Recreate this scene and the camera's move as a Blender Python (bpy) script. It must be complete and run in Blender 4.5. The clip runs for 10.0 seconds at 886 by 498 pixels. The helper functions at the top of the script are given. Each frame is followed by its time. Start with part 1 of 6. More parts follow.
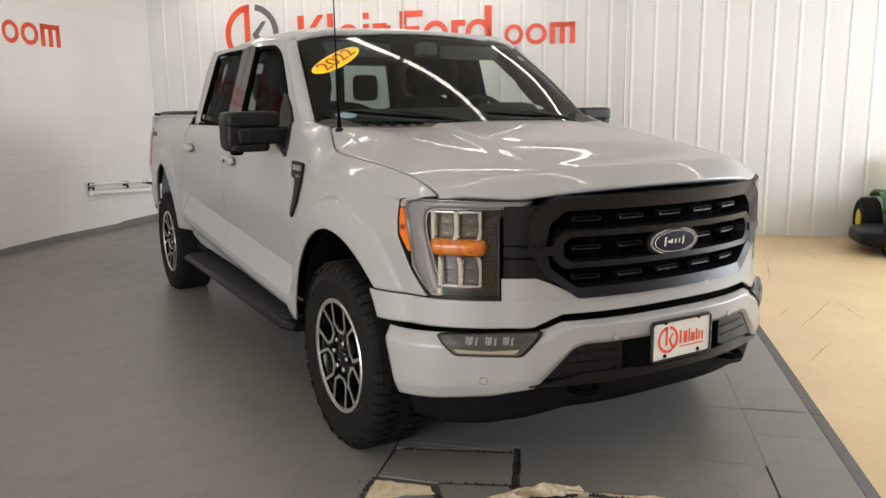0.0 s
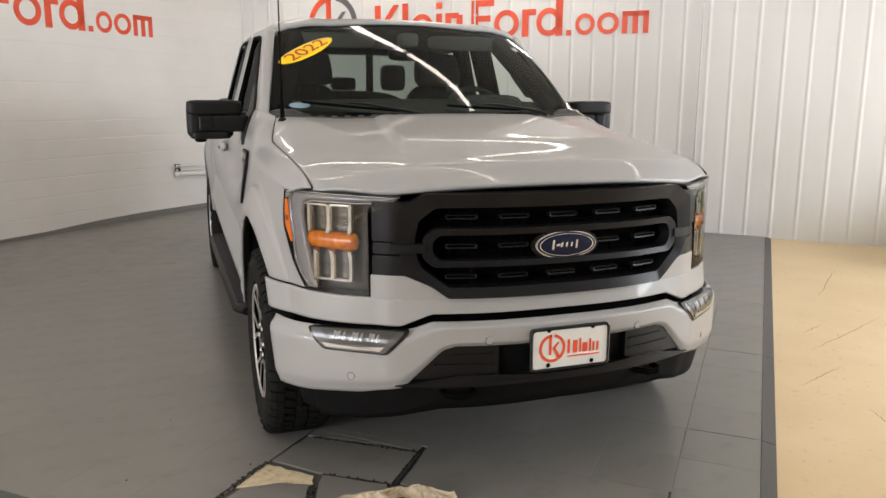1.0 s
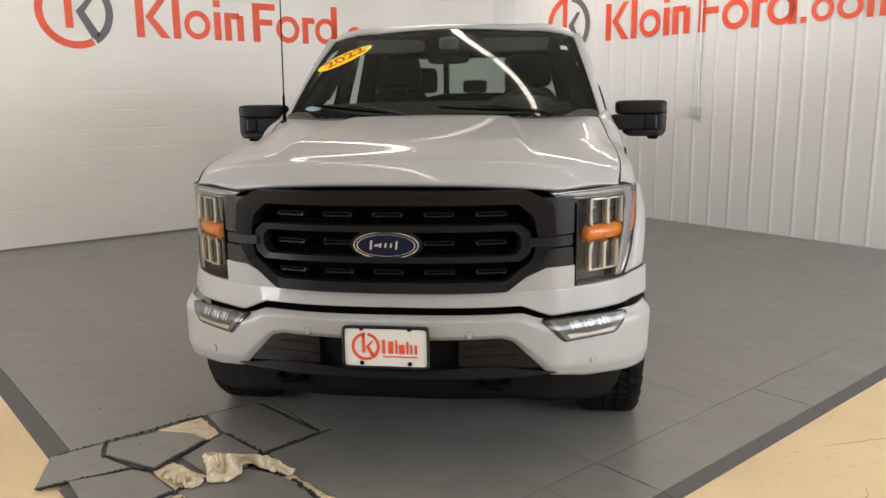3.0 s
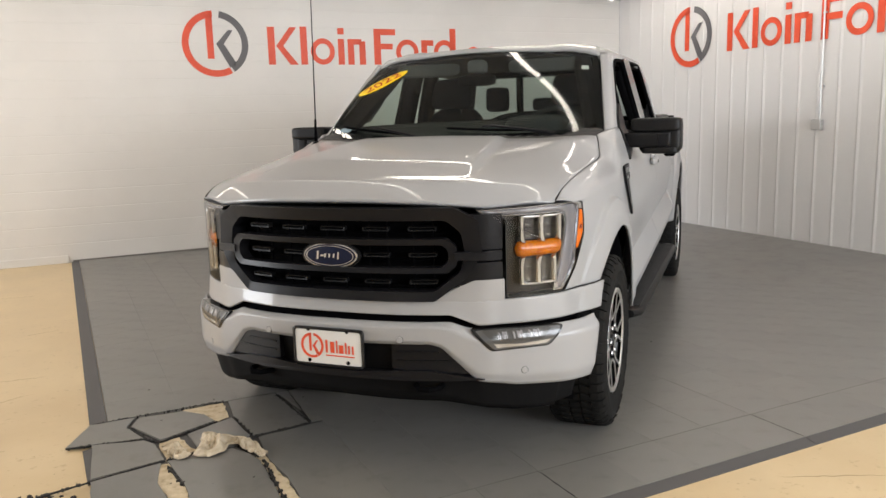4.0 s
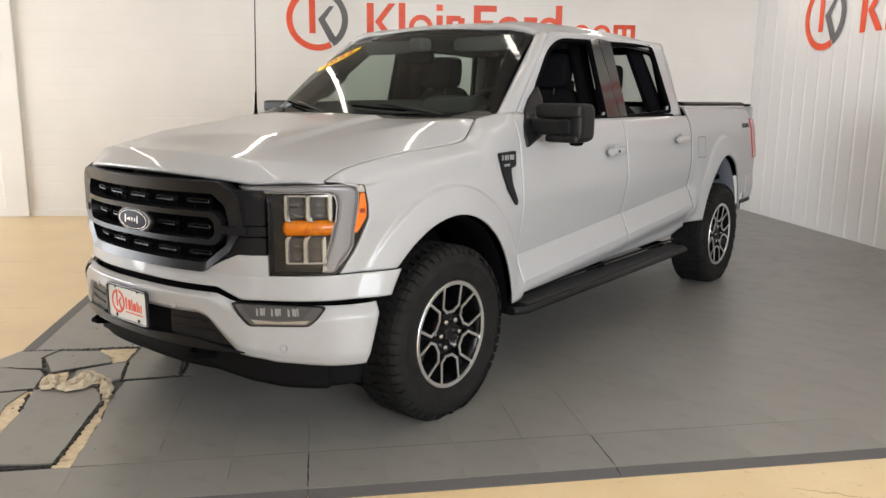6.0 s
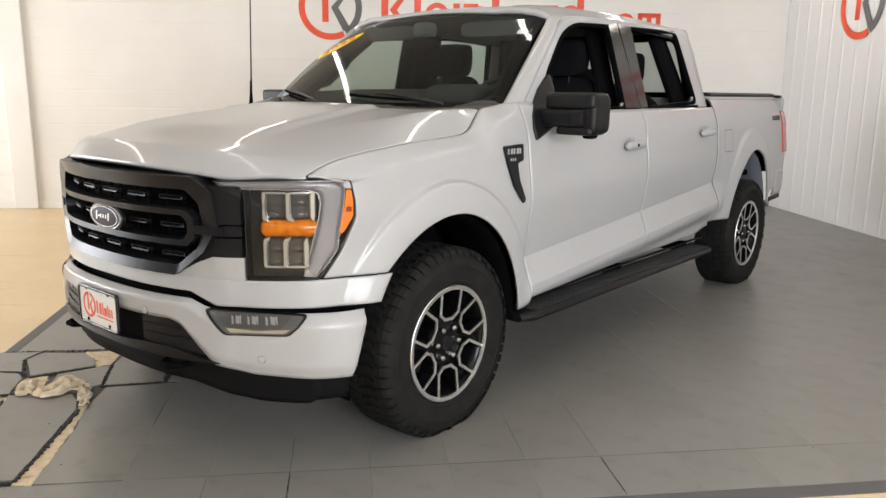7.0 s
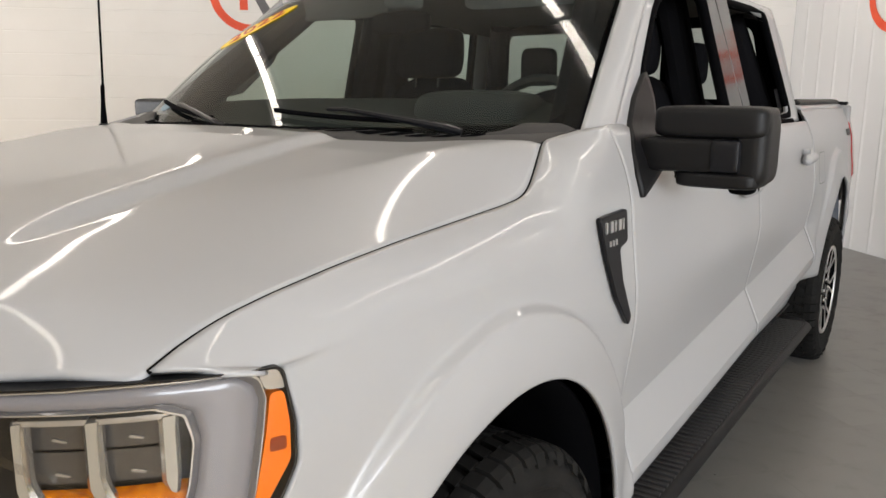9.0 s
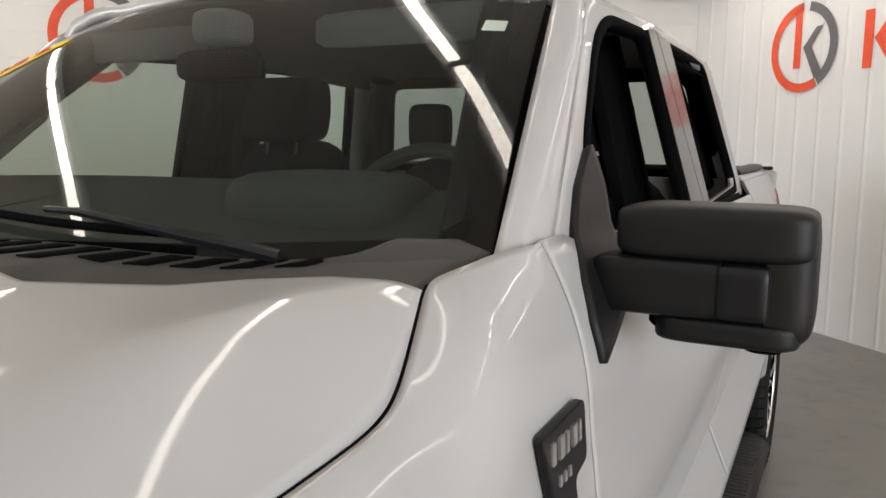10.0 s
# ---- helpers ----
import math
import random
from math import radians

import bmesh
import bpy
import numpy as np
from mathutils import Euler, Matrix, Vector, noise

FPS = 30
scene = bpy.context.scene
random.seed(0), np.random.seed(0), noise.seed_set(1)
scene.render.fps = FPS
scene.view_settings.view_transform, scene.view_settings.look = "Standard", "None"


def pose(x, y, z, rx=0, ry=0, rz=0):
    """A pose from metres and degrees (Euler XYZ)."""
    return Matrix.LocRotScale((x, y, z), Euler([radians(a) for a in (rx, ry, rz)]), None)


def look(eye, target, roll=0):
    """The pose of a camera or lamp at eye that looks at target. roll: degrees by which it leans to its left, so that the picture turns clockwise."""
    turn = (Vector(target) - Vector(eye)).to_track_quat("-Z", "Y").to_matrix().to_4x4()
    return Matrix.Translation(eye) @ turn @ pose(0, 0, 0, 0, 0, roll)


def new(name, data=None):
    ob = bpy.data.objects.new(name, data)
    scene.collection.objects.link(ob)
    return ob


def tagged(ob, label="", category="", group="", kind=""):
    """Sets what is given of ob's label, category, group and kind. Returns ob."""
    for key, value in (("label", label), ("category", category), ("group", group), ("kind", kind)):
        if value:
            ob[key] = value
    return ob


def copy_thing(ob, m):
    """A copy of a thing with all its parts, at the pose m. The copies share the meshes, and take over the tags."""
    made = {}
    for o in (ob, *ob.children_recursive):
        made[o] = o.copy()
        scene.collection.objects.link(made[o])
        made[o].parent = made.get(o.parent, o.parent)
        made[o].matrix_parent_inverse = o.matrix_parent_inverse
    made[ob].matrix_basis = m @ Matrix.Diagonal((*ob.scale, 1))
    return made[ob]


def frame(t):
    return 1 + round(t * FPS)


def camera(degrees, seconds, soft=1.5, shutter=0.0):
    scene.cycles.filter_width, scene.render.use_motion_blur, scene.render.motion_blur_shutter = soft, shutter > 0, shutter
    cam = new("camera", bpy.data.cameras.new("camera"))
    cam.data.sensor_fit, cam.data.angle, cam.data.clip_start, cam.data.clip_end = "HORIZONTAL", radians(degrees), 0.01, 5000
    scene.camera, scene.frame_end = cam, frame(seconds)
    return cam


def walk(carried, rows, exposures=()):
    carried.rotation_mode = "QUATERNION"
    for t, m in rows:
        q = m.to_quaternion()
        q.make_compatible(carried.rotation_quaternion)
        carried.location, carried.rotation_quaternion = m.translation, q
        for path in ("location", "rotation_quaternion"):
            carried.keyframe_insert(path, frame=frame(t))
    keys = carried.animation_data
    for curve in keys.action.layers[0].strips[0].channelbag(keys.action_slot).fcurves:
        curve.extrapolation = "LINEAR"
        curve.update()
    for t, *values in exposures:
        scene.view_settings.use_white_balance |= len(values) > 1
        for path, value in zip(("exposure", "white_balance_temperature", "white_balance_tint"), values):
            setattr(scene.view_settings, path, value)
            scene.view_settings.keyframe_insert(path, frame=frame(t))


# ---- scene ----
cam = camera(60.0, 10.0)
PATH = [
    (0, (-2.196, -2.984, 1.423), (-1.202, -1.285, 1.066), -0.7),
    (0.5, (-1.782, -3.213, 1.428), (-0.94, -1.438, 1.052), -0.1),
    (1, (-1.324, -3.343, 1.43), (-0.659, -1.496, 1.049), 0.2),
    (1.5, (-0.862, -3.498, 1.44), (-0.415, -1.587, 1.055), 0.3),
    (2, (-0.39, -3.502, 1.427), (-0.169, -1.552, 1.041), 0.2),
    (2.5, (0.077, -3.617, 1.42), (0.06, -1.654, 1.036), -0.1),
    (4, (1.533, -3.615, 1.451), (0.809, -1.78, 1.118), -1.7),
    (4.5, (1.995, -3.43, 1.451), (1.084, -1.68, 1.121), -1.4),
    (5, (2.453, -3.255, 1.452), (1.421, -1.579, 1.096), -0.5),
    (5.5, (2.788, -2.976, 1.436), (1.644, -1.378, 1.065), -0.0),
    (6, (3.048, -2.683, 1.439), (1.83, -1.143, 1.057), 0.5),
    (7.5, (2.717, -2.184, 1.403), (1.451, -0.689, 0.999), 0.6),
    (8, (2.306, -1.847, 1.389), (1.067, -0.333, 0.977), 0.3),
    (8.5, (1.893, -1.519, 1.389), (0.697, 0.03, 0.977), -0.0),
    (9, (1.622, -1.144, 1.447), (0.496, 0.462, 1.054), 0.4),
    (9.5, (1.404, -0.755, 1.479), (0.374, 0.925, 1.135), 0.6),
    (10, (1.238, -0.381, 1.5), (0.321, 1.378, 1.244), 0.6),
]
walk(cam, [(t, look(eye, target, roll)) for t, eye, target, roll in PATH], [(0.0, -0.20), (2.5, -0.12), (5.0, -0.20), (6.5, -0.07), (8.0, 0.0), (8.5, -0.04), (9.5, -0.17), (10.0, -0.15)])

# ---- world, lamps ----
world = bpy.data.worlds.new("world")
scene.world = world
world.use_nodes = True
world.node_tree.nodes["Background"].inputs[0].default_value = (0.9, 0.95, 1.0, 1)
world.node_tree.nodes["Background"].inputs[1].default_value = 0.05

# The room stands at 45 degrees to the truck: a runs to the ribbed wall, b to the block wall.
C45 = math.sqrt(0.5)
WALL_A, WALL_B, CEIL = 5.834, 5.53, 3.06      # b of the block wall, a of the ribbed wall, ceiling height
MAT_A, MAT_B = -1.560, -1.356                 # the mat's two free edges, in the mat's own turned axes
MAT_TURN = 0.047                              # the mat lies askew in the room, in radians


def room(a, b, z=0.0):
    return Vector(((a - b) * C45, (a + b) * C45, z))


ROOM = Matrix(((C45, -C45, 0, 0), (C45, C45, 0, 0), (0, 0, 1, 0), (0, 0, 0, 1)))
MAT = ROOM @ Matrix.Rotation(MAT_TURN, 4, "Z")


# ---- materials ----
def material(name, color, rough=0.5, metal=0.0, spec=0.5, coat=0.0):
    m = bpy.data.materials.new(name)
    m.use_nodes = True
    b = m.node_tree.nodes["Principled BSDF"]
    b.inputs["Base Color"].default_value = (*color, 1)
    b.inputs["Roughness"].default_value = rough
    b.inputs["Metallic"].default_value = metal
    b.inputs["Specular IOR Level"].default_value = spec
    b.inputs["Coat Weight"].default_value = coat
    b.inputs["Coat Roughness"].default_value = 0.05
    return m


def noise_tex(m, scale, detail=4.0, rough=0.55, coords="Object", stretch=(1, 1, 1)):
    t = m.node_tree
    tc, mp, n = t.nodes.new("ShaderNodeTexCoord"), t.nodes.new("ShaderNodeMapping"), t.nodes.new("ShaderNodeTexNoise")
    mp.inputs["Scale"].default_value = stretch
    n.inputs["Scale"].default_value, n.inputs["Detail"].default_value, n.inputs["Roughness"].default_value = scale, detail, rough
    t.links.new(tc.outputs[coords], mp.inputs[0])
    t.links.new(mp.outputs[0], n.inputs["Vector"])
    return n.outputs["Fac"]


def ramp(m, fac, stops):
    r = m.node_tree.nodes.new("ShaderNodeValToRGB")
    while len(r.color_ramp.elements) < len(stops):
        r.color_ramp.elements.new(0.5)
    for e, (p, c) in zip(r.color_ramp.elements, stops):
        e.position, e.color = p, (*c, 1) if len(c) == 3 else c
    m.node_tree.links.new(fac, r.inputs[0])
    return r.outputs[0]


def mix(m, fac, a, b, mode="MIX"):
    x = m.node_tree.nodes.new("ShaderNodeMix")
    x.data_type, x.blend_type = "RGBA", mode
    for sock, v in ((x.inputs[0], fac), (x.inputs[6], a), (x.inputs[7], b)):
        if isinstance(v, (int, float)):
            sock.default_value = v
        elif isinstance(v, tuple):
            sock.default_value = (*v, 1)
        else:
            m.node_tree.links.new(v, sock)
    return x.outputs[2]


def base(m, sock):
    m.node_tree.links.new(sock, m.node_tree.nodes["Principled BSDF"].inputs["Base Color"])


def bump(m, fac, strength=0.2, dist=0.01):
    b = m.node_tree.nodes.new("ShaderNodeBump")
    b.inputs["Strength"].default_value, b.inputs["Distance"].default_value = strength, dist
    m.node_tree.links.new(fac, b.inputs["Height"])
    m.node_tree.links.new(b.outputs[0], m.node_tree.nodes["Principled BSDF"].inputs["Normal"])


def roughness(m, fac, lo, hi):
    r = m.node_tree.nodes.new("ShaderNodeMapRange")
    r.inputs[3].default_value, r.inputs[4].default_value = lo, hi
    m.node_tree.links.new(fac, r.inputs[0])
    m.node_tree.links.new(r.outputs[0], m.node_tree.nodes["Principled BSDF"].inputs["Roughness"])


PAINT = material("space_white_paint", (0.325, 0.325, 0.33), 0.45, 0.0, 0.4, 0.55)
PAINT.node_tree.nodes["Principled BSDF"].inputs["Coat IOR"].default_value = 1.45
BLACK_PLASTIC = material("grained_black_plastic", (0.0055, 0.0055, 0.0062), 0.46, 0, 0.22)
bump(BLACK_PLASTIC, noise_tex(BLACK_PLASTIC, 900, 2), 0.25, 0.001)
GREY_PLASTIC = material("satin_charcoal_plastic", (0.0080, 0.0082, 0.0100), 0.34, 0, 0.19)
bump(GREY_PLASTIC, noise_tex(GREY_PLASTIC, 700, 2), 0.08, 0.001)
# Inner bed steel; the blue daylight on it is put into this colour.
LINER = material("daylight_tinted_liner", (0.11, 0.12, 0.14), 0.55, 0, 0.3)
bump(LINER, noise_tex(LINER, 30, 4), 0.2, 0.004)
CHIN = material("matt_black_chin", (0.004, 0.004, 0.0045), 0.7, 0, 0.12)
DEEP_BLACK = material("deep_black", (0.0025, 0.0025, 0.003), 0.8, 0, 0.02)
WHEEL_BLACK = material("wheel_black", (0.003, 0.003, 0.0035), 0.22, 0, 0.2)
GUIDE = material("grey_light_guide", (0.185, 0.180, 0.190), 0.22, 0.0, 0.5, 0.5)
LAMP_BODY = material("smoked_lamp_body", (0.022, 0.020, 0.019), 0.25, 0.0, 0.4)
FRAME = material("lamp_frame_silver", (0.42, 0.40, 0.37), 0.25, 0.6)
RIM_SILVER = material("bright_badge_rim", (0.72, 0.72, 0.73), 0.18, 0.7)
FOG_TRIM = material("fog_lamp_trim", (0.085, 0.085, 0.088), 0.25, 0.3, 0.4, 0.2)
RIB = material("pale_silver_plastic", (0.34, 0.315, 0.265), 0.3, 0.2, 0.4, 0.2)
RIB_EDGE = material("bright_rib_edge", (0.50, 0.48, 0.44), 0.15, 0.8)
GUIDE_EDGE = material("clear_grey_edge", (0.10, 0.098, 0.105), 0.12, 0.1, 0.5, 0.6)
GLOSS_BLACK = material("gloss_black", (0.012, 0.012, 0.013), 0.10, 0, 0.35, 0.0)
CHROME = material("chrome", (0.78, 0.78, 0.8), 0.09, 1.0)
SILVER = material("machined_aluminium", (0.86, 0.86, 0.87), 0.33, 1.0)
LENS_GREY = material("grey_lens", (0.075, 0.072, 0.070), 0.14, 0.35, 0.5, 0.3)
STEEL = material("steel", (0.22, 0.22, 0.22), 0.45, 0.9)
RUBBER = material("tyre_rubber", (0.022, 0.021, 0.021), 0.75, 0, 0.12)
base(RUBBER, ramp(RUBBER, noise_tex(RUBBER, 14, 6), [(0.3, (0.0075, 0.0073, 0.007)), (0.75, (0.0155, 0.0148, 0.014))]))
bump(RUBBER, noise_tex(RUBBER, 220, 3), 0.2, 0.002)
FABRIC = material("black_cloth", (0.007, 0.007, 0.008), 0.95, 0, 0.03)
bump(FABRIC, noise_tex(FABRIC, 90, 2), 0.1, 0.002)
DASH = material("dash_vinyl", (0.026, 0.028, 0.027), 0.75, 0, 0.12)
bump(DASH, noise_tex(DASH, 120, 3), 0.1, 0.001)
HEADLINER = material("grey_headliner", (0.06, 0.06, 0.058), 0.95)
AMBER = material("amber_lens", (0.74, 0.155, 0.005), 0.2, 0, 0.3, 0.2)
CELL = material("smoked_cell", (0.06, 0.06, 0.058), 0.2, 0.2, 0.4)
DEEP_AMBER = material("deep_amber_lens", (0.48, 0.15, 0.003), 0.2, 0, 0.3, 0.3)
base(DEEP_AMBER, ramp(DEEP_AMBER, noise_tex(DEEP_AMBER, 60, 3), [(0.35, (0.40, 0.085, 0.001)), (0.65, (0.72, 0.22, 0.003))]))
RED_LENS = material("red_lens", (0.38, 0.012, 0.014), 0.12, 0, 0.5, 0.8)
DARK_AMBER = material("dark_amber_lens", (0.20, 0.03, 0.006), 0.2, 0, 0.3, 0.2)
YELLOW = material("yellow_sticker", (0.90, 0.62, 0.01), 0.4)
RED_INK = material("red_ink", (0.45, 0.03, 0.01), 0.5)
ORANGE = material("orange_wall_paint", (0.72, 0.075, 0.022), 0.45)
base(ORANGE, ramp(ORANGE, noise_tex(ORANGE, 9, 5), [(0.3, (0.66, 0.062, 0.018)), (0.7, (0.76, 0.088, 0.028))]))
LOGO_GREY = material("grey_wall_paint", (0.115, 0.11, 0.115), 0.5)
BLUE = material("badge_blue", (0.003, 0.006, 0.026), 0.45, 0.0, 0.25, 0.0)
COWL = material("cowl_plastic", (0.036, 0.0345, 0.0345), 0.6, 0, 0.3)
WHITE_PLASTIC = material("white_plastic", (0.74, 0.73, 0.70), 0.35)
LABEL_WHITE = material("label_white", (0.7, 0.7, 0.68), 0.5)
LABEL_BLUE = material("label_blue", (0.20, 0.29, 0.35), 0.5)


def glass(name, tint, rough=0.0, gloss=0.90, least=0.045):
    """Thin clear pane: tinted see-through with a gloss that grows at a slant."""
    m = bpy.data.materials.new(name)
    m.use_nodes = True
    t = m.node_tree
    t.nodes.remove(t.nodes["Principled BSDF"])
    tr, gl, mx, lw, pw, ml = (t.nodes.new(k) for k in ("ShaderNodeBsdfTransparent", "ShaderNodeBsdfGlossy", "ShaderNodeMixShader", "ShaderNodeLayerWeight", "ShaderNodeMath", "ShaderNodeMath"))
    tr.inputs[0].default_value = (*tint, 1)
    gl.inputs["Roughness"].default_value = rough
    lw.inputs[0].default_value = 0.5
    pw.operation, ml.operation = "POWER", "MULTIPLY_ADD"
    pw.inputs[1].default_value = 5.0
    ml.inputs[1].default_value, ml.inputs[2].default_value = gloss, least
    t.links.new(lw.outputs["Facing"], pw.inputs[0])
    t.links.new(pw.outputs[0], ml.inputs[0])
    t.links.new(ml.outputs[0], mx.inputs[0])
    t.links.new(tr.outputs[0], mx.inputs[1])
    t.links.new(gl.outputs[0], mx.inputs[2])
    t.links.new(mx.outputs[0], t.nodes["Material Output"].inputs[0])
    return m


WINDSHIELD = glass("windshield_glass", (0.66, 0.74, 0.70))
SIDE_GLASS = glass("side_glass", (0.60, 0.66, 0.63), 0.0, 0.15, 0.01)
PRIVACY_GLASS = glass("privacy_glass", (0.40, 0.44, 0.42), 0.0, 0.3, 0.015)
CLEAR = glass("clear_lens", (0.90, 0.90, 0.91), 0.0, 0.5, 0.03)

WALL_BLOCK = material("painted_block", (0.72, 0.70, 0.67), 0.42)
base(WALL_BLOCK, mix(WALL_BLOCK, ramp(WALL_BLOCK, noise_tex(WALL_BLOCK, 1.1, 6), [(0.35, (0, 0, 0)), (0.75, (1, 1, 1))]), (0.74, 0.72, 0.69), (0.68, 0.66, 0.63)))
bump(WALL_BLOCK, noise_tex(WALL_BLOCK, 60, 5), 0.12, 0.004)
WALL_METAL = material("white_steel_sheet", (0.73, 0.73, 0.74), 0.62, 0, 0.3)
base(WALL_METAL, mix(WALL_METAL, ramp(WALL_METAL, noise_tex(WALL_METAL, 0.9, 5, stretch=(1, 1, 0.25)), [(0.35, (0, 0, 0)), (0.8, (1, 1, 1))]), (0.70, 0.69, 0.68), (0.62, 0.61, 0.60)))
CEILING = material("white_ceiling", (0.55, 0.54, 0.52), 0.8)
CONCRETE = material("tan_painted_concrete", (0.62, 0.47, 0.27), 0.35)
fine, broad = noise_tex(CONCRETE, 26, 7, 0.65), noise_tex(CONCRETE, 1.3, 6)
base(CONCRETE, mix(CONCRETE, ramp(CONCRETE, fine, [(0.60, (0, 0, 0)), (0.78, (1, 1, 1))]),
                   ramp(CONCRETE, broad, [(0.3, (0.56, 0.41, 0.22)), (0.7, (0.67, 0.52, 0.31))]), (0.40, 0.27, 0.13)))
roughness(CONCRETE, broad, 0.25, 0.5)
bump(CONCRETE, fine, 0.1, 0.004)
TILE = material("grey_vinyl_tile", (0.105, 0.105, 0.11), 0.42)
info = TILE.node_tree.nodes.new("ShaderNodeObjectInfo")
broad, smudge, dust = noise_tex(TILE, 0.9, 5, 0.6), noise_tex(TILE, 5.5, 6, 0.65), noise_tex(TILE, 70, 4, 0.6)
body = mix(TILE, info.outputs["Random"], (0.160, 0.155, 0.147), (0.178, 0.172, 0.162))
body = mix(TILE, ramp(TILE, broad, [(0.35, (0, 0, 0)), (0.72, (1, 1, 1))]), body, (0.205, 0.193, 0.174))
body = mix(TILE, ramp(TILE, smudge, [(0.53, (0, 0, 0)), (0.78, (0.6, 0.6, 0.6))]), body, (0.098, 0.092, 0.086))
base(TILE, mix(TILE, ramp(TILE, dust, [(0.60, (0, 0, 0)), (0.80, (0.35, 0.35, 0.35))]), body, (0.27, 0.25, 0.22)))
roughness(TILE, smudge, 0.26, 0.42)
bump(TILE, noise_tex(TILE, 350, 3), 0.15, 0.001)
BORDER = material("dark_grey_edge_strip", (0.085, 0.080, 0.079), 0.6, 0, 0.3)
bump(BORDER, noise_tex(BORDER, 300, 3), 0.2, 0.001)
CONCRETE_DUST = material("dusty_screed", (0.55, 0.45, 0.30), 0.9)
base(CONCRETE_DUST, ramp(CONCRETE_DUST, noise_tex(CONCRETE_DUST, 22, 6, 0.6), [(0.30, (0.34, 0.25, 0.15)), (0.45, (0.58, 0.47, 0.31)), (0.7, (0.72, 0.61, 0.44))]))
bump(CONCRETE_DUST, noise_tex(CONCRETE_DUST, 30, 5), 0.25, 0.003)
TEETH = material("torn_black_rubber", (0.018, 0.016, 0.014), 0.8)
CRACK = material("floor_crack_brown", (0.37, 0.26, 0.145), 0.8)
CLOTH = material("beige_tape_cloth", (0.60, 0.50, 0.37), 0.85)
base(CLOTH, ramp(CLOTH, noise_tex(CLOTH, 25, 6), [(0.3, (0.42, 0.33, 0.22)), (0.65, (0.66, 0.57, 0.43))]))
MOWER_GREEN = material("green_enamel", (0.012, 0.17, 0.03), 0.25, 0, 0.5, 0.6)
MOWER_YELLOW = material("yellow_enamel", (0.85, 0.62, 0.01), 0.35)
GALV = material("galvanised_conduit", (0.55, 0.55, 0.54), 0.35, 0.7)
LAMP_WHITE = material("lamp_housing", (0.8, 0.8, 0.8), 0.5)
TUBE = bpy.data.materials.new("lamp_tube")
TUBE.use_nodes = True
TUBE.node_tree.nodes["Principled BSDF"].inputs["Emission Color"].default_value = (1.0, 0.915, 0.815, 1)
TUBE.node_tree.nodes["Principled BSDF"].inputs["Emission Strength"].default_value = 18.5


# ---- mesh helpers ----
def part(name, bm, mat, parent=None, label="", smooth=True, solid=0.0, bevel=0.0, m=None, angle=35):
    """One mesh object under parent. solid: thickness added behind the faces."""
    me = bpy.data.meshes.new(name)
    bm.to_mesh(me)
    bm.free()
    if smooth:
        me.shade_smooth()
        me.set_sharp_from_angle(angle=radians(angle))
    me.materials.append(mat)
    ob = new(name, me)
    if m is not None:
        ob.matrix_basis = m
    if parent is not None:
        ob.parent = parent
    if label:
        ob["label"] = label
    if solid:
        mod = ob.modifiers.new("solid", "SOLIDIFY")
        mod.thickness, mod.offset = solid, -1
    if bevel:
        mod = ob.modifiers.new("bevel", "BEVEL")
        mod.width, mod.segments, mod.limit_method = bevel, 2, "ANGLE"
    return ob


def thing(name, label, category, group="", kind="", m=None):
    ob = new(name)
    ob.empty_display_size = 0.1
    if m is not None:
        ob.matrix_basis = m
    return tagged(ob, label, category, group, kind)


def grid(nu, nv, f, flip=False, bm=None, closed_u=False):
    bm = bm or bmesh.new()
    vs = [[bm.verts.new(f(i / nu, j / nv)) for j in range(nv + 1)] for i in range(nu + (0 if closed_u else 1))]
    n = len(vs)
    for i in range(nu):
        for j in range(nv):
            q = (vs[i][j], vs[(i + 1) % n][j], vs[(i + 1) % n][j + 1], vs[i][j + 1])
            try:
                bm.faces.new(q[::-1] if flip else q)
            except ValueError:
                pass
    return bm


def box(x0, x1, y0, y1, z0, z1, bm=None):
    bm = bm or bmesh.new()
    g = bmesh.ops.create_cube(bm, size=1.0)
    for v in g["verts"]:
        v.co = Vector((x0 + (v.co.x + 0.5) * (x1 - x0), y0 + (v.co.y + 0.5) * (y1 - y0), z0 + (v.co.z + 0.5) * (z1 - z0)))
    return bm


def prism(poly, depth, bm=None, f=None):
    """A flat outline in (x, y) raised by depth in z, then mapped by f."""
    bm = bm or bmesh.new()
    f = f or (lambda x, y, z: (x, y, z))
    lo = [bm.verts.new(f(x, y, 0)) for x, y in poly]
    hi = [bm.verts.new(f(x, y, depth)) for x, y in poly]
    bm.faces.new(hi)
    bm.faces.new(lo[::-1])
    n = len(poly)
    for i in range(n):
        bm.faces.new((lo[i], lo[(i + 1) % n], hi[(i + 1) % n], hi[i]))
    return bm


def rounded(poly, r, n=6):
    """The outline with round corners; n + 1 points a corner."""
    out = []
    k = len(poly)
    for i in range(k):
        p, a, b = Vector(poly[i]), Vector(poly[i - 1]), Vector(poly[(i + 1) % k])
        ri = r[i] if isinstance(r, (list, tuple)) else r
        u, v = (a - p).normalized(), (b - p).normalized()
        d = min(ri, (a - p).length * 0.48, (b - p).length * 0.48)
        s, e = p + u * d, p + v * d
        for j in range(n + 1):
            t = j / n
            out.append((s * (1 - t) ** 2 + p * 2 * t * (1 - t) + e * t * t)[:])
    return out


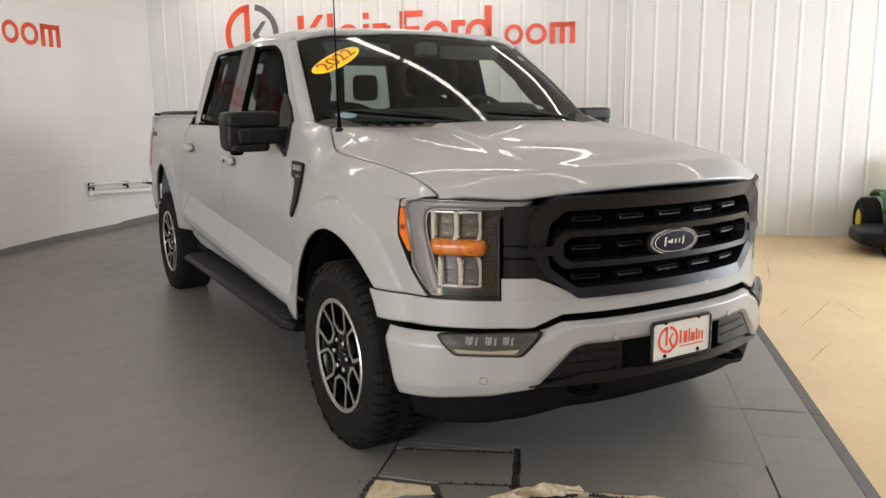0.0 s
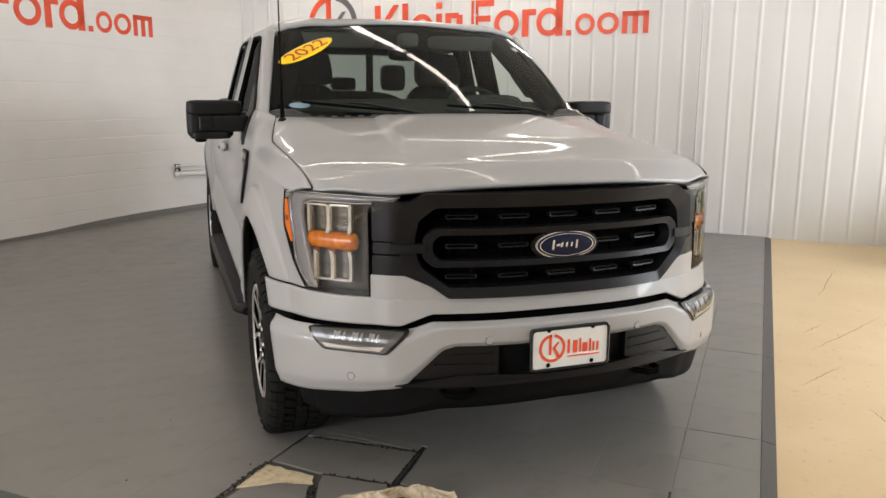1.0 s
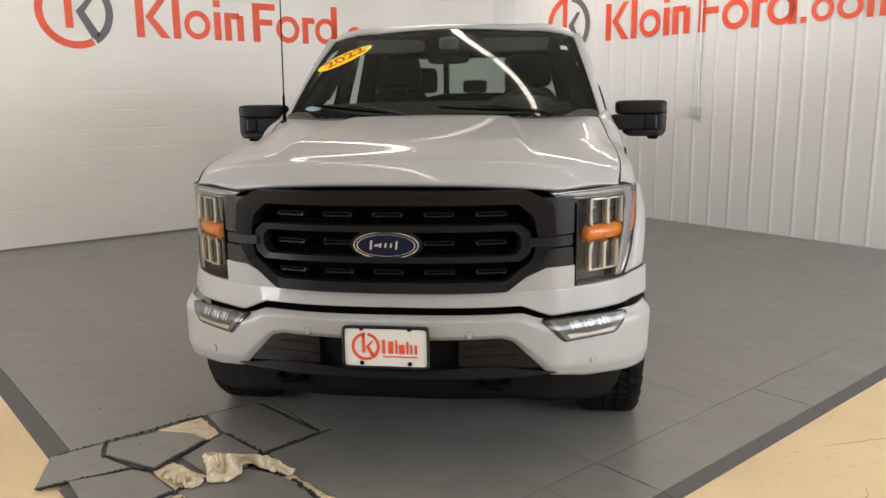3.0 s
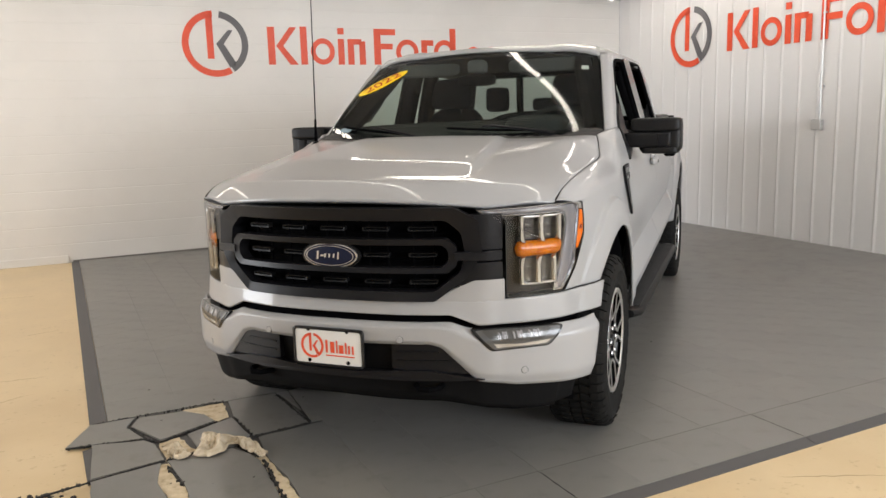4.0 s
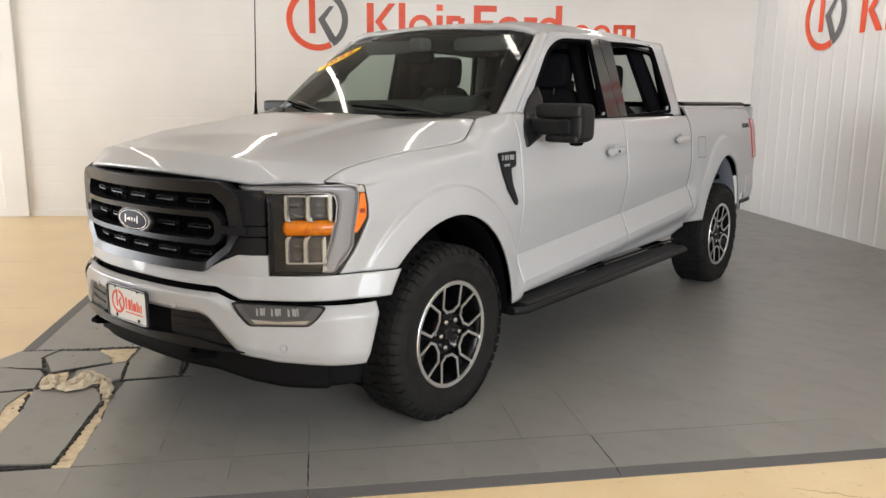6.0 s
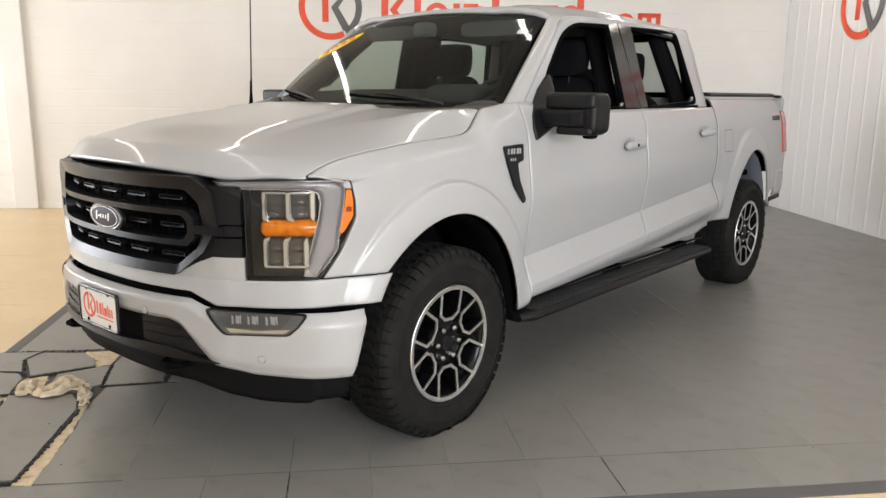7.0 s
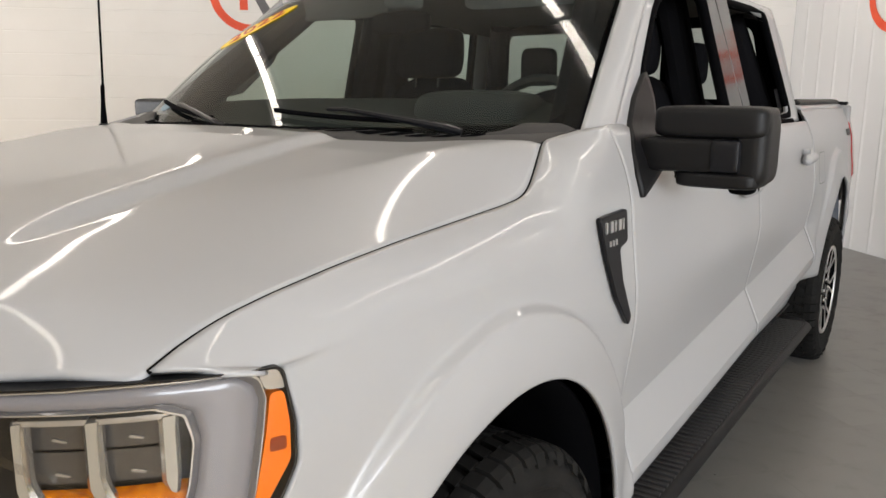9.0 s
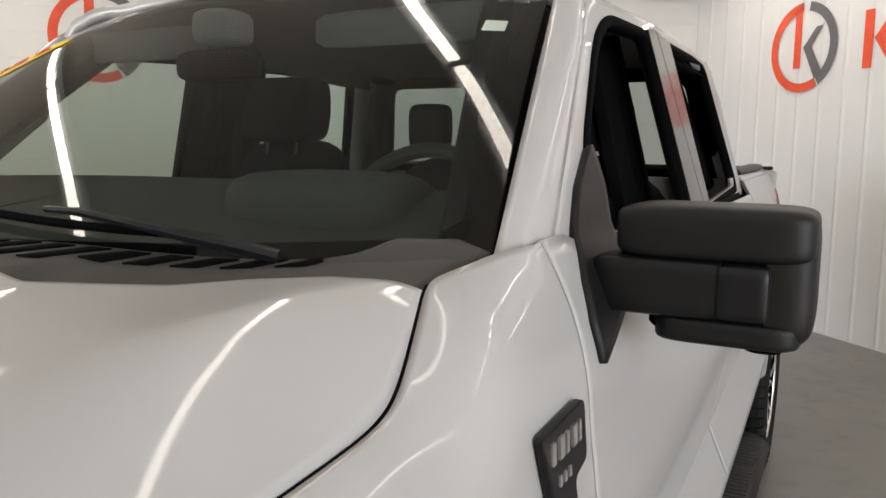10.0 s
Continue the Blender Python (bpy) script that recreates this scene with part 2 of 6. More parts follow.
def dense(loop, step):
    out = []
    for i, p in enumerate(loop):
        p, q = Vector(p), Vector(loop[(i + 1) % len(loop)])
        out.append(p)
        k = max(1, int((q - p).length / step))
        out += [p.lerp(q, j / k) for j in range(1, k)]
    return out


def ring(outer, inner, f, nv=3, flip=False, bm=None):
    """A band between two closed loops of as many points, mapped by f."""
    n = len(outer)
    return grid(n, nv, lambda u, v: f(*(Vector(outer[round(u * n) % n]).lerp(Vector(inner[round(u * n) % n]), v))), flip, bm, True)


def fill(loop, f, rings=4, flip=False):
    """A loop filled in to its middle, mapped by f."""
    c = sum((Vector(p) for p in loop), Vector((0, 0))) / len(loop)
    n = len(loop)
    bm = bmesh.new()
    vs = [[bm.verts.new(f(*(Vector(p).lerp(c, j / rings)))) for p in loop] for j in range(rings)]
    mid = bm.verts.new(f(*c))
    for j in range(rings - 1):
        for i in range(n):
            q = (vs[j][i], vs[j][(i + 1) % n], vs[j + 1][(i + 1) % n], vs[j + 1][i])
            bm.faces.new(q[::-1] if flip else q)
    for i in range(n):
        q = (vs[-1][i], vs[-1][(i + 1) % n], mid)
        bm.faces.new(q[::-1] if flip else q)
    return bm


def tube(points, r, bm=None, sides=8, closed=False):
    """A round bar along points; r: one radius or one a point."""
    bm = bm or bmesh.new()
    pts = [Vector(p) for p in points]
    rs = r if isinstance(r, (list, tuple)) else [r] * len(pts)
    n, rows, side = len(pts), [], None
    for i, p in enumerate(pts):
        d = (pts[(i + 1) % n] - pts[i - 1]) if closed or 0 < i < n - 1 else (pts[1] - pts[0] if i == 0 else pts[-1] - pts[-2])
        d.normalize()
        if side is None:
            side = d.cross(Vector((0, 0, 1)) if abs(d.z) < 0.9 else Vector((1, 0, 0))).normalized()
        side = (side - d * side.dot(d)).normalized()
        up = d.cross(side)
        rows.append([bm.verts.new(p + (side * math.cos(2 * math.pi * k / sides) + up * math.sin(2 * math.pi * k / sides)) * rs[i]) for k in range(sides)])
    for i in range(n if closed else n - 1):
        for k in range(sides):
            bm.faces.new((rows[i][k], rows[i][(k + 1) % sides], rows[(i + 1) % n][(k + 1) % sides], rows[(i + 1) % n][k]))
    if not closed:
        bm.faces.new(rows[0][::-1])
        bm.faces.new(rows[-1])
    return bm


def lathe(profile, sides=48, bm=None, axis="x"):
    """Profile of (radius, along), turned round the x axis."""
    bm = bm or bmesh.new()
    rows = []
    for r, x in profile:
        rows.append([bm.verts.new((x, r * math.cos(2 * math.pi * k / sides), r * math.sin(2 * math.pi * k / sides))) for k in range(sides)])
    for i in range(len(rows) - 1):
        for k in range(sides):
            bm.faces.new((rows[i][k], rows[i + 1][k], rows[i + 1][(k + 1) % sides], rows[i][(k + 1) % sides]))
    return bm


def smoothstep(a, b, x):
    t = min(1.0, max(0.0, (x - a) / (b - a)))
    return t * t * (3 - 2 * t)


# ---- the room ----
RA0, RB0 = -9.0, -6.5     # where the hall ends behind the camera
floor = part("floor", box(RA0 - 0.2, WALL_B + 0.2, RB0 - 0.2, WALL_A + 0.2, -0.15, -0.016), CONCRETE, m=ROOM, smooth=False)
tagged(floor, "tan painted concrete floor with stains and scuffs", "floor", kind="structure")
ceiling = part("ceiling", box(RA0 - 0.2, WALL_B + 0.2, RB0 - 0.2, WALL_A + 0.2, CEIL, CEIL + 0.15), CEILING, m=ROOM, smooth=False)
tagged(ceiling, "flat white ceiling above the show floor", "ceiling", kind="structure")

# block wall: courses of painted blocks with shallow joints
bm = bmesh.new()
prof = [(0.0, -0.02)]
for i in range(1, 16):
    z = 0.2 * i
    prof += [(0.0, z - 0.007), (0.002, z - 0.003), (0.002, z + 0.001), (0.0, z + 0.005)]
prof += [(0.0, CEIL)]
lo = [bm.verts.new((RA0 - 0.2, WALL_A + 0.002 + d, z)) for d, z in prof]
hi = [bm.verts.new((WALL_B, WALL_A + 0.002 + d, z)) for d, z in prof]
for i in range(len(prof) - 1):
    bm.faces.new((lo[i], hi[i], hi[i + 1], lo[i + 1]))
wall_a = part("wall_north", bm, WALL_BLOCK, m=ROOM, smooth=False)
mod = wall_a.modifiers.new("solid", "SOLIDIFY")
mod.thickness, mod.offset = 0.2, -1
tagged(wall_a, "white painted block wall with faint courses", "wall", kind="structure")
# ribbed steel wall
bm = bmesh.new()
PITCH = 0.25
nrib = int((WALL_A - RB0) / PITCH)
prof = []
for i in range(nrib + 1):
    b0 = WALL_A - i * PITCH
    prof += [(b0, 0.0), (b0 - 0.197, 0.0), (b0 - 0.205, -0.002), (b0 - 0.213, -0.005), (b0 - 0.227, -0.005), (b0 - 0.236, -0.002), (b0 - 0.249, 0.0)]
lo = [bm.verts.new((WALL_B + d, b, -0.02)) for b, d in prof]
hi = [bm.verts.new((WALL_B + d, b, CEIL)) for b, d in prof]
for i in range(len(prof) - 1):
    bm.faces.new((lo[i], lo[i + 1], hi[i + 1], hi[i]))
wall_b = part("wall_east", bm, WALL_METAL, m=ROOM, smooth=False)
mod = wall_b.modifiers.new("solid", "SOLIDIFY")
mod.thickness, mod.offset = 0.12, -1
tagged(wall_b, "white ribbed steel wall with upright ridges", "wall", kind="structure")
ASSUMED_WINDOW = (0.8, 5.3, 2.85)      # assumed wide window in the unseen wall behind the camera: a from, a to, height of its top
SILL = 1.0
bm = box(RA0 - 0.2, ASSUMED_WINDOW[0], RB0 - 0.2, RB0, -0.02, CEIL)
box(ASSUMED_WINDOW[1], WALL_B + 0.2, RB0 - 0.2, RB0, -0.02, CEIL, bm)
box(ASSUMED_WINDOW[0], ASSUMED_WINDOW[1], RB0 - 0.2, RB0, ASSUMED_WINDOW[2], CEIL, bm)
box(ASSUMED_WINDOW[0], ASSUMED_WINDOW[1], RB0 - 0.2, RB0, -0.02, SILL, bm)
tagged(part("wall_south", bm, WALL_BLOCK, m=ROOM, smooth=False), "plain white wall with an assumed wide window opening", "wall", kind="structure")
FILL_WINDOW = (0.8, 5.5, 2.85)       # second window, unseen and added for fill light, in the wall on the passenger side: b from, b to, height of its top
bm = box(RA0 - 0.2, RA0, RB0, FILL_WINDOW[0], -0.02, CEIL)
box(RA0 - 0.2, RA0, FILL_WINDOW[1], WALL_A, -0.02, CEIL, bm)
box(RA0 - 0.2, RA0, FILL_WINDOW[0], FILL_WINDOW[1], FILL_WINDOW[2], CEIL, bm)
box(RA0 - 0.2, RA0, FILL_WINDOW[0], FILL_WINDOW[1], -0.02, SILL, bm)
tagged(part("wall_west", bm, WALL_BLOCK, m=ROOM, smooth=False), "plain white painted wall with a wide window opening added for fill light", "wall", kind="structure")
# Fill lamp added to brighten the passenger flank and the block wall.
side_fill = bpy.data.lights.new("side_fill_light", "AREA")
side_fill.shape, side_fill.size, side_fill.size_y, side_fill.energy, side_fill.color = "RECTANGLE", FILL_WINDOW[1] - FILL_WINDOW[0], FILL_WINDOW[2] - SILL, 530.0, (0.92, 0.95, 1.0)
new("side_fill_light", side_fill).matrix_basis = ROOM @ Matrix.Translation((RA0 - 0.1, (FILL_WINDOW[0] + FILL_WINDOW[1]) / 2, (SILL + FILL_WINDOW[2]) / 2)) @ pose(0, 0, 0, 90, 0, -90)
# Assumed daylight; size, sill and place are set to light the driver's flank.
sky = bpy.data.lights.new("assumed_daylight", "AREA")
sky.shape, sky.size, sky.size_y, sky.energy, sky.color = "RECTANGLE", ASSUMED_WINDOW[1] - ASSUMED_WINDOW[0], ASSUMED_WINDOW[2] - SILL, 470.0, (0.90, 0.945, 1.0)
lamp = new("assumed_daylight", sky)
lamp.matrix_basis = ROOM @ Matrix.Translation(((ASSUMED_WINDOW[0] + ASSUMED_WINDOW[1]) / 2, RB0 - 0.1, (SILL + ASSUMED_WINDOW[2]) / 2)) @ pose(0, 0, 0, 90, 0, 0)

# ceiling strip lamps, rows along the ribbed wall
def strip_lamp():
    t = thing("strip_lamp", "long white ceiling strip lamp with a bright diffuser", "lamp", "ceiling strip lamps")
    part("housing", box(-0.065, 0.065, -1.2, 1.2, 0.0, 0.05), LAMP_WHITE, t, bevel=0.006)
    part("diffuser", grid(10, 1, lambda u, v: Vector((-0.028 * math.cos(math.pi * u), -1.165 + 2.33 * v, -0.028 * math.sin(math.pi * u)))), TUBE, t, "bright warm white diffuser")
    for y in (-1.182, 1.182):
        part("end_cap", box(-0.032, 0.032, y - 0.016, y + 0.016, -0.032, 0.0), LAMP_WHITE, t)
    return t


first = strip_lamp()
# The row at 5.0 is assumed, added to brighten the corner of the walls.
LAMP_ROWS = (-2.85, -0.85, 1.13, 3.05, 5.0)
spots = [(a, b) for a in LAMP_ROWS for b in (-2.85, -0.5, 1.85, 4.15) if (a < 4 or b > 1) and not (a > 2 and b < -2)]
for i, (a, b) in enumerate(spots):
    m = ROOM @ Matrix.Translation((a, b, CEIL - 0.055))
    if i == 0:
        first.matrix_basis = m
    else:
        copy_thing(first, m)


# ---- the truck ----
truck = thing("pickup_truck", "glossy white crew-cab pickup truck with black grille parked on grey mats", "truck")
WHEELBASE = 3.565
PLAN = [(-0.958, 0.0), (-0.935, 0.30), (-0.855, 0.565), (-0.80, 0.66), (-0.732, 0.76), (-0.642, 0.85), (-0.540, 0.905),
        (-0.415, 0.938), (-0.2, 0.962), (0.0, 0.972), (0.58, 0.982), (1.6, 0.988), (2.88, 0.985), (3.7, 0.975), (4.3, 0.945), (4.55, 0.925)]


def catmull(pts, n=24):
    out = []
    P = [Vector((-pts[1][1], pts[1][0]))] + [Vector((x, y)) for y, x in pts] + [Vector((2 * pts[-1][1] - pts[-2][1], 2 * pts[-1][0] - pts[-2][0]))]
    for i in range(1, len(P) - 2):
        for k in range(n):
            t = k / n
            a, b, c, d = P[i - 1], P[i], P[i + 1], P[i + 2]
            out.append(0.5 * (2 * b + (c - a) * t + (2 * a - 5 * b + 4 * c - d) * t * t + (3 * b - a - 3 * c + d) * t ** 3))
    return out + [P[-2]]


CURVE = catmull(PLAN)
ARC = [0.0]
for p, q in zip(CURVE, CURVE[1:]):
    ARC.append(ARC[-1] + (q - p).length)
CX, CY, ARC = np.array([p.x for p in CURVE]), np.array([p.y for p in CURVE]), np.array(ARC)


def plan(s):
    """Point and outward normal of the truck's outline, s metres from the nose's middle."""
    p = Vector((np.interp(s, ARC, CX), np.interp(s, ARC, CY)))
    d = Vector((np.interp(s + 0.02, ARC, CX) - np.interp(max(s - 0.02, 0), ARC, CX), np.interp(s + 0.02, ARC, CY) - np.interp(max(s - 0.02, 0), ARC, CY)))
    if s < 0.02:
        d = Vector((1, 0))
    d.normalize()
    return p, Vector((d.y, -d.x))


def s_at_x(x):
    return float(np.interp(x, CX[:170], ARC[:170]))


def s_at_y(y):
    return float(np.interp(y, CY, ARC))




def skin(s, z, off=0.0, sx=1):
    p, n = plan(s)
    return Vector((sx * (p.x + n.x * off), p.y + n.y * off, z))


ARCH_Y, ARCH_Z, WHEEL_Z = 0.475, 0.555, 0.382
REAR_Y, REAR_Z = 0.448, 0.640        # half width and height of the rear wheel arch


def crease(y):
    return 0.655 + 0.077 * (y - 0.6)


def side_off(y, z):
    """How far the flank stands off the outline at height z."""
    o = -0.026 * smoothstep(0.92, 1.22, z) - 0.060 * max(0.0, (z - 1.17) / 0.19) ** 1.8 - 0.012 * max(0.0, (1.0 - z) / 0.35)
    for yc, ay, az, lip in ((0.0, ARCH_Y, ARCH_Z, 0.022), (WHEELBASE, REAR_Y, REAR_Z, 0.014)):
        r = math.hypot((y - yc) / ay, (z - WHEEL_Z) / az)
        o += (0.020 * smoothstep(-0.60, -0.22, y - yc) * (1 - smoothstep(1.215, 1.25, r)) + lip * (1 - smoothstep(1.0, 1.30, r))) * smoothstep(0.30, 0.45, z)
    if 0.5 < y < 3.1:
        k = smoothstep(0.50, 0.62, y) * (1 - smoothstep(2.92, 3.08, y))
        c = crease(y)
        o += k * (-0.030 * (1 - smoothstep(-0.12, 0.30, z - c)) / (1 - smoothstep(-0.12, 0.30, 0)) if z > c else -0.030 + 0.060 * min(1.0, (c - z) / 0.13))
        o -= k * 0.06 * smoothstep(0.16, 0.28, c - z)
    return o


def flank(y, z, sx=1, extra=0.0):
    return skin(s_at_y(y), z, side_off(y, z) + extra, sx)


def arch(y, yc):
    ay, az = (ARCH_Y, ARCH_Z) if yc == 0.0 else (REAR_Y, REAR_Z)
    d = (y - yc) / ay
    return WHEEL_Z + az * math.sqrt(1 - d * d) if abs(d) < 1 else None


def sides(fn):
    for sx in (1, -1):
        fn(sx)


def hood_edge(y):
    """The shut line between hood and fender: x and z."""
    return float(np.interp(y, SOFT_Y, SOFT_X)), float(np.interp(y, SOFT_Y, SOFT_Z))


EDGE_Y = [-0.70, -0.652, -0.62, -0.58, -0.53, -0.46, -0.34, -0.20, 0.0, 0.12, 0.18, 0.215, 0.245, 0.275, 0.31, 0.345, 0.371, 0.40, 0.44, 0.498, 0.54, 0.58, 0.62]
EDGE_X = [0.836, 0.842, 0.846, 0.850, 0.855, 0.860, 0.865, 0.868, 0.869, 0.869, 0.868, 0.866, 0.861, 0.853, 0.843, 0.832, 0.823, 0.822, 0.828, 0.840, 0.866, 0.892, 0.900]
EDGE_Z = [1.100, 1.120, 1.138, 1.156, 1.172, 1.186, 1.203, 1.217, 1.231, 1.239, 1.244, 1.250, 1.262, 1.283, 1.310, 1.335, 1.352, 1.356, 1.363, 1.374, 1.379, 1.381, 1.382]
SOFT_Y = np.linspace(-0.70, 0.62, 265)
SOFT_X = np.mean([np.interp(SOFT_Y + d, EDGE_Y, EDGE_X) for d in (-0.02, -0.01, 0.0, 0.01, 0.02)], axis=0)
SOFT_Z = np.mean([np.interp(SOFT_Y + d, EDGE_Y, EDGE_Z) for d in (-0.02, -0.01, 0.0, 0.01, 0.02)], axis=0)
CREST_Y = [-0.652, -0.55, -0.46, -0.34, -0.20, 0.0, 0.15, 0.25, 0.40]
CREST_Z = [1.124, 1.184, 1.214, 1.243, 1.273, 1.308, 1.330, 1.342, 1.346]
CREST = np.mean([np.interp(SOFT_Y + d, CREST_Y, CREST_Z) for d in np.linspace(-0.08, 0.08, 17)], axis=0)


def lamp_edge(z):
    """Where the fender meets the headlight: y at height z."""
    return plan(float(np.interp(z, [0.753, 0.843, 0.969, 1.03, 1.098], [0.990, 1.056, 1.121, 1.122, 1.106])))[0].y


def fender(sx):
    y0, y1 = -0.60, 0.5815
    def low(y):
        if y > ARCH_Y * 0.985:
            return 0.435
        if y > -0.455:
            a = arch(y, 0.0)
            if y < 0:
                return max(a, 0.753)
            return a
        return 0.753
    def f(u, v):
        # lower field, up to the line where the shoulder starts; its front follows the lamp
        w = min(v / 0.7, 1.0)
        y = lamp_edge(1.0) * (1 - u) + y1 * u
        for _ in range(5):
            zl, za = low(y), hood_edge(y)[1] - 0.10 - 0.05 * smoothstep(0.0, 0.4, y) + 0.018 * (1 - u) ** 4
            z = zl + (za - zl) * w
            y = lamp_edge(z) + (y1 - lamp_edge(z)) * u
        a = flank(y, z)
        if v <= 0.7:
            return Vector((sx * a.x, a.y, a.z))
        # shoulder, up to the hood's shut line; its front runs along the top of the lamp
        ye = -0.640 + (y1 + 0.640) * u
        xe, ze = hood_edge(ye)
        e = Vector((xe + 0.0025, ye, ze - 0.001))
        b = Vector((a.x - 0.014, (a.y + ye) / 2, ze - 0.034))
        b = b.lerp((flank(ye, 1.302) - Vector((0.006, 0, 0))) * 2 - (a + e) / 2, smoothstep(0.22, 0.52, ye))
        if u < 0.12:
            b = (skin(1.035, 1.1175) * 2 - (a + e) / 2).lerp(b, u / 0.12)
        t = (v - 0.7) / 0.3
        p = a * (1 - t) ** 2 + b * 2 * t * (1 - t) + e * t * t
        # towards the door the shoulder runs into the flank
        p.x += (flank(p.y, p.z).x - p.x) * smoothstep(0.36, 0.57, p.y) * (1 - 0.6 * t ** 3 * (1 - smoothstep(0.50, 0.575, p.y)))
        return Vector((sx * p.x, p.y, p.z))
    part("front_fender", grid(150, 60, f, sx < 0), PAINT, truck, solid=0.012, angle=50)
    # dark liner inside the arch
    def g(u, v):
        th = -0.25 + (math.pi + 0.27) * u
        return Vector((sx * (0.62 + (0.335 - 0.075 * smoothstep(1.1, 0.3, th)) * v), -math.cos(th) * 0.50, WHEEL_Z + math.sin(th) * 0.55))
    part("wheel_liner", grid(30, 3, g, sx > 0), DEEP_BLACK, truck, solid=0.01)
    # vent badge on the flank
    body = rounded([(0.374, 1.190), (0.520, 1.196), (0.516, 1.122), (0.470, 1.112), (0.476, 1.035), (0.519, 0.945), (0.506, 0.925), (0.436, 1.005), (0.400, 1.10)], 0.010, 3)
    b = part("vent_badge", prism(body, 0.012, f=lambda y, z, d: flank(y, z, sx, d - 0.003 + 0.006)), GREY_PLASTIC, truck, "charcoal vent badge with silver bars", bevel=0.002)
    for i in range(5):
        yy = 0.394 + i * 0.022
        part("badge_bar", prism([(yy, 1.154), (yy + 0.008 + 0.006 * (i % 2), 1.155), (yy + 0.010 + 0.006 * (i % 2), 1.179), (yy + 0.002, 1.178)], 0.004, f=lambda y, z, d: flank(y, z, sx, d + 0.0145)), SILVER, b, "small silver bar")
    for i in range(3):
        yy = 0.412 + i * 0.016
        part("badge_bar", prism([(yy, 1.124), (yy + 0.007, 1.124), (yy + 0.008, 1.136), (yy + 0.001, 1.136)], 0.003, f=lambda y, z, d: flank(y, z, sx, d + 0.0145)), SILVER, b, "small silver bar")


sides(fender)


def door_low(y):
    return 0.462 + 0.012 * (y - 0.6)


BELT = 1.338


def lower_panel(name, y0, y1, low, high, sx, n=60, nv=46, parent=truck):
    def f(u, v):
        y = y0 + (y1 - y0) * u
        zs = [low(y), high(y)]
        if "door" in name:
            c = crease(y)
            zs = [low(y), max(low(y) + 0.01, c - 0.13), c, high(y)]
            return flank(y, float(np.interp(v, [0, 9 / nv, 18 / nv, 1], zs)), sx, -0.0012)
        return flank(y, zs[0] * (1 - v) + zs[1] * v, sx)
    return part(name, grid(n, nv, f, sx < 0), PAINT, parent, solid=0.015, angle=22 if "door" in name else 50)


def green(y, z, sx=1, off=0.0):
    """The upper cab side."""
    x = 0.902 - 0.265 * (z - 1.335) - 0.10 * max(0.0, z - 1.70) ** 1.0 - 0.018 * ((y - 1.7) / 1.2) ** 2
    return Vector((sx * (x + off), y, z))


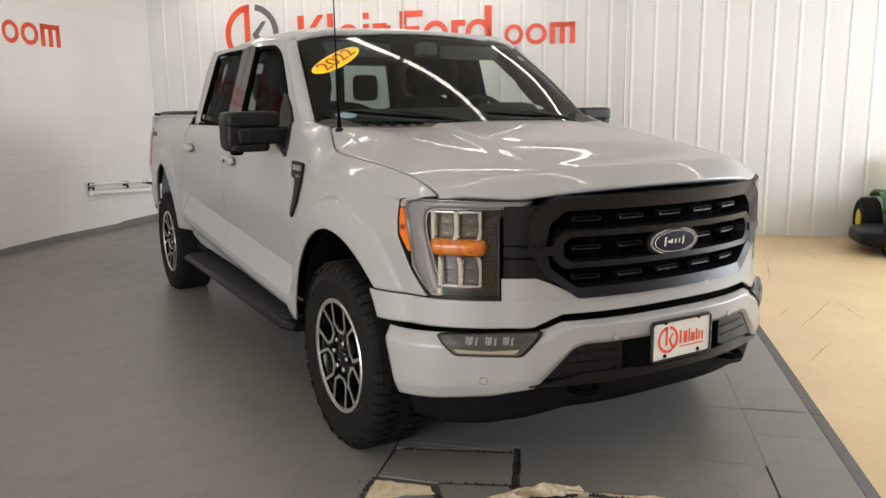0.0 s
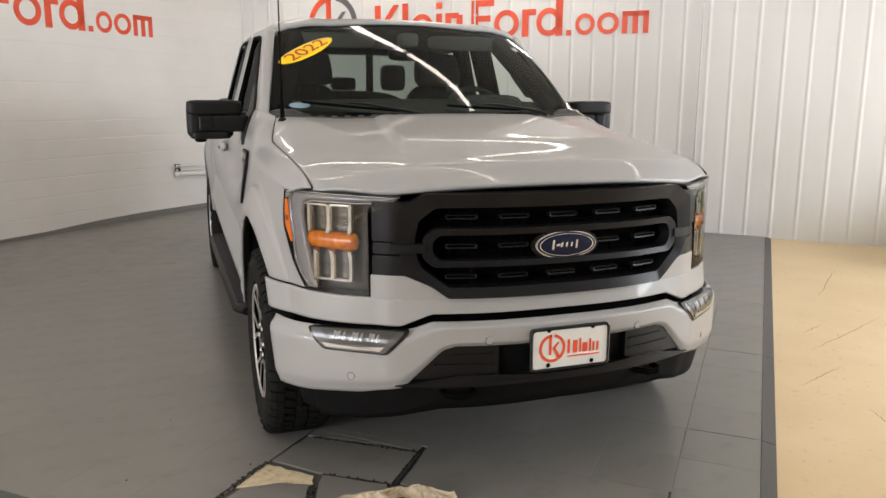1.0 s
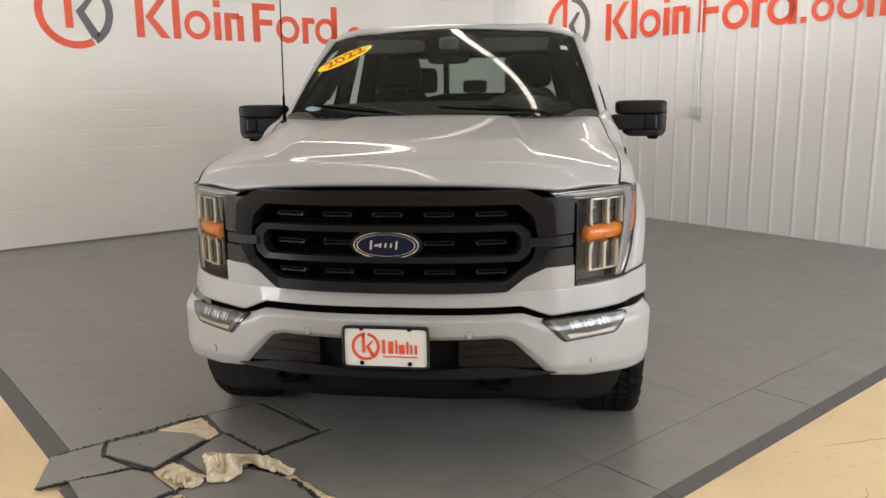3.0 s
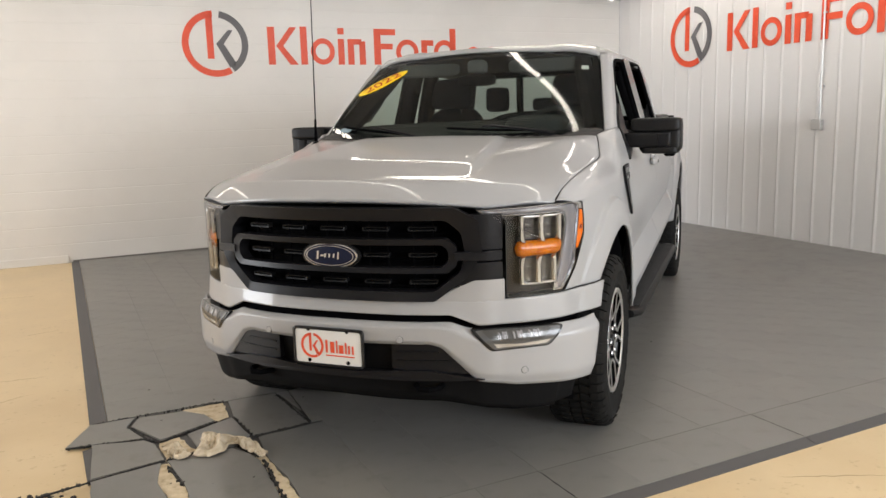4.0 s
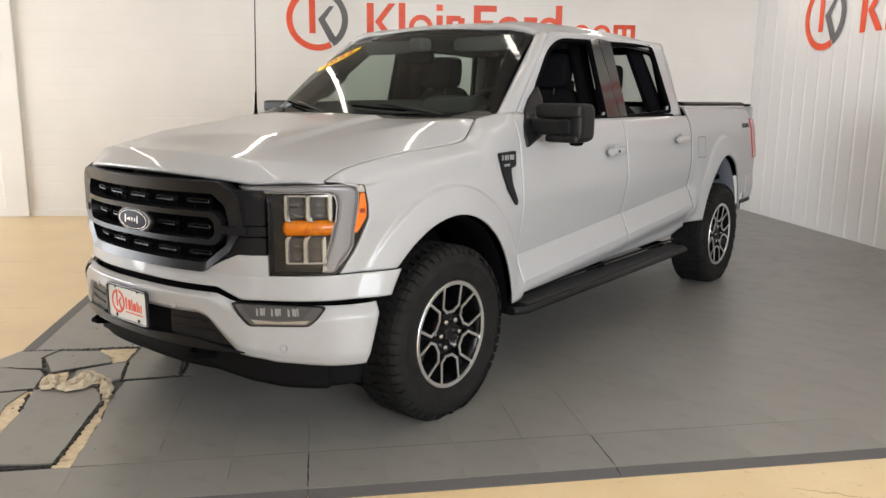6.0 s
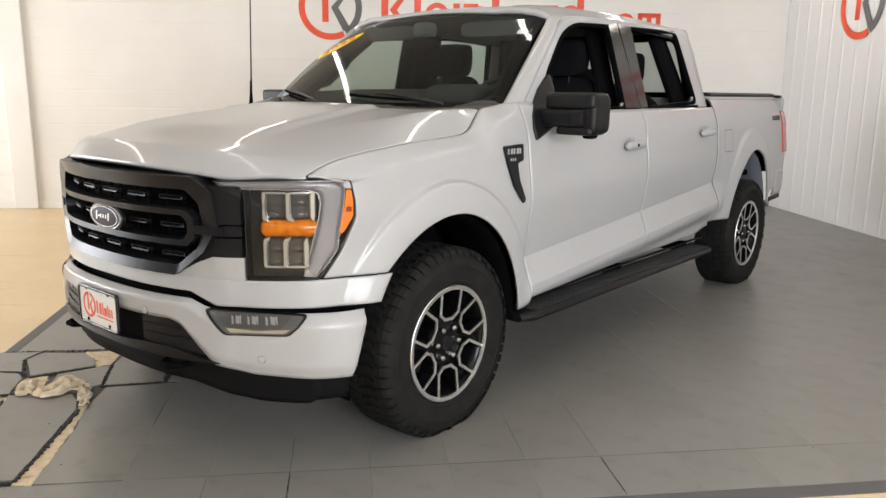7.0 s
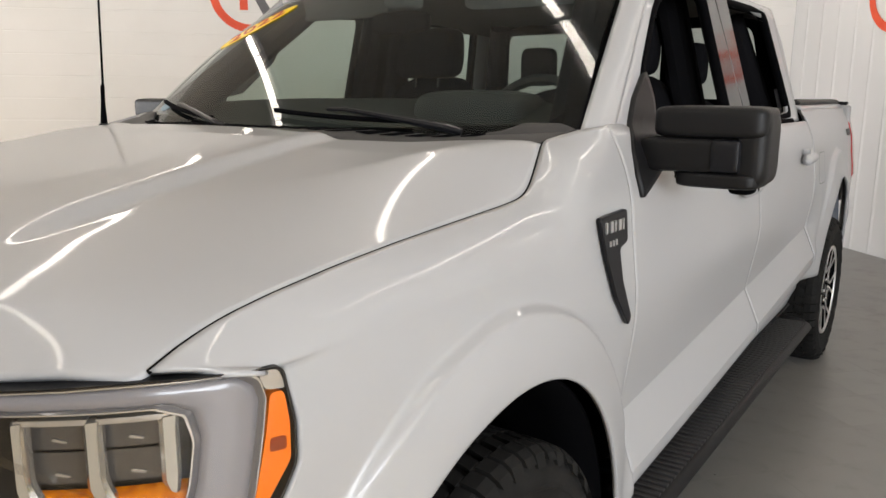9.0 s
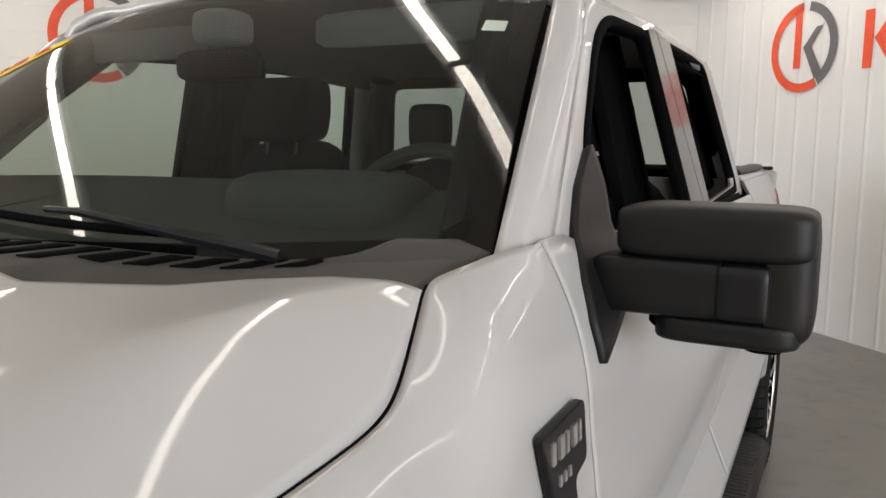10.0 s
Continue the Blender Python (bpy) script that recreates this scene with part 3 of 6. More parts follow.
def doors(sx):
    glassy = sx < 0
    # front door: lower skin, upper frame, glass, handle
    fd = lower_panel("front_door", 0.5838, 1.788, door_low, lambda y: BELT + 0.044 * (1 - smoothstep(0.66, 0.80, y)), sx)
    out = [(0.5855, BELT + 0.004), (1.787, BELT + 0.004), (1.702, 1.838), (1.135, 1.803), (1.035, 1.735), (0.800, 1.512)]
    inn = [(0.800, 1.362), (1.605, 1.354), (1.592, 1.785), (1.235, 1.768), (1.085, 1.700), (0.895, 1.515)]
    o, i = rounded(out, [0.003, 0.01, 0.03, 0.06, 0.05, 0.05]), rounded(inn, [0.03, 0.03, 0.05, 0.09, 0.06, 0.05])
    front_open = i
    part("window_frame", ring(o, i, lambda y, z: green(y, z, sx), 4, sx < 0), PAINT, fd, solid=0.02)
    o2 = rounded([(0.765, 1.345), (1.625, 1.338), (1.612, 1.804), (1.225, 1.787), (1.068, 1.715), (0.872, 1.520)], [0.03, 0.03, 0.05, 0.09, 0.06, 0.05])
    part("window_seal", ring(o2, i, lambda y, z: green(y, z, sx, 0.004 if abs(z) < 9 else 0), 2, sx < 0), DEEP_BLACK, fd, "black rubber window seal", solid=0.03)
    rd = lower_panel("rear_door", 1.7925, 2.868, lambda y: door_low(y) + 0.035 * smoothstep(2.60, 2.87, y), lambda y: BELT + 0.002, sx)
    out = [(1.792, BELT + 0.004), (2.835, BELT + 0.004), (2.735, 1.846), (1.707, 1.838)]
    inn = [(1.892, 1.354), (2.628, 1.385), (2.508, 1.806), (1.872, 1.790)]
    o, i = rounded(out, [0.01, 0.02, 0.05, 0.03]), rounded(inn, [0.03, 0.06, 0.05, 0.03])
    part("window_frame", ring(o, i, lambda y, z: green(y, z, sx), 4, sx < 0), PAINT, rd, solid=0.02)
    o2 = rounded([(1.872, 1.338), (2.660, 1.362), (2.535, 1.824), (1.852, 1.808)], [0.03, 0.06, 0.05, 0.03])
    part("window_seal", ring(o2, i, lambda y, z: green(y, z, sx, 0.004), 2, sx < 0), DEEP_BLACK, rd, "black rubber window seal", solid=0.03)
    # gloss black centre pillar covers
    for own, pts in ((rd, [(1.795, 1.345), (1.890, 1.345), (1.868, 1.806), (1.712, 1.815)]),):
        part("pillar_cover", prism(pts, 0.040, f=lambda y, z, d: green(y, z, sx, d - 0.031)), GLOSS_BLACK, own, "gloss black pillar cover", bevel=0.002)
    fr = [(1.612, 1.345), (1.785, 1.345), (1.701, 1.815), (1.598, 1.803)]
    part("pillar_cover", prism(fr, 0.040, f=lambda y, z, d: green(y, z, sx, d - 0.030)), GLOSS_BLACK, fd, "gloss black pillar cover")
    # belt moulding
    for own, a, b in ((fd, 0.80, 1.78), (rd, 1.80, 2.66)):
        part("belt_moulding", grid(20, 2, lambda u, v: green(a + (b - a) * u, BELT - 0.012 + 0.030 * v, sx, 0.005 + 0.004 * (1 - abs(2 * v - 1))), sx < 0), DEEP_BLACK, own, "black belt moulding", solid=0.01)
    if glassy:
        for own, loop in ((fd, front_open), (rd, rounded(inn, 0.03, 3))):
            part("window_pane", fill(loop, lambda y, z: green(y, z, sx, -0.012), 3, sx < 0), SIDE_GLASS, own, "clear side window pane").visible_shadow = False
    for own, ya in ((fd, 1.480), (rd, 2.530)):
        h = part("door_handle", grid(12, 10, lambda u, v: handle_shape(u, v, ya, sx), sx < 0), PAINT, own, "white painted door handle", angle=60)
        zh = handle_height(ya + 0.12)
        part("handle_recess", fill(rounded([(ya + 0.05, zh - 0.02), (ya + 0.18, zh - 0.02), (ya + 0.18, zh + 0.045), (ya + 0.05, zh + 0.045)], 0.03, 4), lambda y, z: flank(y, z, sx, 0.002), 2, sx < 0), PAINT, own)
        part("handle_neck", prism(rounded([(ya + 0.085, zh + 0.01), (ya + 0.14, zh + 0.01), (ya + 0.135, zh + 0.042), (ya + 0.09, zh + 0.042)], 0.012, 3), 0.03, f=lambda y, z, d: flank(y, z, sx, d)), PAINT, own, bevel=0.003)
        if ya < 2:
            part("key_lock", lathe([(0.0, 0.0), (0.009, 0.0), (0.009, -0.004)], 12), DEEP_BLACK, own, "dark key lock", m=Matrix.Translation(flank(ya + 0.11, zh, sx, 0.0445)))


def handle_height(y):
    return 1.140 + 0.033 * (y - 1.48)


def handle_shape(u, v, ya, sx):
    y = ya + 0.235 * u
    th = 2 * math.pi * v
    taper = math.sqrt(max(0.0, 1 - (2 * u - 1) ** 8))
    return flank(y, handle_height(y) + 0.024 * taper * math.cos(th), sx, 0.022 + 0.021 * taper * math.sin(th))


sides(doors)


def pillars(sx):
    # windshield pillar
    def f(u, v):
        u = -0.13 + 1.13 * u
        a = Vector((0.840 - 0.125 * u, 0.53 + 0.555 * u, 1.372 + 0.44 * u))
        b = green(0.625 + 0.50 * u, 1.352 + 0.462 * u)
        c = (a + b) / 2 + Vector((0.022, -0.020, 0.008))
        p = a * (1 - v) ** 2 + c * 2 * v * (1 - v) + b * v * v
        return Vector((sx * p.x, p.y, p.z))
    part("windshield_pillar", grid(24, 8, f, sx > 0), PAINT, truck, solid=0.03)
    # rear cab corner, turned in towards the back window
    def g(u, v):
        z = BELT + 0.004 + (1.842 - BELT) * v
        p = green(2.830 - 0.098 * v, z)
        p.x -= 0.06 * u * u + 0.02 * u
        p.y += 0.022 * math.sin(u * math.pi / 2)
        return Vector((sx * p.x, p.y, p.z))
    part("rear_pillar", grid(8, 16, g, sx < 0), PAINT, truck, solid=0.02)


sides(pillars)


def roof(u, v):
    x = (2 * u - 1)
    y = 0.985 + 1.74 * v + 0.10 * (x * x) * (1 - v)
    z0 = 1.862 + 0.062 * math.sin(math.pi * min(1, 0.12 + 0.62 * v)) - 0.03 * v
    z = z0 - 0.030 * x * x - 0.045 * smoothstep(0.84, 1.0, abs(x)) - 0.02 * smoothstep(0.1, 0.0, v) + 0.008 * smoothstep(0.55, 0.62, abs(x)) * (1 - smoothstep(0.75, 0.80, abs(x)))
    return Vector((x * 0.762, y, z))


part("roof", grid(60, 40, roof), PAINT, truck, solid=0.03)
part("headliner", grid(16, 10, lambda u, v: roof(u, v) - Vector((0, 0, 0.045)), True), HEADLINER, truck)


def shield(u, v):
    x = 2 * u - 1
    yb, zb = 0.285 + 0.235 * x * x, 1.334 + 0.030 * x * x
    yt, zt = 0.985 + 0.10 * x * x, 1.852 - 0.045 * x * x
    w = 0.838 + (0.702 - 0.838) * v
    return Vector((x * w, yb + (yt - yb) * v, zb + (zt - zb) * v + 0.030 * math.sin(math.pi * v)))


ws = part("windshield", grid(40, 24, shield), WINDSHIELD, truck, "clear raked windshield with a black border")
ws.visible_shadow = False
for e0, e1, along in ((0.0, 0.022, "v"), (0.978, 1.0, "v"), (0.0, 0.05, "u"), (0.955, 1.0, "u")):
    f = (lambda u, v: shield(e0 + (e1 - e0) * u, v) + Vector((0, 0.004, -0.003))) if along == "v" else (lambda u, v: shield(u, e0 + (e1 - e0) * v) + Vector((0, 0.004, -0.003)))
    part("shade_band", grid(30 if along == "u" else 3, 3 if along == "u" else 20, f), DEEP_BLACK, ws, "black glass border")


def hood_back(ax):
    """Rear edge of the hood: two notches beside the raised middle."""
    x = ax * 0.84
    return float(np.interp(x, [0.0, 0.20, 0.30, 0.335, 0.37, 0.47, 0.56, 0.64, 0.72, 0.80, 0.84], [0.150, 0.145, 0.130, 0.122, 0.150, 0.195, 0.245, 0.318, 0.362, 0.366, 0.360]))


def hood(u, v):
    x = 2 * u - 1
    ax = abs(x)
    y0 = -0.932 + 0.280 * ax ** 2.6
    ys = 0.25 + 0.135 * ax * ax
    v *= (hood_back(ax) - y0) / (ys - y0)
    y = y0 + (ys - y0) * v
    ye = -0.652 + 1.037 * v
    xe, ze = hood_edge(ye)
    xe -= 0.0015
    xm = ax * xe
    vm = v - 0.5 * max(0.0, v - 0.80)
    mid = 1.208 + 0.170 * vm
    crest = float(np.interp(ye, SOFT_Y, CREST))
    # a ridge runs back along the side; outside it the hood falls to the shut line
    start = float(np.interp(y, [-0.65, -0.2, 0.0, 0.3, 0.37], [0.66, 0.73, 0.80, 0.90, 0.92]))
    t = max(0.0, (ax - start + 0.05) / (1.05 - start))
    fall = (t * t + 0.02) ** 0.75 - 0.02 ** 0.75
    fall /= 1.02 ** 0.75 - 0.02 ** 0.75
    z = mid + (crest - mid) * ax ** 2.6 - (crest - ze) * fall
    xc = 0.37 + 0.17 * (1 - v)
    z += 0.018 * (1 - smoothstep(xc - 0.028, xc + 0.03, xm)) * smoothstep(0.12, 0.34, v) - 0.005 * smoothstep(0.3, 0.9, v) * (1 - smoothstep(0.62, 0.76, xm))
    xv = 0.57 + 0.06 * (1 - v)
    z -= 0.005 * math.exp(-((xm - xv) / 0.095) ** 2) * smoothstep(0.10, 0.35, v) * (1 - 0.6 * smoothstep(0.88, 1.05, v))
    # the front face, steep below the crease, fading out towards the lamps
    face = 1 - smoothstep(0.70, 0.93, ax)
    z -= (0.064 * face + (0.020 - 0.012 * smoothstep(0.84, 1.0, ax)) * (1 - face)) * (1 - min(1.0, v / (0.068 + 0.042 * (1 - face)))) ** (1.25 + 0.75 * (1 - face))
    return Vector((x * xe, y, z))


part("hood", grid(170, 120, hood), PAINT, truck, solid=0.02, angle=60)
for sx in (1, -1):
    # Black bar laid in the shut line to stand in for its shade.
    part("hood_gap_shade", tube([Vector((sx * (hood_edge(y)[0] + 0.0006), y, hood_edge(y)[1] - 0.0035)) for y in [-0.64 + 0.0125 * i for i in range(82)]], 0.0032, sides=6), DEEP_BLACK, truck)


# ---- front end ----
def outline(poly, r, n=4, m=8):
    """The outline with round corners and m steps along each straight."""
    pts = rounded(poly, r, n)
    out, k = [], n + 1
    for i in range(len(poly)):
        out += pts[i * k:(i + 1) * k]
        p, q = Vector(pts[i * k + n]), Vector(pts[((i + 1) * k) % len(pts)])
        out += [p.lerp(q, j / m)[:] for j in range(1, m)]
    return out


def nose(x, z, off=0.0):
    return skin(s_at_x(abs(x)), z, off, 1 if x >= 0 else -1)


def slab(poly, r, off, depth, m=8, n=4):
    """A plate with an outline in (x, z) on the nose, bent along it; off: a number or a function of (x, z)."""
    loop = outline(poly, r, n, m)
    lift = off if callable(off) else (lambda x, z: off)
    bm = fill(loop, lambda x, z: nose(x, z, lift(x, z)), 5)
    k = len(loop)
    rim = grid(k, 1, lambda u, v: nose(*loop[round(u * k) % k], lift(*loop[round(u * k) % k]) - depth * v), True, bm, True)
    bmesh.ops.remove_doubles(rim, verts=rim.verts, dist=0.0002)
    bmesh.ops.recalc_face_normals(rim, faces=rim.faces)
    return rim


def band(outer, inner, ro, ri, off, offi, depth, m=8, n=4):
    """A frame between two outlines in (x, z), with an inner and an outer wall."""
    o, i = outline(outer, ro, n, m), outline(inner, ri, n, m)
    k = len(o)
    bm = grid(k, 3, lambda u, v: nose(*(Vector(o[round(u * k) % k]).lerp(Vector(i[round(u * k) % k]), v)), off + (offi - off) * v), False, None, True)
    grid(k, 1, lambda u, v: nose(*i[round(u * k) % k], offi - depth * v), False, bm, True)
    grid(k, 1, lambda u, v: nose(*o[round(u * k) % k], off - depth * (1 - v)), False, bm, True)
    bmesh.ops.remove_doubles(bm, verts=bm.verts, dist=0.0002)
    bmesh.ops.recalc_face_normals(bm, faces=bm.faces)
    return bm


def mirrored(poly):
    return [(-x, z) for x, z in poly][::-1]


S_ARCH = s_at_y(-0.458)


def wrap(name, lo, hi, end, off, mat, parent, ns=120, nv=16, solid=0.012, label=""):
    """A band round the nose between the heights lo(x) and hi(x), as far as y = end(z) on both flanks."""
    def f(u, v):
        t = 2 * u - 1
        s = abs(t) * S_ARCH
        for _ in range(3):
            x = plan(s)[0].x
            z = lo(x) * (1 - v) + hi(x) * v
            s = abs(t) * s_at_y(end(z))
        return skin(s, z, off(s, x, z, v), 1 if t >= 0 else -1)
    return part(name, grid(ns, nv, f), mat, parent, label, solid=solid, angle=50)


def line(xs, zs):
    return lambda x: float(np.interp(x, xs, zs))


bump_lo = line([0, 0.40, 0.445, 0.575, 0.70, 0.85, 1.0], [0.583, 0.585, 0.570, 0.432, 0.405, 0.392, 0.385])
bump_hi = line([0, 0.48, 0.535, 0.60, 0.98], [0.674, 0.670, 0.648, 0.634, 0.636])
bump_end = line([0.38, 0.41, 0.60, 0.64], [-0.530, -0.520, -0.478, -0.474])


def bump_off(s, v):
    """How far the bumper stands off the nose, s round the nose and v up its face."""
    return 0.050 - 0.010 * s + 0.034 * smoothstep(0.78, 1.08, s) - 0.030 * smoothstep(0.74, 1.0, v) ** 2 - 0.012 * (1 - smoothstep(0, 0.2, v))


bumper = wrap("front_bumper", bump_lo, bump_hi, bump_end, lambda s, x, z, v: bump_off(s, v),
              PAINT, truck, 160, 20, 0.014, "white painted front bumper")
wrap("fascia", line([0, 0.48, 0.53, 0.58, 1.0], [0.700, 0.696, 0.674, 0.652, 0.650]), line([0, 0.42, 0.66, 0.90, 1.0], [0.752, 0.752, 0.748, 0.7505, 0.7515]),
     line([0.65, 0.70, 0.75], [-0.405, -0.380, -0.350]), lambda s, x, z, v: 0.002 + 0.012 * (1 - v) + (0.012 + side_off(plan(s)[0].y, z)) * smoothstep(-0.72, -0.50, plan(s)[0].y), PAINT, truck, 200, 12, 0.012, "white panel below the grille")
for k in (1, -1):
    rise = [(0.40, 0.744), (0.674, 0.742), (0.674, 0.83), (0.57, 0.83), (0.50, 0.80)]
    part("fascia_corner", slab(rise if k > 0 else mirrored(rise), 0.003, 0.0028, 0.02, 8, 2), PAINT, truck, "white corner rising beside the grille")
wrap("bumper_gap", lambda x: 0.585, lambda x: 0.72, lambda z: -0.47, lambda s, x, z, v: -0.03, DEEP_BLACK, truck, 60, 2, 0.01)
wrap("chin_spoiler", line([0, 0.45, 0.7, 1.0], [0.345, 0.335, 0.285, 0.262]), lambda x: bump_lo(x) + 0.012, lambda z: -0.50, lambda s, x, z, v: -0.015 + 0.03 * v - 0.03 * (s > 0.95), CHIN, truck, 80, 6, 0.01, "black lower chin spoiler")
wrap("air_dam", line([0, 0.5, 0.8, 1.0], [0.300, 0.292, 0.27, 0.27]), lambda x: 0.40, lambda z: -0.56, lambda s, x, z, v: -0.16 + 0.08 * v, DEEP_BLACK, truck, 50, 4, 0.01)
lip = part("bumper_lip", slab([(-0.60, 0.440), (-0.40, 0.478), (-0.27, 0.480), (-0.245, 0.468), (0.245, 0.468), (0.27, 0.480), (0.40, 0.478), (0.60, 0.440), (0.50, 0.437), (0, 0.440), (-0.5, 0.437)], 0.006, 0.045, 0.04), GREY_PLASTIC, bumper, "charcoal lower lip")
for k in (1, -1):
    poly = [(0.255, 0.482), (0.545, 0.462), (0.440, 0.578), (0.415, 0.585), (0.255, 0.583)]
    ins = part("bumper_insert", slab(poly if k > 0 else mirrored(poly), 0.008, 0.030, 0.05), GREY_PLASTIC, truck, "charcoal ribbed bumper insert")
    for z in (0.512, 0.548):
        p = [(0.27, z), (0.475 - (z - 0.512) * 1.1, z), (0.470 - (z - 0.512) * 1.1, z + 0.007), (0.27, z + 0.007)]
        part("rib", slab(p if k > 0 else mirrored(p), 0.002, 0.036, 0.01, 4, 1), BLACK_PLASTIC, ins)
    # tow hook
    hook = part("tow_hook", tube([(k * 0.34, -0.80, 0.40), (k * 0.34, -0.93, 0.405), (k * 0.37, -0.965, 0.405), (k * 0.41, -0.965, 0.405), (k * 0.44, -0.93, 0.405), (k * 0.44, -0.80, 0.40)], 0.012), DEEP_BLACK, truck, "black steel tow hook")
    # parking sensors
    for x, z in ((0.292, 0.605), (0.727, 0.465)):
        c, n = nose(k * x, z, bump_off(s_at_x(x), 0.5) - 0.001), plan(s_at_x(x))[1]
        d = Vector((k * n.x, n.y, 0))
        part("parking_sensor", lathe([(0.0, 0.004), (0.012, 0.0035), (0.0135, 0.0015), (0.0135, -0.01)], 20), PAINT, bumper, "round parking sensor", m=Matrix.Translation(c) @ d.to_track_quat("X", "Z").to_matrix().to_4x4())
        part("sensor_gap", lathe([(0.0137, 0.0012), (0.0152, 0.0008), (0.0152, -0.01)], 20), GREY_PLASTIC, bumper, "", m=Matrix.Translation(c) @ d.to_track_quat("X", "Z").to_matrix().to_4x4())
    # fog lamp: black rim, silver surround, dark cell row
    def face(d):
        return lambda x, z: bump_off(s_at_x(abs(x)), (z - bump_lo(abs(x))) / (bump_hi(abs(x)) - bump_lo(abs(x))) * 0.55 + 0.36) + d
    def lampshape(poly):
        return poly if k > 0 else mirrored(poly)
    fog = part("fog_lamp", slab(lampshape([(0.548, 0.643), (0.616, 0.553), (0.802, 0.556), (0.826, 0.590), (0.846, 0.634), (0.66, 0.640)]), 0.012, face(0.0025), 0.05), GLOSS_BLACK, truck, "fog lamp with clear cells and silver surround")
    part("lamp_trim", slab(lampshape([(0.566, 0.638), (0.624, 0.559), (0.798, 0.562), (0.820, 0.592), (0.838, 0.631), (0.66, 0.636)]), 0.010, face(0.0045), 0.02), FOG_TRIM, fog, "silver surround")
    part("trim_edge", slab(lampshape([(0.622, 0.584), (0.634, 0.566), (0.792, 0.568), (0.806, 0.584), (0.794, 0.577), (0.64, 0.575)]), 0.003, face(0.0065), 0.01, 6, 2), FRAME, fog, "bright lower edge")
    part("reflector", slab(lampshape([(0.588, 0.637), (0.630, 0.582), (0.782, 0.584), (0.812, 0.630), (0.66, 0.635)]), 0.008, face(0.0062), 0.01), CELL, fog, "smoked recess")
    for j in range(3):
        x0 = 0.634 + 0.052 * j
        cell = [(x0 - 0.006, 0.632), (x0 + 0.004, 0.592), (x0 + 0.042, 0.592), (x0 + 0.046, 0.631)]
        part("led_cell", slab(lampshape(cell), 0.005, face(0.0075), 0.006, 2, 2), LENS_GREY, fog, "clear grey cell")
        for n, w in enumerate((0.007, 0.013, 0.006)):
            xa = x0 + 0.003 + 0.013 * n
            part("led", slab(lampshape([(xa, 0.628), (xa + 0.003, 0.598 + 0.004 * n), (xa + w + 0.002, 0.598), (xa + w, 0.622 + 0.003 * n)]), 0.002, face(0.0085), 0.002, 1, 2), GUIDE, fog, "bright reflector facet")

part("bumper_opening", slab([(-0.26, 0.470), (0.26, 0.470), (0.26, 0.585), (-0.26, 0.585)], 0.01, -0.02, 0.05), DEEP_BLACK, bumper)

# dealer plate
def flat_nose(y):
    return lambda x, z, d: Vector((x, y - d, z))


plate = part("front_plate", prism(outline([(-0.155, 0.487), (0.155, 0.487), (0.155, 0.637), (-0.155, 0.637)], 0.018, 5, 2), 0.006, f=flat_nose(-1.012)), LABEL_WHITE, truck, "white dealer plate with orange ring and bars", bevel=0.001)
part("plate_frame", ring(outline([(-0.160, 0.482), (0.160, 0.482), (0.160, 0.642), (-0.160, 0.642)], 0.02, 5, 2), outline([(-0.150, 0.492), (0.150, 0.492), (0.150, 0.632), (-0.150, 0.632)], 0.014, 5, 2), lambda x, z: Vector((x, -1.010, z)), 1, True), GLOSS_BLACK, plate, "thin black plate frame", solid=0.012)
for x in (-0.088, 0.088):
    for z in (0.503, 0.632):
        part("plate_screw", lathe([(0.0, -0.002), (0.008, -0.002), (0.008, 0.0)], 14), DEEP_BLACK, plate, "black screw", m=pose(x, -1.0185, z, 0, 0, 90))


def arc_band(cx, cz, r0, r1, a0, a1, f, n=28):
    """A flat ring piece; degrees counted from the right, upwards."""
    bm = bmesh.new()
    pts = []
    for i in range(n + 1):
        a = radians(a0 + (a1 - a0) * i / n)
        pts.append((cx + r1 * math.cos(a), cz + r1 * math.sin(a)))
    for i in range(n, -1, -1):
        a = radians(a0 + (a1 - a0) * i / n)
        pts.append((cx + r0 * math.cos(a), cz + r0 * math.sin(a)))
    lo = [bm.verts.new(f(x, z, 0)) for x, z in pts]
    hi = [bm.verts.new(f(x, z, 1)) for x, z in pts]
    k = len(pts)
    for i in range(n):
        bm.faces.new((hi[i], hi[i + 1], hi[k - 2 - i], hi[k - 1 - i]))
    for i in range(k):
        bm.faces.new((lo[i], lo[(i + 1) % k], hi[(i + 1) % k], hi[i]))
    bmesh.ops.recalc_face_normals(bm, faces=bm.faces)
    return bm


def emblem(cx, cz, r, f, own, ink_a, ink_b):
    """Broken ring with an upright bar and a chevron, as plain shapes."""
    part("emblem_ring", arc_band(cx, cz, r * 0.80, r, 93, 298, f), ink_a, own, "orange ring piece")
    part("emblem_ring", arc_band(cx, cz, r * 0.80, r, -58, 80, f), ink_b, own, "ring piece")
    part("emblem_bar", prism([(cx - 0.26 * r, cz - 0.45 * r), (cx - 0.06 * r, cz - 0.45 * r), (cx - 0.06 * r, cz + 0.98 * r), (cx - 0.26 * r, cz + 0.80 * r)], 1, f=f), ink_a, own, "orange upright bar")
    part("emblem_chevron", prism([(cx + 0.02 * r, cz), (cx + 0.40 * r, cz + 0.42 * r), (cx + 0.55 * r, cz + 0.42 * r), (cx + 0.25 * r, cz), (cx + 0.62 * r, cz - 0.62 * r), (cx + 0.40 * r, cz - 0.72 * r)], 1, f=f), ink_b, own, "chevron")


pf = lambda x, z, d: Vector((x, -1.0183 - 0.0012 * d, z))
emblem(-0.073, 0.565, 0.052, pf, plate, ORANGE, ORANGE)
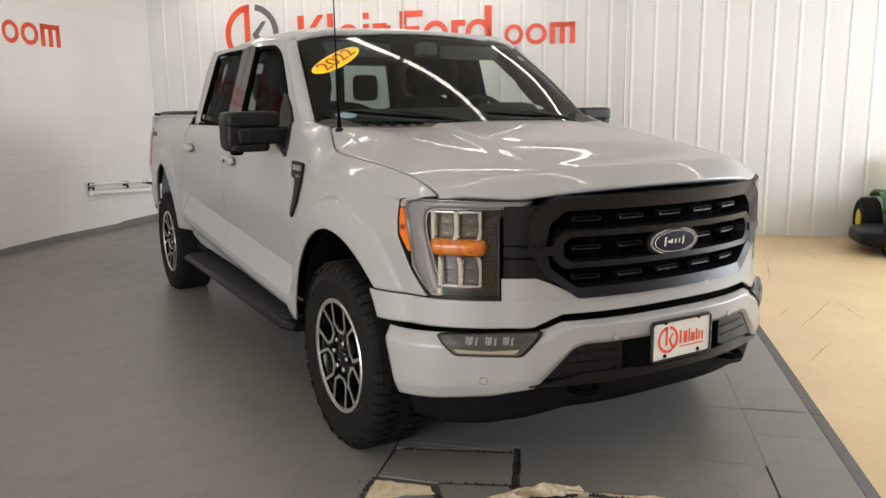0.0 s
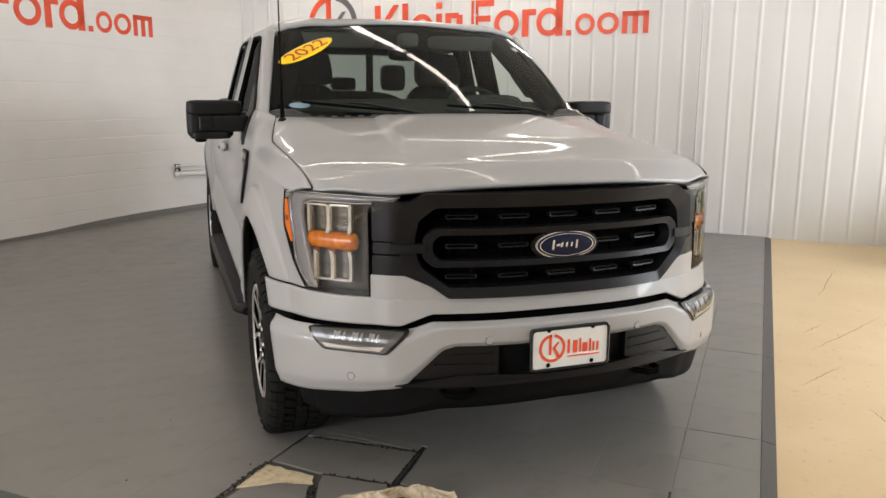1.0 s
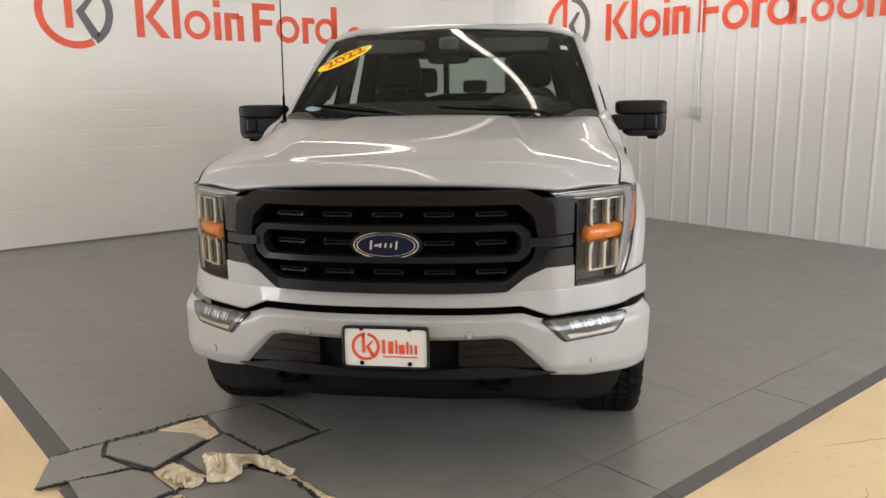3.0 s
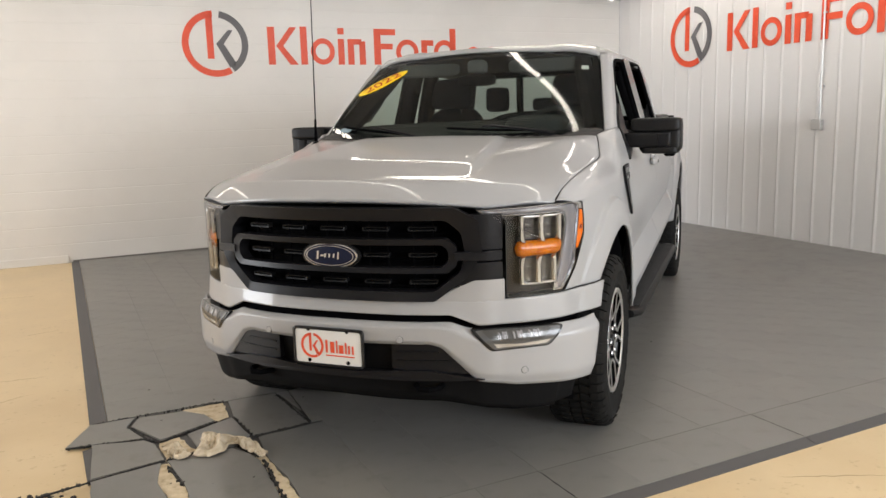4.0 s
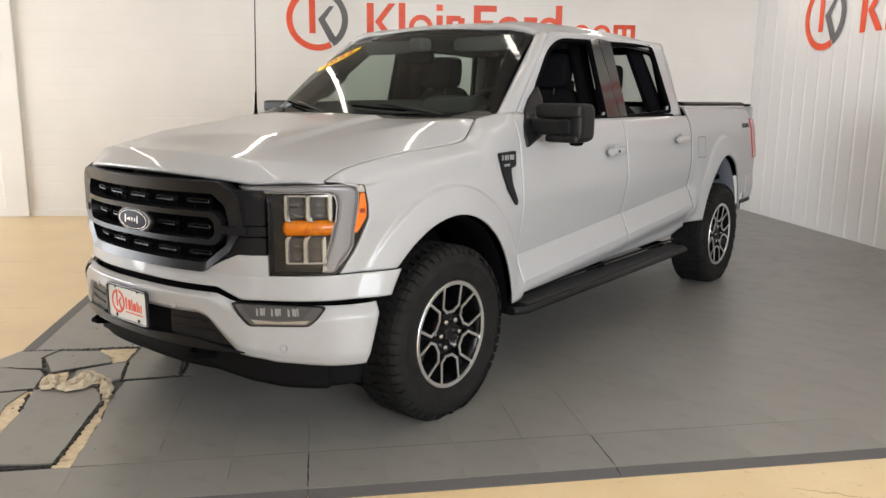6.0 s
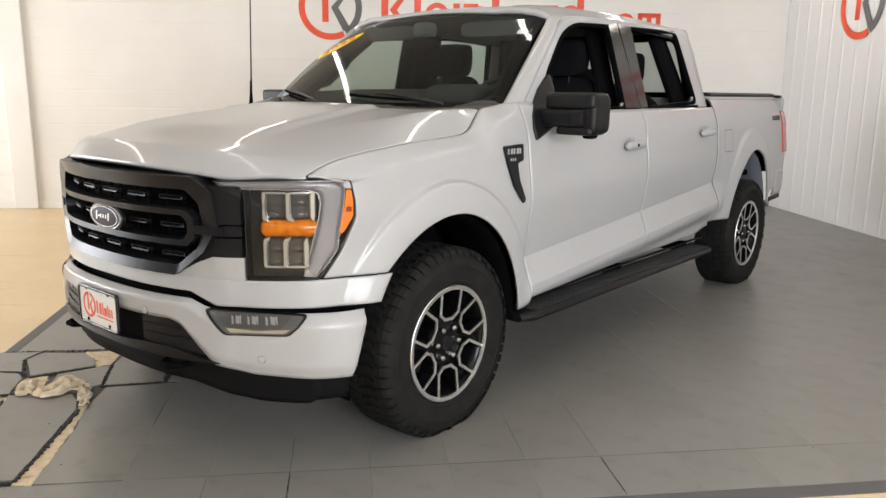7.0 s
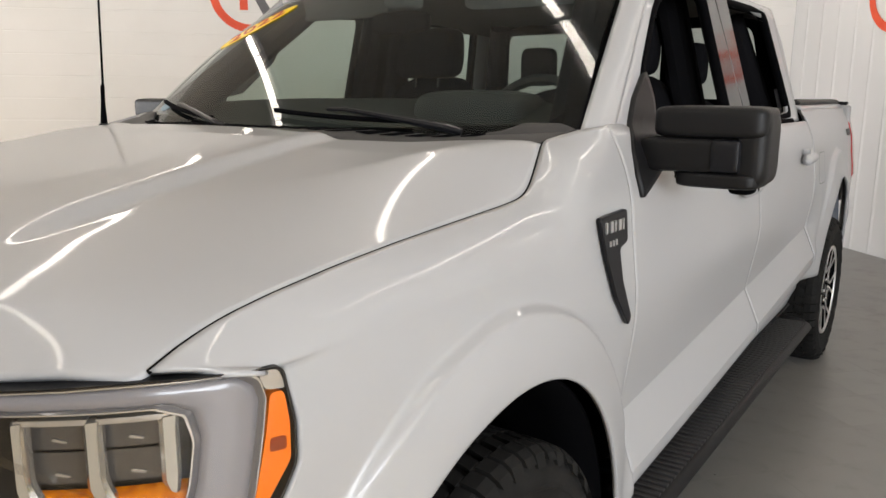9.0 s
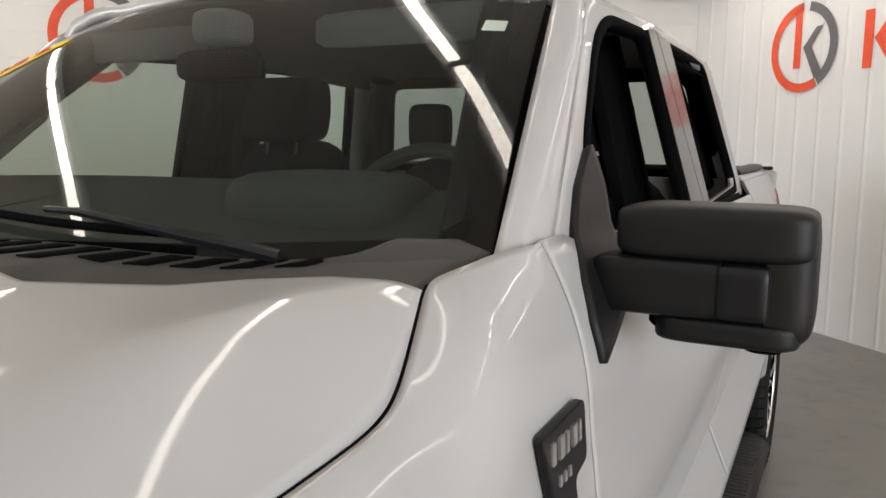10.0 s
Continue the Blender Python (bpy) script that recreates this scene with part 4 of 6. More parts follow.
for x, w, h in ((-0.012, 0.010, 0.052), (0.010, 0.018, 0.046), (0.036, 0.007, 0.052), (0.049, 0.020, 0.034), (0.076, 0.008, 0.046), (0.090, 0.008, 0.034), (0.107, 0.008, 0.034)):
    part("plate_bar", prism([(x, 0.540), (x + w, 0.540), (x + w, 0.540 + h), (x, 0.540 + h)], 1, f=pf), ORANGE, plate, "orange bar")
part("plate_bar", prism([(-0.012, 0.526), (0.118, 0.526), (0.118, 0.531), (-0.012, 0.531)], 1, f=pf), ORANGE, plate, "thin orange bar")

# grille
OUT = [(-0.50, 1.118), (-0.585, 1.070), (-0.600, 0.94), (-0.545, 0.845), (-0.425, 0.752), (0.425, 0.752), (0.545, 0.845), (0.600, 0.94), (0.585, 1.070), (0.50, 1.118)]
INN = [(-0.470, 1.068), (-0.525, 1.020), (-0.538, 0.94), (-0.520, 0.865), (-0.425, 0.788), (0.425, 0.788), (0.520, 0.865), (0.538, 0.94), (0.525, 1.020), (0.470, 1.068)]
grille = part("grille", band(OUT[::-1], INN[::-1], 0.012, 0.016, 0.020, 0.006, 0.07, 10, 4), GREY_PLASTIC, truck, "charcoal honey-bar grille with black mesh", angle=30)
part("grille_back", slab([(-0.60, 0.77), (0.60, 0.77), (0.60, 1.09), (-0.60, 1.09)], 0.02, -0.075, 0.01, 16), DEEP_BLACK, grille)
mo = [(0.475, 0.997), (0.510, 0.965), (0.510, 0.895), (0.475, 0.863), (-0.475, 0.863), (-0.510, 0.895), (-0.510, 0.965), (-0.475, 0.997)]
mi = [(0.455, 0.974), (0.478, 0.950), (0.478, 0.910), (0.455, 0.884), (-0.455, 0.884), (-0.478, 0.910), (-0.478, 0.950), (-0.455, 0.974)]
part("grille_bar", band(mo, mi, 0.012, 0.012, 0.016, 0.012, 0.05, 10, 3), GREY_PLASTIC, grille, "charcoal looped centre bar", angle=30)
for z in (1.033, 0.930, 0.822):
    for x in (-0.38, -0.19, 0.0, 0.19, 0.38):
        if z == 0.930 and x == 0.0:
            continue
        w, h = 0.056, 0.0085
        part("grille_slot", band([(x + w, z + h), (x + w, z - h), (x - w, z - h), (x - w, z + h)], [(x + w - 0.006, z + h - 0.005), (x + w - 0.006, z - h + 0.005), (x - w + 0.006, z - h + 0.005), (x - w + 0.006, z + h - 0.005)], 0.006, 0.003, -0.022, -0.024, 0.025, 3, 2), BLACK_PLASTIC, grille, "small looped slot")
        for dx in (-0.040, 0.040):
            part("mesh_bar", box(-0.003, 0.003, -0.004, 0.004, -0.045, 0.045), DEEP_BLACK, grille, m=Matrix.Translation(nose(x + dx, z, -0.05)))
for z in (1.055, 1.010, 0.955, 0.905, 0.845, 0.80):
    part("mesh_bar", slab([(-0.50, z - 0.002), (0.50, z - 0.002), (0.50, z + 0.002), (-0.50, z + 0.002)], 0.001, -0.052, 0.008, 16, 1), DEEP_BLACK, grille)
for k in (1, -1):
    for lo, hi, off in ((0.950, 1.088, 0.004), (0.905, 0.944, -0.002), (0.786, 0.899, 0.002)):
        poly = [(0.54, lo), (0.668, lo), (0.668, hi), (0.54, hi)] if lo > 0.8 else [(0.50, 0.815), (0.60, 0.792), (0.668, 0.808), (0.668, hi), (0.53, hi)]
        part("grille_wing", slab(poly if k > 0 else mirrored(poly), 0.008, off, 0.04, 6), GREY_PLASTIC, grille, "charcoal wing panel")
for k in (1, -1):
    arm = [(0.500, 0.946), (0.612, 0.943), (0.612, 0.911), (0.500, 0.914)]
    part("grille_arm", slab(arm if k > 0 else mirrored(arm), 0.004, 0.0215, 0.03, 6, 2), GREY_PLASTIC, grille, "charcoal bar joining the loop to the wing")
# oval badge
def disc(rx, rz, y, d, bulge=0.0, n=48):
    bm = bmesh.new()
    rows = [[bm.verts.new((rx * k * math.cos(2 * math.pi * i / n), y - d - bulge * (1 - k * k), 0.927 + rz * k * math.sin(2 * math.pi * i / n))) for i in range(n)] for k in (1.0, 0.75, 0.5, 0.25)]
    rim = [bm.verts.new((rx * math.cos(2 * math.pi * i / n), y, 0.927 + rz * math.sin(2 * math.pi * i / n))) for i in range(n)]
    mid = bm.verts.new((0, y - d - bulge, 0.927))
    for i in range(n):
        j = (i + 1) % n
        bm.faces.new((rim[i], rim[j], rows[0][j], rows[0][i]))
        for a, b in zip(rows, rows[1:]):
            bm.faces.new((a[i], a[j], b[j], b[i]))
        bm.faces.new((rows[-1][i], rows[-1][j], mid))
    bmesh.ops.recalc_face_normals(bm, faces=bm.faces)
    return bm


oval = part("oval_badge", disc(0.132, 0.060, -0.945, 0.012), BLACK_PLASTIC, truck, "blue oval badge with chrome rim")
part("badge_rim", disc(0.120, 0.050, -0.952, 0.012, 0.002), RIM_SILVER, oval, "chrome rim")
part("badge_field", disc(0.1145, 0.0455, -0.9535, 0.0125, 0.003), BLUE, oval, "dark blue field")
part("badge_line", arc_band(0, 0, 0.965, 1.0, 0, 360, lambda x, z, d: Vector((x * 0.107, -0.9668 - 0.0008 * d, 0.927 + z * 0.040)), 48), SILVER, oval)
for x, w, h in ((-0.060, 0.012, 0.034), (-0.044, 0.020, 0.008), (-0.026, 0.012, 0.016), (-0.006, 0.010, 0.016), (0.014, 0.010, 0.016), (0.034, 0.010, 0.030)):
    part("badge_bar", prism([(x, -h * 0.45), (x + w * 0.7, -h * 0.45), (x + w, h * 0.55), (x + w * 0.3, h * 0.55)], 0.001, f=lambda u, v, d: Vector((u, -0.9685 - d, 0.927 + v))), SILVER, oval, "small silver bar")


# headlights, laid out by the way round the nose and the height
def lampslab(poly, r, off, depth, k, m=8, n=4):
    loop = outline(poly, r, n, m)
    bm = fill(loop, lambda s, z: skin(s, z, off, k), 5)
    c = len(loop)
    grid(c, 1, lambda u, v: skin(*loop[round(u * c) % c], off - depth * v, k), True, bm, True)
    bmesh.ops.remove_doubles(bm, verts=bm.verts, dist=0.0002)
    bmesh.ops.recalc_face_normals(bm, faces=bm.faces)
    return bm


def lampband(o, i, ro, ri, off, offi, depth, k, m=5, n=3):
    o, i = outline(o, ro, n, m), outline(i, ri, n, m)
    c = len(o)
    bm = grid(c, 2, lambda u, v: skin(*(Vector(o[round(u * c) % c]).lerp(Vector(i[round(u * c) % c]), v)), off + (offi - off) * v, k), False, None, True)
    grid(c, 1, lambda u, v: skin(*i[round(u * c) % c], offi - depth * v, k), False, bm, True)
    grid(c, 1, lambda u, v: skin(*o[round(u * c) % c], off - depth * (1 - v), k), False, bm, True)
    bmesh.ops.remove_doubles(bm, verts=bm.verts, dist=0.0002)
    bmesh.ops.recalc_face_normals(bm, faces=bm.faces)
    return bm


def line_of(pts):
    """A path through points, run from 0 to 1 by its length."""
    at = [0.0]
    for a, b in zip(pts, pts[1:]):
        at.append(at[-1] + math.dist(a, b))
    return lambda u: Vector((float(np.interp(u * at[-1], at, [p[0] for p in pts])), float(np.interp(u * at[-1], at, [p[1] for p in pts]))))


def headlight(k):
    shape = [(0.712, 0.751), (0.900, 0.754), (0.975, 0.754), (1.048, 0.845), (1.114, 0.970), (1.114, 1.030), (1.098, 1.108), (0.925, 1.116), (0.590, 1.106), (0.640, 1.072), (0.712, 1.068)]
    lamp = part("headlight", lampslab(shape, 0.012, -0.050, 0.03, k, 8), LAMP_BODY, truck, "clear wraparound headlight with amber marker")
    rim = [(0.716, 0.755), (0.900, 0.757), (0.973, 0.757), (1.045, 0.846), (1.111, 0.971), (1.111, 1.029), (1.095, 1.105), (0.925, 1.1125), (0.599, 1.103), (0.642, 1.0755), (0.716, 1.0715)]
    part("bezel", lampband(shape, rim, 0.012, 0.010, 0.003, 0.002, 0.050, k, 8, 4), BLACK_PLASTIC, lamp, "black lamp rim")
    # one grey guide runs along the top and turns down at the outer end
    guide = [(0.606, 1.099), (0.636, 1.084), (0.66, 1.0805), (0.72, 1.079), (0.94, 1.079), (0.975, 1.066), (0.984, 1.030), (0.976, 0.975), (0.950, 0.880), (0.924, 0.790), (0.921, 0.766), (0.968, 0.765),
             (1.010, 0.815), (1.044, 0.862), (1.048, 0.900), (1.058, 0.960), (1.068, 1.020), (1.074, 1.070), (1.066, 1.094), (1.045, 1.106), (0.925, 1.108)]
    mid = [(0.620, 1.0965), (0.640, 1.0885), (0.66, 1.0850), (0.72, 1.0835), (0.952, 1.0835), (0.985, 1.068), (0.993, 1.030), (0.985, 0.972), (0.959, 0.877), (0.934, 0.790), (0.932, 0.774), (0.963, 0.773),
           (1.002, 0.820), (1.036, 0.865), (1.040, 0.902), (1.050, 0.962), (1.060, 1.022), (1.066, 1.066), (1.059, 1.087), (1.040, 1.099), (0.925, 1.1035)]
    over, under = line_of(mid[0:1] + mid[:10:-1]), line_of(mid[0:11])
    part("light_guide", grid(90, 6, lambda u, v: skin(*under(u).lerp(over(u), v), -0.010 + 0.004 * math.sin(math.pi * v), k), k > 0), GUIDE, lamp, "grey light guide", solid=0.004)
    part("guide_edge", lampband(guide, mid, 0.005, 0.004, -0.003, -0.008, 0.02, k, 4, 3), GUIDE_EDGE, lamp, "clear grey edge")
    part("guide_lip", lampband([(s - 0.0025 if s < 0.99 else s + 0.002, z + (0.002 if z > 1.09 else -0.002)) for s, z in guide], guide, 0.005, 0.005, -0.002, -0.002, 0.006, k, 4, 3), FRAME, lamp, "bright lip")
    part("guide_foot", lampslab([(0.926, 0.790), (0.924, 0.770), (0.962, 0.770), (0.978, 0.788)], 0.006, -0.004, 0.01, k, 3, 2), FRAME, lamp, "bright foot")
    part("corner_reflector", lampslab([(1.074, 1.079), (1.104, 1.076), (1.092, 1.104), (1.064, 1.107)], 0.006, -0.001, 0.02, k, 3, 2), FRAME, lamp, "bright corner reflector")
    mark = [(1.080, 1.074), (1.073, 1.02), (1.053, 0.925), (1.058, 0.914), (1.070, 0.924), (1.106, 0.977), (1.106, 1.030), (1.099, 1.074)]
    part("side_marker", lampslab(mark, 0.008, 0.000, 0.02, k, 6, 3), AMBER, lamp, "amber side marker")
    part("marker_bulb", lampslab([(1.076, 0.994), (1.100, 0.993), (1.100, 1.012), (1.078, 1.013)], 0.004, 0.0012, 0.01, k, 2, 2), DARK_AMBER, lamp, "darker square in the marker")
    for z0, z1, w, up in ((0.972, 1.066, 0.092, 1), (0.800, 0.902, 0.079, 0)):
        for j in range(2):
            s0, s1 = 0.774 + (w + 0.002) * j, 0.774 + w + (w + 0.002) * j
            half = (z0 + z1) / 2
            for a, b in ((z0 + 0.004, half - 0.002), (half + 0.002, z1 - 0.004)):
                part("lamp_lens", lampslab([(s0 + 0.006, a), (s1 - 0.006, a), (s1 - 0.006, b), (s0 + 0.006, b)], 0.006, -0.034, 0.01, k, 3, 3), LENS_GREY, lamp, "grey lamp lens")
                # Thin silver slab modelled as the bright reflection in the lens.
                part("lens_glint", lampslab([(s0 + 0.034, a + 0.012), (s0 + 0.052, a + 0.008), (s0 + 0.055, a + 0.010), (s0 + 0.038, a + 0.015)], 0.001, -0.032, 0.003, k, 1, 2), FRAME, lamp)
            # shelf along the cell's outer end
            za, zb = (z1 - 0.003, z1 + 0.004) if up else (z0 - 0.004, z0 + 0.003)
            part("module_shelf", lampslab([(s0 + 0.004, za), (s1 - 0.004, za), (s1 - 0.004, zb), (s0 + 0.004, zb)], 0.002, -0.006, 0.030, k, 2, 2), FRAME, lamp, "silver shelf")
        # pale ribs in front of the cells, hooked at one end
        for n, s in enumerate((0.781, 0.775 + w, 0.771 + 2 * w)):
            wide = (0.009, 0.011, 0.012)[n]
            hook = 0.012 if n < 2 else -0.004
            if up:
                rib = [(s - wide, z0 + 0.008), (s - wide * 0.3, z0 - 0.006), (s + wide + hook, z0 - 0.010), (s + wide + hook * 0.4, z0 + 0.004), (s + wide, z0 + 0.018), (s + wide, z1 - 0.004), (s + wide + 0.004, z1 + 0.004), (s - wide, z1 + 0.002)]
            else:
                rib = [(s - wide, z0 - 0.002), (s + wide + 0.004, z0 - 0.004), (s + wide, z0 + 0.006), (s + wide, z1 - 0.020), (s + wide + hook * 0.5, z1 - 0.006), (s + wide + hook, z1 + 0.008), (s - wide * 0.2, z1 + 0.003), (s - wide, z1 - 0.012)]
            part("module_rib", lampband(rib, [(s + (p - s) * 0.55, z0 + (q - z0) * 0.94 + 0.003) for p, q in rib], 0.004, 0.002, -0.010, -0.004, 0.012, k, 3, 2), RIB_EDGE, lamp, "bright rib edge")
            part("module_rib", lampslab([(s + (p - s) * 0.55, z0 + (q - z0) * 0.94 + 0.003) for p, q in rib], 0.002, -0.0038, 0.024, k, 3, 2), RIB, lamp, "pale silver rib")
    # amber barrel between the modules
    def barrel(u, v):
        s = 0.758 + 0.222 * u
        r = 0.031 * (1 - (1 - min(1.0, u / 0.10)) ** 2) ** 0.5 if u < 0.10 else 0.031
        a = math.pi * v
        return skin(s, 0.937 + max(r, 0.002) * math.cos(a), -0.034 + max(r, 0.002) * 0.85 * math.sin(a), k)
    part("turn_signal", grid(40, 10, barrel, k > 0), DEEP_AMBER, lamp, "amber turn signal")
    for j in range(12):
        u0 = 0.10 + 0.070 * j
        part("signal_rib", grid(2, 8, lambda u, v: barrel(u0 + 0.022 * u, 0.05 + 0.9 * v) + Vector((0, -0.0012, 0)), k > 0), DEEP_AMBER, lamp)
    part("lens", lampslab(shape, 0.012, 0.004, 0.001, k, 8), CLEAR, lamp, "clear outer lens").visible_shadow = False


for k in (1, -1):
    headlight(k)

# ---- bed ----
def bed(sx):
    def low(y):
        a = arch(y, WHEELBASE)
        return max(a, 0.55) if a is not None else (0.55 if y < WHEELBASE else 0.66)
    side = lower_panel("bed_side", 2.884, 4.52, low, lambda y: 1.392, sx, 120, 46)
    # shoulder up to the rail
    def f(u, v):
        y = 2.884 + 1.636 * u
        a = flank(y, 1.392)
        t = v
        p = Vector((a.x - 0.045 * t * t, y, 1.392 + 0.022 * math.sin(t * math.pi / 2)))
        return Vector((sx * p.x, p.y, p.z))
    part("bed_shoulder", grid(30, 5, f, sx < 0), PAINT, side, solid=0.015)
    def cap(u, v):
        y = 2.90 + 1.60 * u
        x0 = flank(y, 1.392).x - 0.020
        th = math.pi * v
        return Vector((sx * (x0 - 0.05 + 0.05 * math.cos(th)), y, 1.412 + 0.028 * math.sin(th) ** 0.5))
    part("bed_rail_cap", grid(20, 12, cap, sx < 0), BLACK_PLASTIC, side, "black bed rail cap", solid=0.01)
    part("bed_inner_wall", grid(10, 4, lambda u, v: Vector((sx * (flank(3.5, 1.39).x - 0.12), 2.90 + 1.6 * u, 0.82 + 0.60 * v)), sx > 0), DEEP_BLACK, side, solid=0.02)
    def liner(u, v):
        th = 0.34 + (math.pi - 0.54) * u
        return Vector((sx * (0.62 + 0.330 * v), WHEELBASE - math.cos(th) * (REAR_Y + 0.015), WHEEL_Z + math.sin(th) * (REAR_Z - 0.01)))
    part("wheel_liner", grid(30, 3, liner, sx > 0), LINER, truck, "inner wheel housing with blue daylight put into its grey", solid=0.01)
    part("inner_housing", grid(12, 6, lambda u, v: Vector((sx * 0.62, WHEELBASE - 0.40 + 0.80 * u, 0.66 + 0.36 * v)), sx < 0), LINER, truck, solid=0.01)
    # tail lamp wraps the corner
    loop = outline([(4.415, 0.955), (4.535, 0.955), (4.535, 1.300), (4.40, 1.300)], 0.015, 3, 6)
    part("tail_lamp", fill(loop, lambda y, z: flank(min(y, 4.5), z, sx, 0.006) + Vector((0, max(0, y - 4.5), 0)), 3, sx < 0), RED_LENS, truck, "red tail lamp", solid=0.03)
    # small sport bars on the bed
    for j in range(5):
        y0 = 4.13 + 0.046 * j
        part("bed_badge_bar", prism([(y0, 1.225), (y0 + 0.034, 1.225), (y0 + 0.04, 1.262), (y0 + 0.006, 1.262)], 0.002, f=lambda y, z, d: flank(y, z, sx, 0.002 + d)), GREY_PLASTIC, side, "small grey bar")
    rb = part("rear_bumper", grid(16, 8, lambda u, v: flank(4.28 + 0.24 * u, 0.60 + 0.21 * v, sx, 0.012 * math.sin(math.pi * v)), sx < 0), PAINT, truck, "white rear bumper end", solid=0.02)
    part("bumper_step", grid(10, 3, lambda u, v: flank(4.15 + 0.37 * u, 0.565 + 0.03 * v, sx, 0.0), sx < 0), BLACK_PLASTIC, rb, solid=0.02)
    # fuel door on the driver's side
    if sx > 0:
        o = outline([(3.00, 1.03), (3.155, 1.03), (3.155, 1.185), (3.00, 1.185)], 0.02, 4, 4)
        i = outline([(3.004, 1.034), (3.151, 1.034), (3.151, 1.181), (3.004, 1.181)], 0.018, 4, 4)
        # Dark ring on the unbroken skin, drawn for the shade of the door's gap.
        part("fuel_door_gap_shade", ring(o, i, lambda y, z: flank(y, z, sx, 0.0012), 1), GREY_PLASTIC, side)


sides(bed)
for sx in (1, -1):
    # Black strip just under the skin, in place of the gap's own shade.
    part("cab_gap_shade", grid(1, 24, lambda u, v: flank(2.8695 + 0.013 * u, 0.60 + 0.79 * v, sx, -0.004), sx < 0), DEEP_BLACK, truck, "black strip standing in for the shade between cab and bed")
part("tailgate", box(-0.88, 0.88, 4.47, 4.53, 0.78, 1.40), PAINT, truck, bevel=0.015)
part("tailgate_cap", box(-0.86, 0.86, 4.46, 4.52, 1.402, 1.425), BLACK_PLASTIC, truck, bevel=0.008)
part("bed_floor", box(-0.84, 0.84, 2.90, 4.47, 0.80, 0.84), DEEP_BLACK, truck)
part("bed_front_wall", box(-0.86, 0.86, 2.885, 2.915, 0.82, 1.40), BLACK_PLASTIC, truck, bevel=0.006)
part("cab_back_lower", box(-0.87, 0.87, 2.80, 2.84, 0.55, 1.40), PAINT, truck, bevel=0.006)
# back window in three panes
def back(x, z):
    return Vector((x, 2.835 - 0.115 * (z - 1.36) / 0.46, z))


fr = part("back_window_frame", ring(outline([(-0.84, 1.37), (0.84, 1.37), (0.74, 1.845), (-0.74, 1.845)], 0.04, 4, 6), outline([(-0.72, 1.43), (0.72, 1.43), (0.66, 1.775), (-0.66, 1.775)], 0.05, 4, 6), back, 2), DEEP_BLACK, truck, "black back window frame", solid=0.03)
part("window_pane", fill(outline([(-0.72, 1.43), (0.72, 1.43), (0.66, 1.775), (-0.66, 1.775)], 0.05, 4, 6), back, 2), PRIVACY_GLASS, fr, "tinted back window pane").visible_shadow = False
for x in (-0.25, 0.25):
    part("window_bar", box(x - 0.018, x + 0.018, 2.735, 2.825, 1.42, 1.79), DEEP_BLACK, fr)

# underbody
part("chassis", box(-0.62, 0.62, -0.62, 4.40, 0.36, 0.52), DEEP_BLACK, truck, bevel=0.02)
part("engine_block", box(-0.60, 0.60, -0.55, 0.55, 0.52, 1.02), DEEP_BLACK, truck, bevel=0.02)
part("cab_floor", box(-0.86, 0.86, 0.56, 2.82, 0.45, 0.60), DEEP_BLACK, truck, bevel=0.02)
part("firewall", box(-0.84, 0.84, 0.50, 0.58, 0.55, 1.30), DEEP_BLACK, truck)
for y in (0.0, WHEELBASE):
    part("axle", tube([(-0.75, y, WHEEL_Z), (0.75, y, WHEEL_Z)], 0.05), DEEP_BLACK, truck)


def board(sx):
    prof = outline([(0.860, 0.365), (1.035, 0.365), (1.055, 0.385), (1.035, 0.408), (0.875, 0.412)], 0.010, 3, 2)
    bm = bmesh.new()
    ys = [0.49, 0.555, 2.70, 2.76]
    rows = []
    for i, y in enumerate(ys):
        rows.append([bm.verts.new((sx * (0.84 + (x - 0.84) * (0.80 if i in (0, 3) else 1.0)), y, z)) for x, z in prof])
    n = len(prof)
    for a, b in zip(rows, rows[1:]):
        for i in range(n):
            bm.faces.new((a[i], a[(i + 1) % n], b[(i + 1) % n], b[i]))
    bm.faces.new(rows[0])
    bm.faces.new(rows[-1])
    bmesh.ops.recalc_face_normals(bm, faces=bm.faces)
    rb = part("running_board", bm, BLACK_PLASTIC, truck, "black ribbed running board")
    for j in range(69):
        y = 0.59 + j * 0.0305
        part("tread_rib", box(sx * 0.90, sx * 1.025, y, y + 0.014, 0.409, 0.415), COWL, rb)
    for y in (0.75, 1.65, 2.6):
        part("board_bracket", box(sx * 0.55, sx * 0.90, y - 0.03, y + 0.03, 0.38, 0.44), DEEP_BLACK, rb)
    part("rocker", grid(40, 4, lambda u, v: flank(0.58 + 2.29 * u, 0.435 - 0.04 * v, sx, -0.02 - 0.10 * v), sx > 0), BLACK_PLASTIC, truck, solid=0.01)


sides(board)


# ---- wheels ----
TYRE_W, FLAT = 0.275, 0.381


